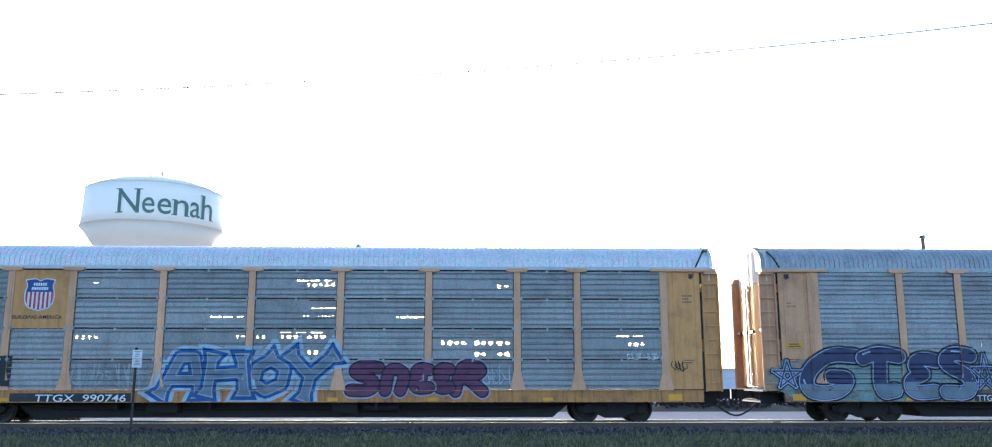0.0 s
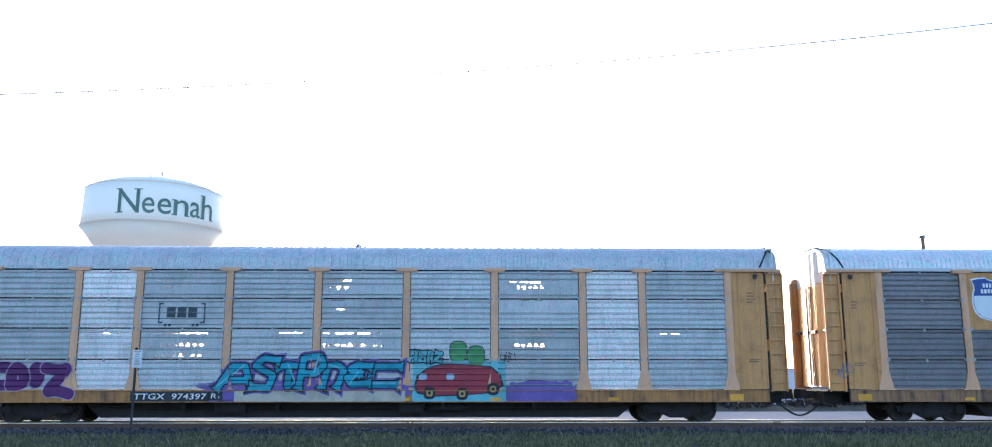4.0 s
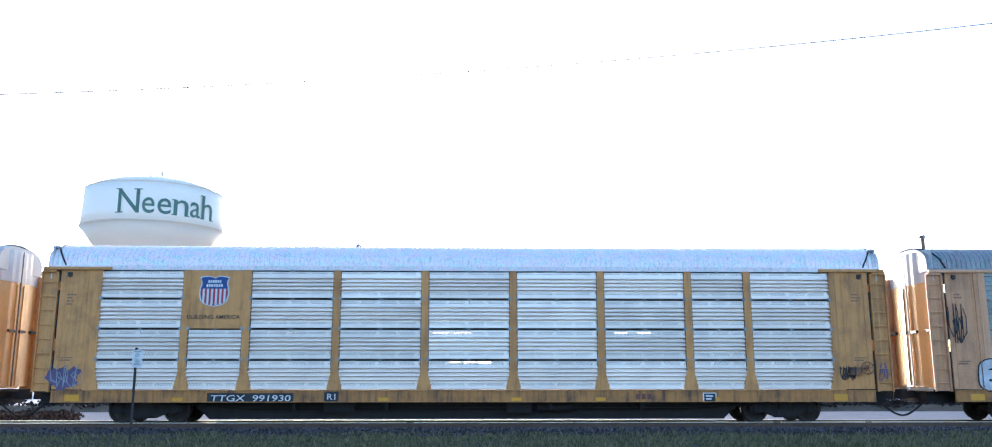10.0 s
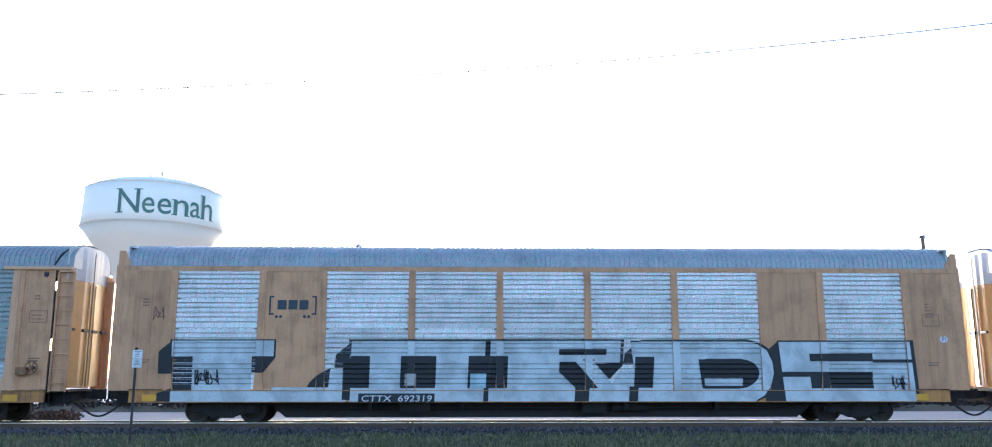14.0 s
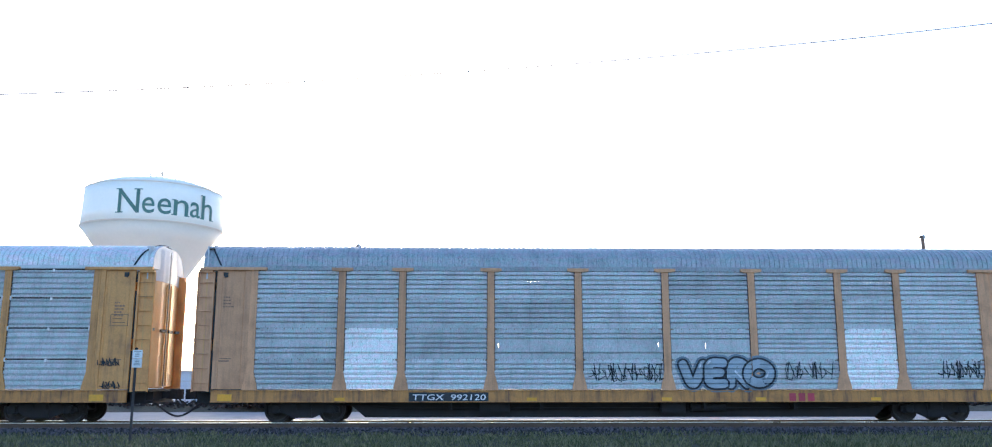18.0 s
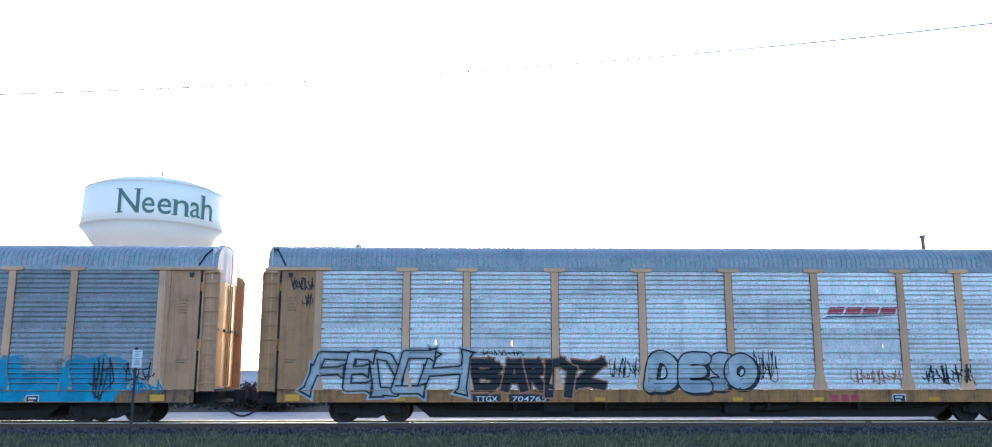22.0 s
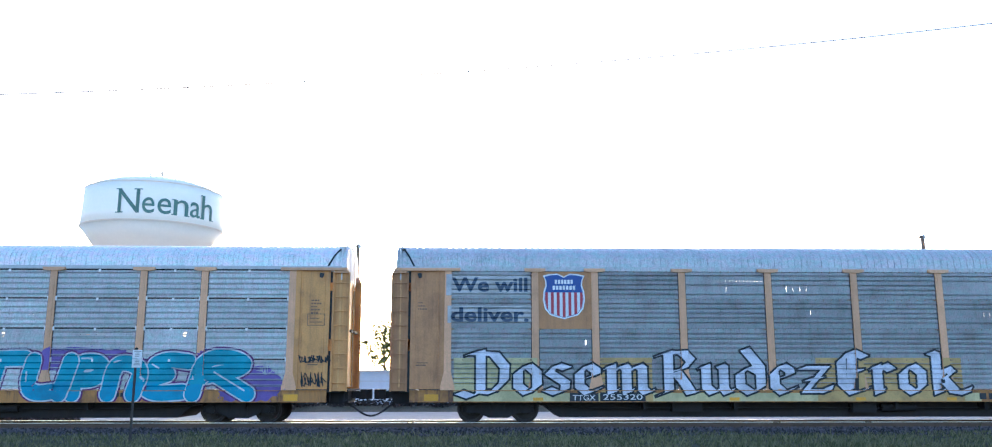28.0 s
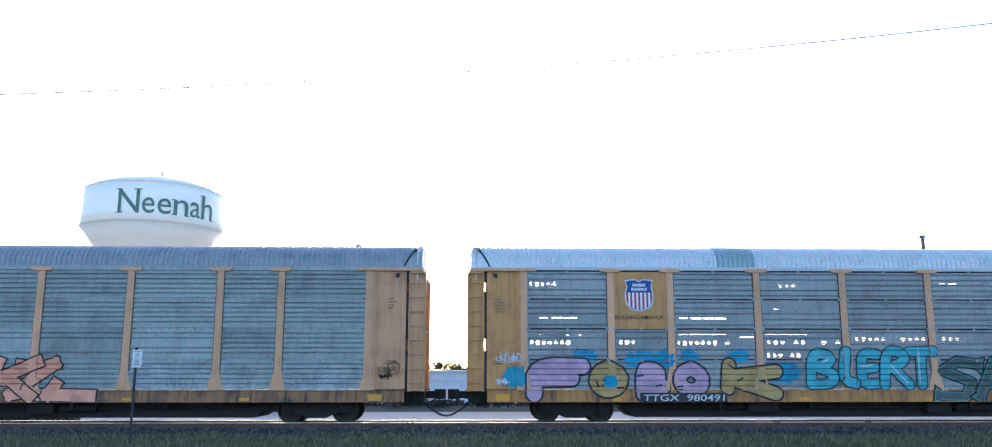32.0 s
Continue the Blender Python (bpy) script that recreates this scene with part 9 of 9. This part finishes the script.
throwup(CARS[13], SPECS[13], [("T", 1.69, 3.67, 0.68, 2.25, 0.2), ("u", 3.48, 5.15, 0.68, 2.17, 0.15), ("p", 4.88, 6.24, 0.68, 2.17, 0.1), ("n", 6.02, 7.43, 0.68, 2.12, 0.1), ("e", 7.05, 8.79, 0.68, 2.23, 0.15), ("r", 8.63, 10.79, 0.68, 2.28, 0.1)], 0.47, SP['tealblue'], SP['icewhite'], 'teal-blue graffiti letters with white outlines', edge=0.045, rim=SP['purple'], low=SP['azure'], shine=SP['icewhite'], seed=132)
paint(CARS[13], SPECS[13], rect(-6.85, -4.32, 3.01, 3.89), SP['panelwhite'], 1.3, 'paint_patch', 'white painted emblem field')
curl_logo(CARS[13], SPECS[13], (-6.42, -4.81, 3.27, 3.83))
paint(CARS[13], SPECS[13], stacked([scribble(0.11, 1.1, 1.33, 1.78, 55, 0.045, 6)]), SP['cyan'], 3, 'graffiti_tag', 'cyan tag')
paint(CARS[13], SPECS[13], stacked([scribble(12.02, 13.07, 1.87, 2.1, 56, 0.035, 7)]), SP['black'], 3, 'graffiti_tag', 'black tag')
paint(CARS[13], SPECS[13], stacked([scribble(12.1, 12.94, 1.12, 1.57, 57, 0.03, 7)]), SP['black'], 3, 'graffiti_tag', 'black tag')
paint(CARS[13], SPECS[13], stacked([scribble(10.75, 11.43, 1.48, 1.89, 58, 0.025, 4)]), SP['silver'], 3, 'graffiti_tag', 'silver tag')
logo_block(CARS[13], SPECS[13], (-7.95, -6.36, 0.75, 0.91), DECAL_BLACK, 7, 'black stencil bar')
logo_block(CARS[13], SPECS[13], (5.92, 6.8, 0.83, 0.95), DECAL_BLACK, 8, 'small black stencil bar')
paint(CARS[14], SPECS[14], rect(-11.83, -9.14, 4.01, 4.69), SP['panelwhite'], 1.36, 'paint_patch', 'white painted slogan field')
paint(CARS[14], SPECS[14], rect(-11.78, -9.11, 3.13, 3.68), SP['panelwhite'], 1.42, 'paint_patch', 'white painted slogan field')
plate_text(CARS[14], SPECS[14], 'We will', (-11.66, -9.22, 4.13, 4.59), SP['slogan'], weight=0.028)
plate_text(CARS[14], SPECS[14], 'deliver.', (-11.68, -9.19, 3.17, 3.63), SP['slogan'], weight=0.028)
emblem(CARS[14], SPECS[14], -8.05, 3.99, 1.22, 1.36)
paint(CARS[14], SPECS[14], rect(-11.57, -8.93, 0.68, 2.03), SP['straw'], 1.48, 'paint_patch', 'yellow painted backing')
paint(CARS[14], SPECS[14], rect(-6.93, -5.27, 0.68, 2.04), SP['ochre'], 1.54, 'paint_patch', 'yellow painted backing')
paint(CARS[14], SPECS[14], rect(-0.01, 1.82, 0.67, 2.04), SP['ochre'], 1.6, 'paint_patch', 'yellow painted backing')
paint(CARS[14], SPECS[14], rect(1.83, 4.72, 0.67, 2.04), SP['ochre'], 1.66, 'paint_patch', 'yellow painted backing')
paint(CARS[14], SPECS[14], rect(-9.27, 5.25, 0.66, 0.94), SP['straw'], 1.0, 'paint_patch', 'yellow painted sill band')
nib_piece(CARS[14], SPECS[14], 'DosemRudezErok', (-11.2, 4.72, 0.93, 2.21), SP['lavwhite'], SP['black'], 'tall pale blackletter-style graffiti with black outlines', nib=(0.15, 0.055), edge=0.06)
plate_text(CARS[14], SPECS[14], 'TTGX', (-7.82, -7.1, 0.71, 0.88), WHITE, DECAL_BLACK, shear=0)
plate_text(CARS[14], SPECS[14], '255320', (-6.86, -5.61, 0.73, 0.9), WHITE, DECAL_BLACK, shear=0)
paint(CARS[14], SPECS[14], [[(6.69, 1.04), (9.78, 1.04), (9.55, 1.75), (8.82, 1.89), (6.24, 1.91)]], SP['paleblue2'], 1.3, 'paint_patch', 'pale blue painted block')
throwup(CARS[14], SPECS[14], [("v", 6.28, 7.36, 1.06, 1.89, 0), ("o", 7.31, 8.12, 1.06, 1.89, 0), ("l", 8.12, 8.77, 1.06, 1.89, 0.3), ("O", 9.04, 9.86, 1.06, 1.82, 0)], 0.3, SP['paleblue2'], SP['black'], 'pale blue throw-up graffiti letters', edge=0.02, seed=142)
paint(CARS[14], SPECS[14], stacked([scribble(9.68, 10.87, 1.1, 1.87, 59, 0.03, 5)]), SP['silver'], 3, 'graffiti_tag', 'silver looped tag')
paint(CARS[14], SPECS[14], stacked([scribble(12.19, 12.55, 1.35, 1.83, 60, 0.09, 3)]), SP['black'], 3, 'graffiti_tag', 'black blot')
logo_block(CARS[14], SPECS[14], (5.15, 6.06, 0.74, 0.93), DECAL_BLACK, 3, 'black stencil bar')
block_logo(CARS[15], SPECS[15], (-6.42, -4.75, 3.07, 3.78))
throwup(CARS[15], SPECS[15], [("e", -4.63, -2.78, 0.68, 2.01, 0.25), ("k", -2.91, -1.30, 0.68, 2.03, 0.2), ("s", -1.53, 0.07, 0.68, 2.06, 0.15), ("k", -0.09, 1.67, 0.68, 2.06, 0.2), ("z", 0.72, 2.11, 0.68, 2.01, 0.3), ("l", 1.79, 3.45, 0.68, 1.38, 0.2)], 0.36, SP['salmon'], SP['black'], 'salmon-pink wildstyle graffiti letters with black outlines', edge=0.045, style='square', seed=151)
plate_text(CARS[15], SPECS[15], 'TTGX', (-6.62, -5.83, 0.5, 0.66), WHITE, None, shear=0.12)
plate_text(CARS[15], SPECS[15], '853518', (-5.48, -4.35, 0.5, 0.67), WHITE, None, shear=0.12)
paint(CARS[15], SPECS[15], stacked([scribble(-5.89, -4.92, 1.04, 1.36, 61, 0.018, 6)]), SP['black'], 3, 'graffiti_tag', 'thin black tag')
paint(CARS[15], SPECS[15], stacked([scribble(12.12, 12.53, 1.35, 1.73, 62, 0.05, 3)]), SP['black'], 3, 'graffiti_tag', 'black blot')
paint(CARS[15], SPECS[15], stacked([scribble(4.54, 6.85, 0.98, 1.46, 63, 0.02, 10)]), SP['silver'], 3, 'graffiti_tag', 'chalky pale scuffs')
paint(CARS[15], SPECS[15], stacked([scribble(9.15, 11.52, 0.98, 1.46, 64, 0.02, 10)]), SP['silver'], 3, 'graffiti_tag', 'chalky pale scuffs')
paint(CARS[15], SPECS[15], oval(6.21, 1.44, 2.15, 0.50, 32, 0.1, 42), SP['hazewhite'], 1.06, 'paint_patch', 'chalky pale scuffing')
paint(CARS[15], SPECS[15], oval(10.19, 1.44, 1.55, 0.50, 32, 0.1, 43), SP['hazewhite'], 1.12, 'paint_patch', 'chalky pale scuffing')
emblem(CARS[16], SPECS[16], -8.05, 4.03, 0.84, 0.96)
plate_text(CARS[16], SPECS[16], 'BUILDING AMERICA', (-8.85, -7.3, 3.26, 3.38), DECAL_BLACK)
paint(CARS[16], SPECS[16], stacked([scribble(-12.67, -11.83, 1.86, 2.18, 65, 0.03, 6)]), SP['white'], 3, 'graffiti_tag', 'white tag on the end sheet')
paint(CARS[16], SPECS[16], oval(-12.06, 1.44, 0.41, 0.34, 32, 0.1, 44), SP['cyan'], 1.18, 'paint_patch', 'cyan paint patch')
paint(CARS[16], SPECS[16], stacked([scribble(-12.67, -12.24, 1.2, 1.38, 66, 0.03, 4)]), SP['white'], 3, 'graffiti_tag', 'small white tag')
paint(CARS[16], SPECS[16], oval(-9.86, 2.12, 0.43, 0.19, 32, 0.15, 45), SP['azure'], 1.24, 'paint_patch', 'azure spray patch')
paint(CARS[16], SPECS[16], oval(-7.76, 1.94, 0.81, 0.32, 32, 0.15, 46), SP['azure'], 1.3, 'paint_patch', 'azure spray patch')
paint(CARS[16], SPECS[16], oval(-6.49, 2.10, 0.32, 0.21, 32, 0.15, 47), SP['azure'], 1.36, 'paint_patch', 'azure spray patch')
paint(CARS[16], SPECS[16], oval(-4.91, 2.10, 0.37, 0.21, 32, 0.15, 48), SP['azure'], 1.42, 'paint_patch', 'azure spray patch')
paint(CARS[16], SPECS[16], oval(-3.52, 1.59, 0.58, 0.34, 32, 0.15, 49), SP['azure'], 1.48, 'paint_patch', 'azure spray patch')
throwup(CARS[16], SPECS[16], [("F", -11.70, -9.69, 0.68, 2.03, 0)], 0.48, SP['pinklilac'], SP['black'], 'pink-lilac bubble graffiti letter', edge=0.06, shine=SP['lilac'], seed=161)
piece(CARS[16], SPECS[16], 'O', (-9.78, -8.44, 0.74, 1.94), SP['ochre'], SP['black'], 'ochre bubble graffiti letter', weight=0.05, edge=0.05, seed=162, jitter=0.43)
paint(CARS[16], SPECS[16], oval(-9.05, 1.29, 0.22, 0.19, 32, 0.02, 50), SP['azure'], 6.54, 'paint_patch', 'azure letter centre')
piece(CARS[16], SPECS[16], 'B', (-8.29, -7.14, 0.7, 1.94), SP['pinklilac'], SP['black'], 'pink-lilac bubble graffiti letter', weight=0.055, edge=0.05, seed=163, jitter=0.87)
piece(CARS[16], SPECS[16], 'O', (-7.1, -5.84, 0.77, 1.94), SP['pinklilac'], SP['black'], 'pink-lilac bubble graffiti letter', weight=0.05, edge=0.05, seed=164, jitter=0.58)
piece(CARS[16], SPECS[16], 'K', (-5.79, -3.57, 0.77, 1.91), SP['ochre'], SP['black'], 'ochre bubble graffiti letter', weight=0.055, edge=0.05, seed=165, jitter=1.3)
throwup(CARS[16], SPECS[16], [("b", -2.76, -1.66, 1.06, 2.34, 0), ("l", -1.71, -1.00, 1.08, 2.39, 0.1), ("E", -1.11, -0.29, 1.06, 2.34, 0), ("r", -0.40, 0.70, 1.04, 2.40, 0), ("T", 0.43, 1.53, 1.06, 2.40, 0)], 0.3, SP['aquacyan'], SP['black'], 'aqua throw-up graffiti letters with black outlines', edge=0.04, shine=SP['icewhite'], seed=166)
throwup(CARS[16], SPECS[16], [("s", 1.44, 2.87, 0.68, 2.07, 0.2), ("a", 2.76, 4.09, 0.68, 2.07, 0.2), ("b", 3.98, 5.64, 0.68, 2.08, 0.2)], 0.28, SP['mossgrey'], SP['black'], 'dark green-grey graffiti letters', edge=0.05, style='wild', key=SP['seagreen'], seed=167)
plate_text(CARS[16], SPECS[16], 'TTGX  980491', (-8.03, -5.45, 0.69, 0.89), WHITE, DECAL_BLACK, shear=0.12, layer=11)
paint(CARS[5], SPECS[5], rect(7.4, 7.83, 0.64, 0.95), SP['white'], 1.6, 'paint_patch', 'small white-edged black data plate')
paint(CARS[5], SPECS[5], rect(7.44, 7.8, 0.67, 0.92), DECAL_BLACK, 2.66, 'paint_patch', '')
paint(CARS[5], SPECS[5], rect(7.49, 7.72, 0.82, 0.87), SP['white'], 3.0, 'paint_patch', '')
paint(CARS[5], SPECS[5], rect(7.49, 7.67, 0.73, 0.78), SP['white'], 3.06, 'paint_patch', '')
paint(CARS[4], SPECS[4], rect(10.96, 11.38, 0.64, 0.95), SP['white'], 1.12, 'paint_patch', 'small white-edged black data plate')
paint(CARS[4], SPECS[4], rect(10.99, 11.35, 0.67, 0.92), DECAL_BLACK, 2.18, 'paint_patch', '')
paint(CARS[4], SPECS[4], rect(11.04, 11.28, 0.82, 0.87), SP['white'], 3.24, 'paint_patch', '')
paint(CARS[4], SPECS[4], rect(11.05, 11.22, 0.73, 0.78), SP['white'], 3.3, 'paint_patch', '')
paint(CARS[11], SPECS[11], rect(6.5, 6.93, 0.59, 0.9), SP['white'], 1.36, 'paint_patch', 'small white-edged black data plate')
paint(CARS[11], SPECS[11], rect(6.53, 6.9, 0.62, 0.87), DECAL_BLACK, 2.42, 'paint_patch', '')
paint(CARS[11], SPECS[11], rect(6.58, 6.82, 0.78, 0.83), SP['white'], 3.48, 'paint_patch', '')
paint(CARS[11], SPECS[11], rect(6.59, 6.77, 0.68, 0.73), SP['white'], 3.54, 'paint_patch', '')
paint(CARS[10], SPECS[10], rect(7.84, 8.24, 0.58, 0.89), SP['white'], 1.6, 'paint_patch', 'small white-edged black data plate')
paint(CARS[10], SPECS[10], rect(7.87, 8.21, 0.61, 0.86), DECAL_BLACK, 2.66, 'paint_patch', '')
paint(CARS[10], SPECS[10], rect(7.92, 8.16, 0.76, 0.81), SP['white'], 3.0, 'paint_patch', '')
paint(CARS[10], SPECS[10], rect(7.91, 8.09, 0.66, 0.71), SP['white'], 3.06, 'paint_patch', '')
paint(CARS[8], SPECS[8], rect(7.51, 7.93, 0.55, 0.86), SP['white'], 1.12, 'paint_patch', 'small white-edged black data plate')
paint(CARS[8], SPECS[8], rect(7.54, 7.9, 0.58, 0.83), DECAL_BLACK, 2.18, 'paint_patch', '')
paint(CARS[8], SPECS[8], rect(7.59, 7.83, 0.74, 0.78), SP['white'], 3.24, 'paint_patch', '')
paint(CARS[8], SPECS[8], rect(7.59, 7.77, 0.64, 0.69), SP['white'], 3.3, 'paint_patch', '')
emblem(CARS[0], SPECS[0], -8.07, 4.0, 0.86, 0.96)
plate_text(CARS[0], SPECS[0], 'BUILDING AMERICA', (-8.85, -7.3, 3.24, 3.35), DECAL_BLACK)
emblem(CARS[4], SPECS[4], -8.08, 4.07, 0.86, 0.96)
plate_text(CARS[4], SPECS[4], 'BUILDING AMERICA', (-8.89, -7.33, 3.3, 3.42), DECAL_BLACK)
throwup(CARS[1], SPECS[1], [("*", -13.35, -12.33, 1.07, 1.98, 0), ("*", -6.94, -5.94, 1.01, 2.20, 0), ("*", -6.03, -5.24, 0.91, 1.74, 0)], 0.11, SP['indigo'], SP['black'], 'dark indigo star shapes with pale edges', edge=0.04, key=SP['lavender'], style='square', seed=14)
# ---------------------------------------------------------------- how the train runs
RUN = ((0.0, -0.05), (6.0, 82.29), (13.0, 177.92), (18.5, 252.83), (18.9, 258.70), (24.5, 335.05), (26.5, 361.88), (28.9, 394.62), (32.0, 436.91))
GAP_0 = 8.58


def run(t):
    for (a, sa_), (c, sc_) in zip(RUN, RUN[1:]):
        if t <= c:
            return sa_ + (sc_ - sa_) * (t - a) / (c - a)
    return RUN[-1][1]


def motions():
    """Every car rolls to the left at an even pace; the wheels turn while they pass."""
    for k, car in enumerate(CARS):
        x0 = GAP_0 + PITCH * k - PITCH / 2
        walk(car, [(t, pose(x0 - run(t), TRACK_Y, 0)) for t in sorted({t for t, _ in RUN} | {0.5 * n for n in range(65)})])
    for w, car, tx, dx in WHEELSETS:
        x0 = GAP_0 + PITCH * CARS.index(car) - PITCH / 2 + tx + dx
        rows, last = [], None
        for n in range(0, 961):
            t = n / 30.0
            x = x0 - run(t)
            if n in (0, 960) or -22.0 < x < 23.0:
                rows.append((t, pose(dx, 0, 0.42, 0, -math.degrees(min(max(23.0 - x, 0.0), 45.0) / 0.42) % 360.0, 0)))
        walk(w, rows)


motions()
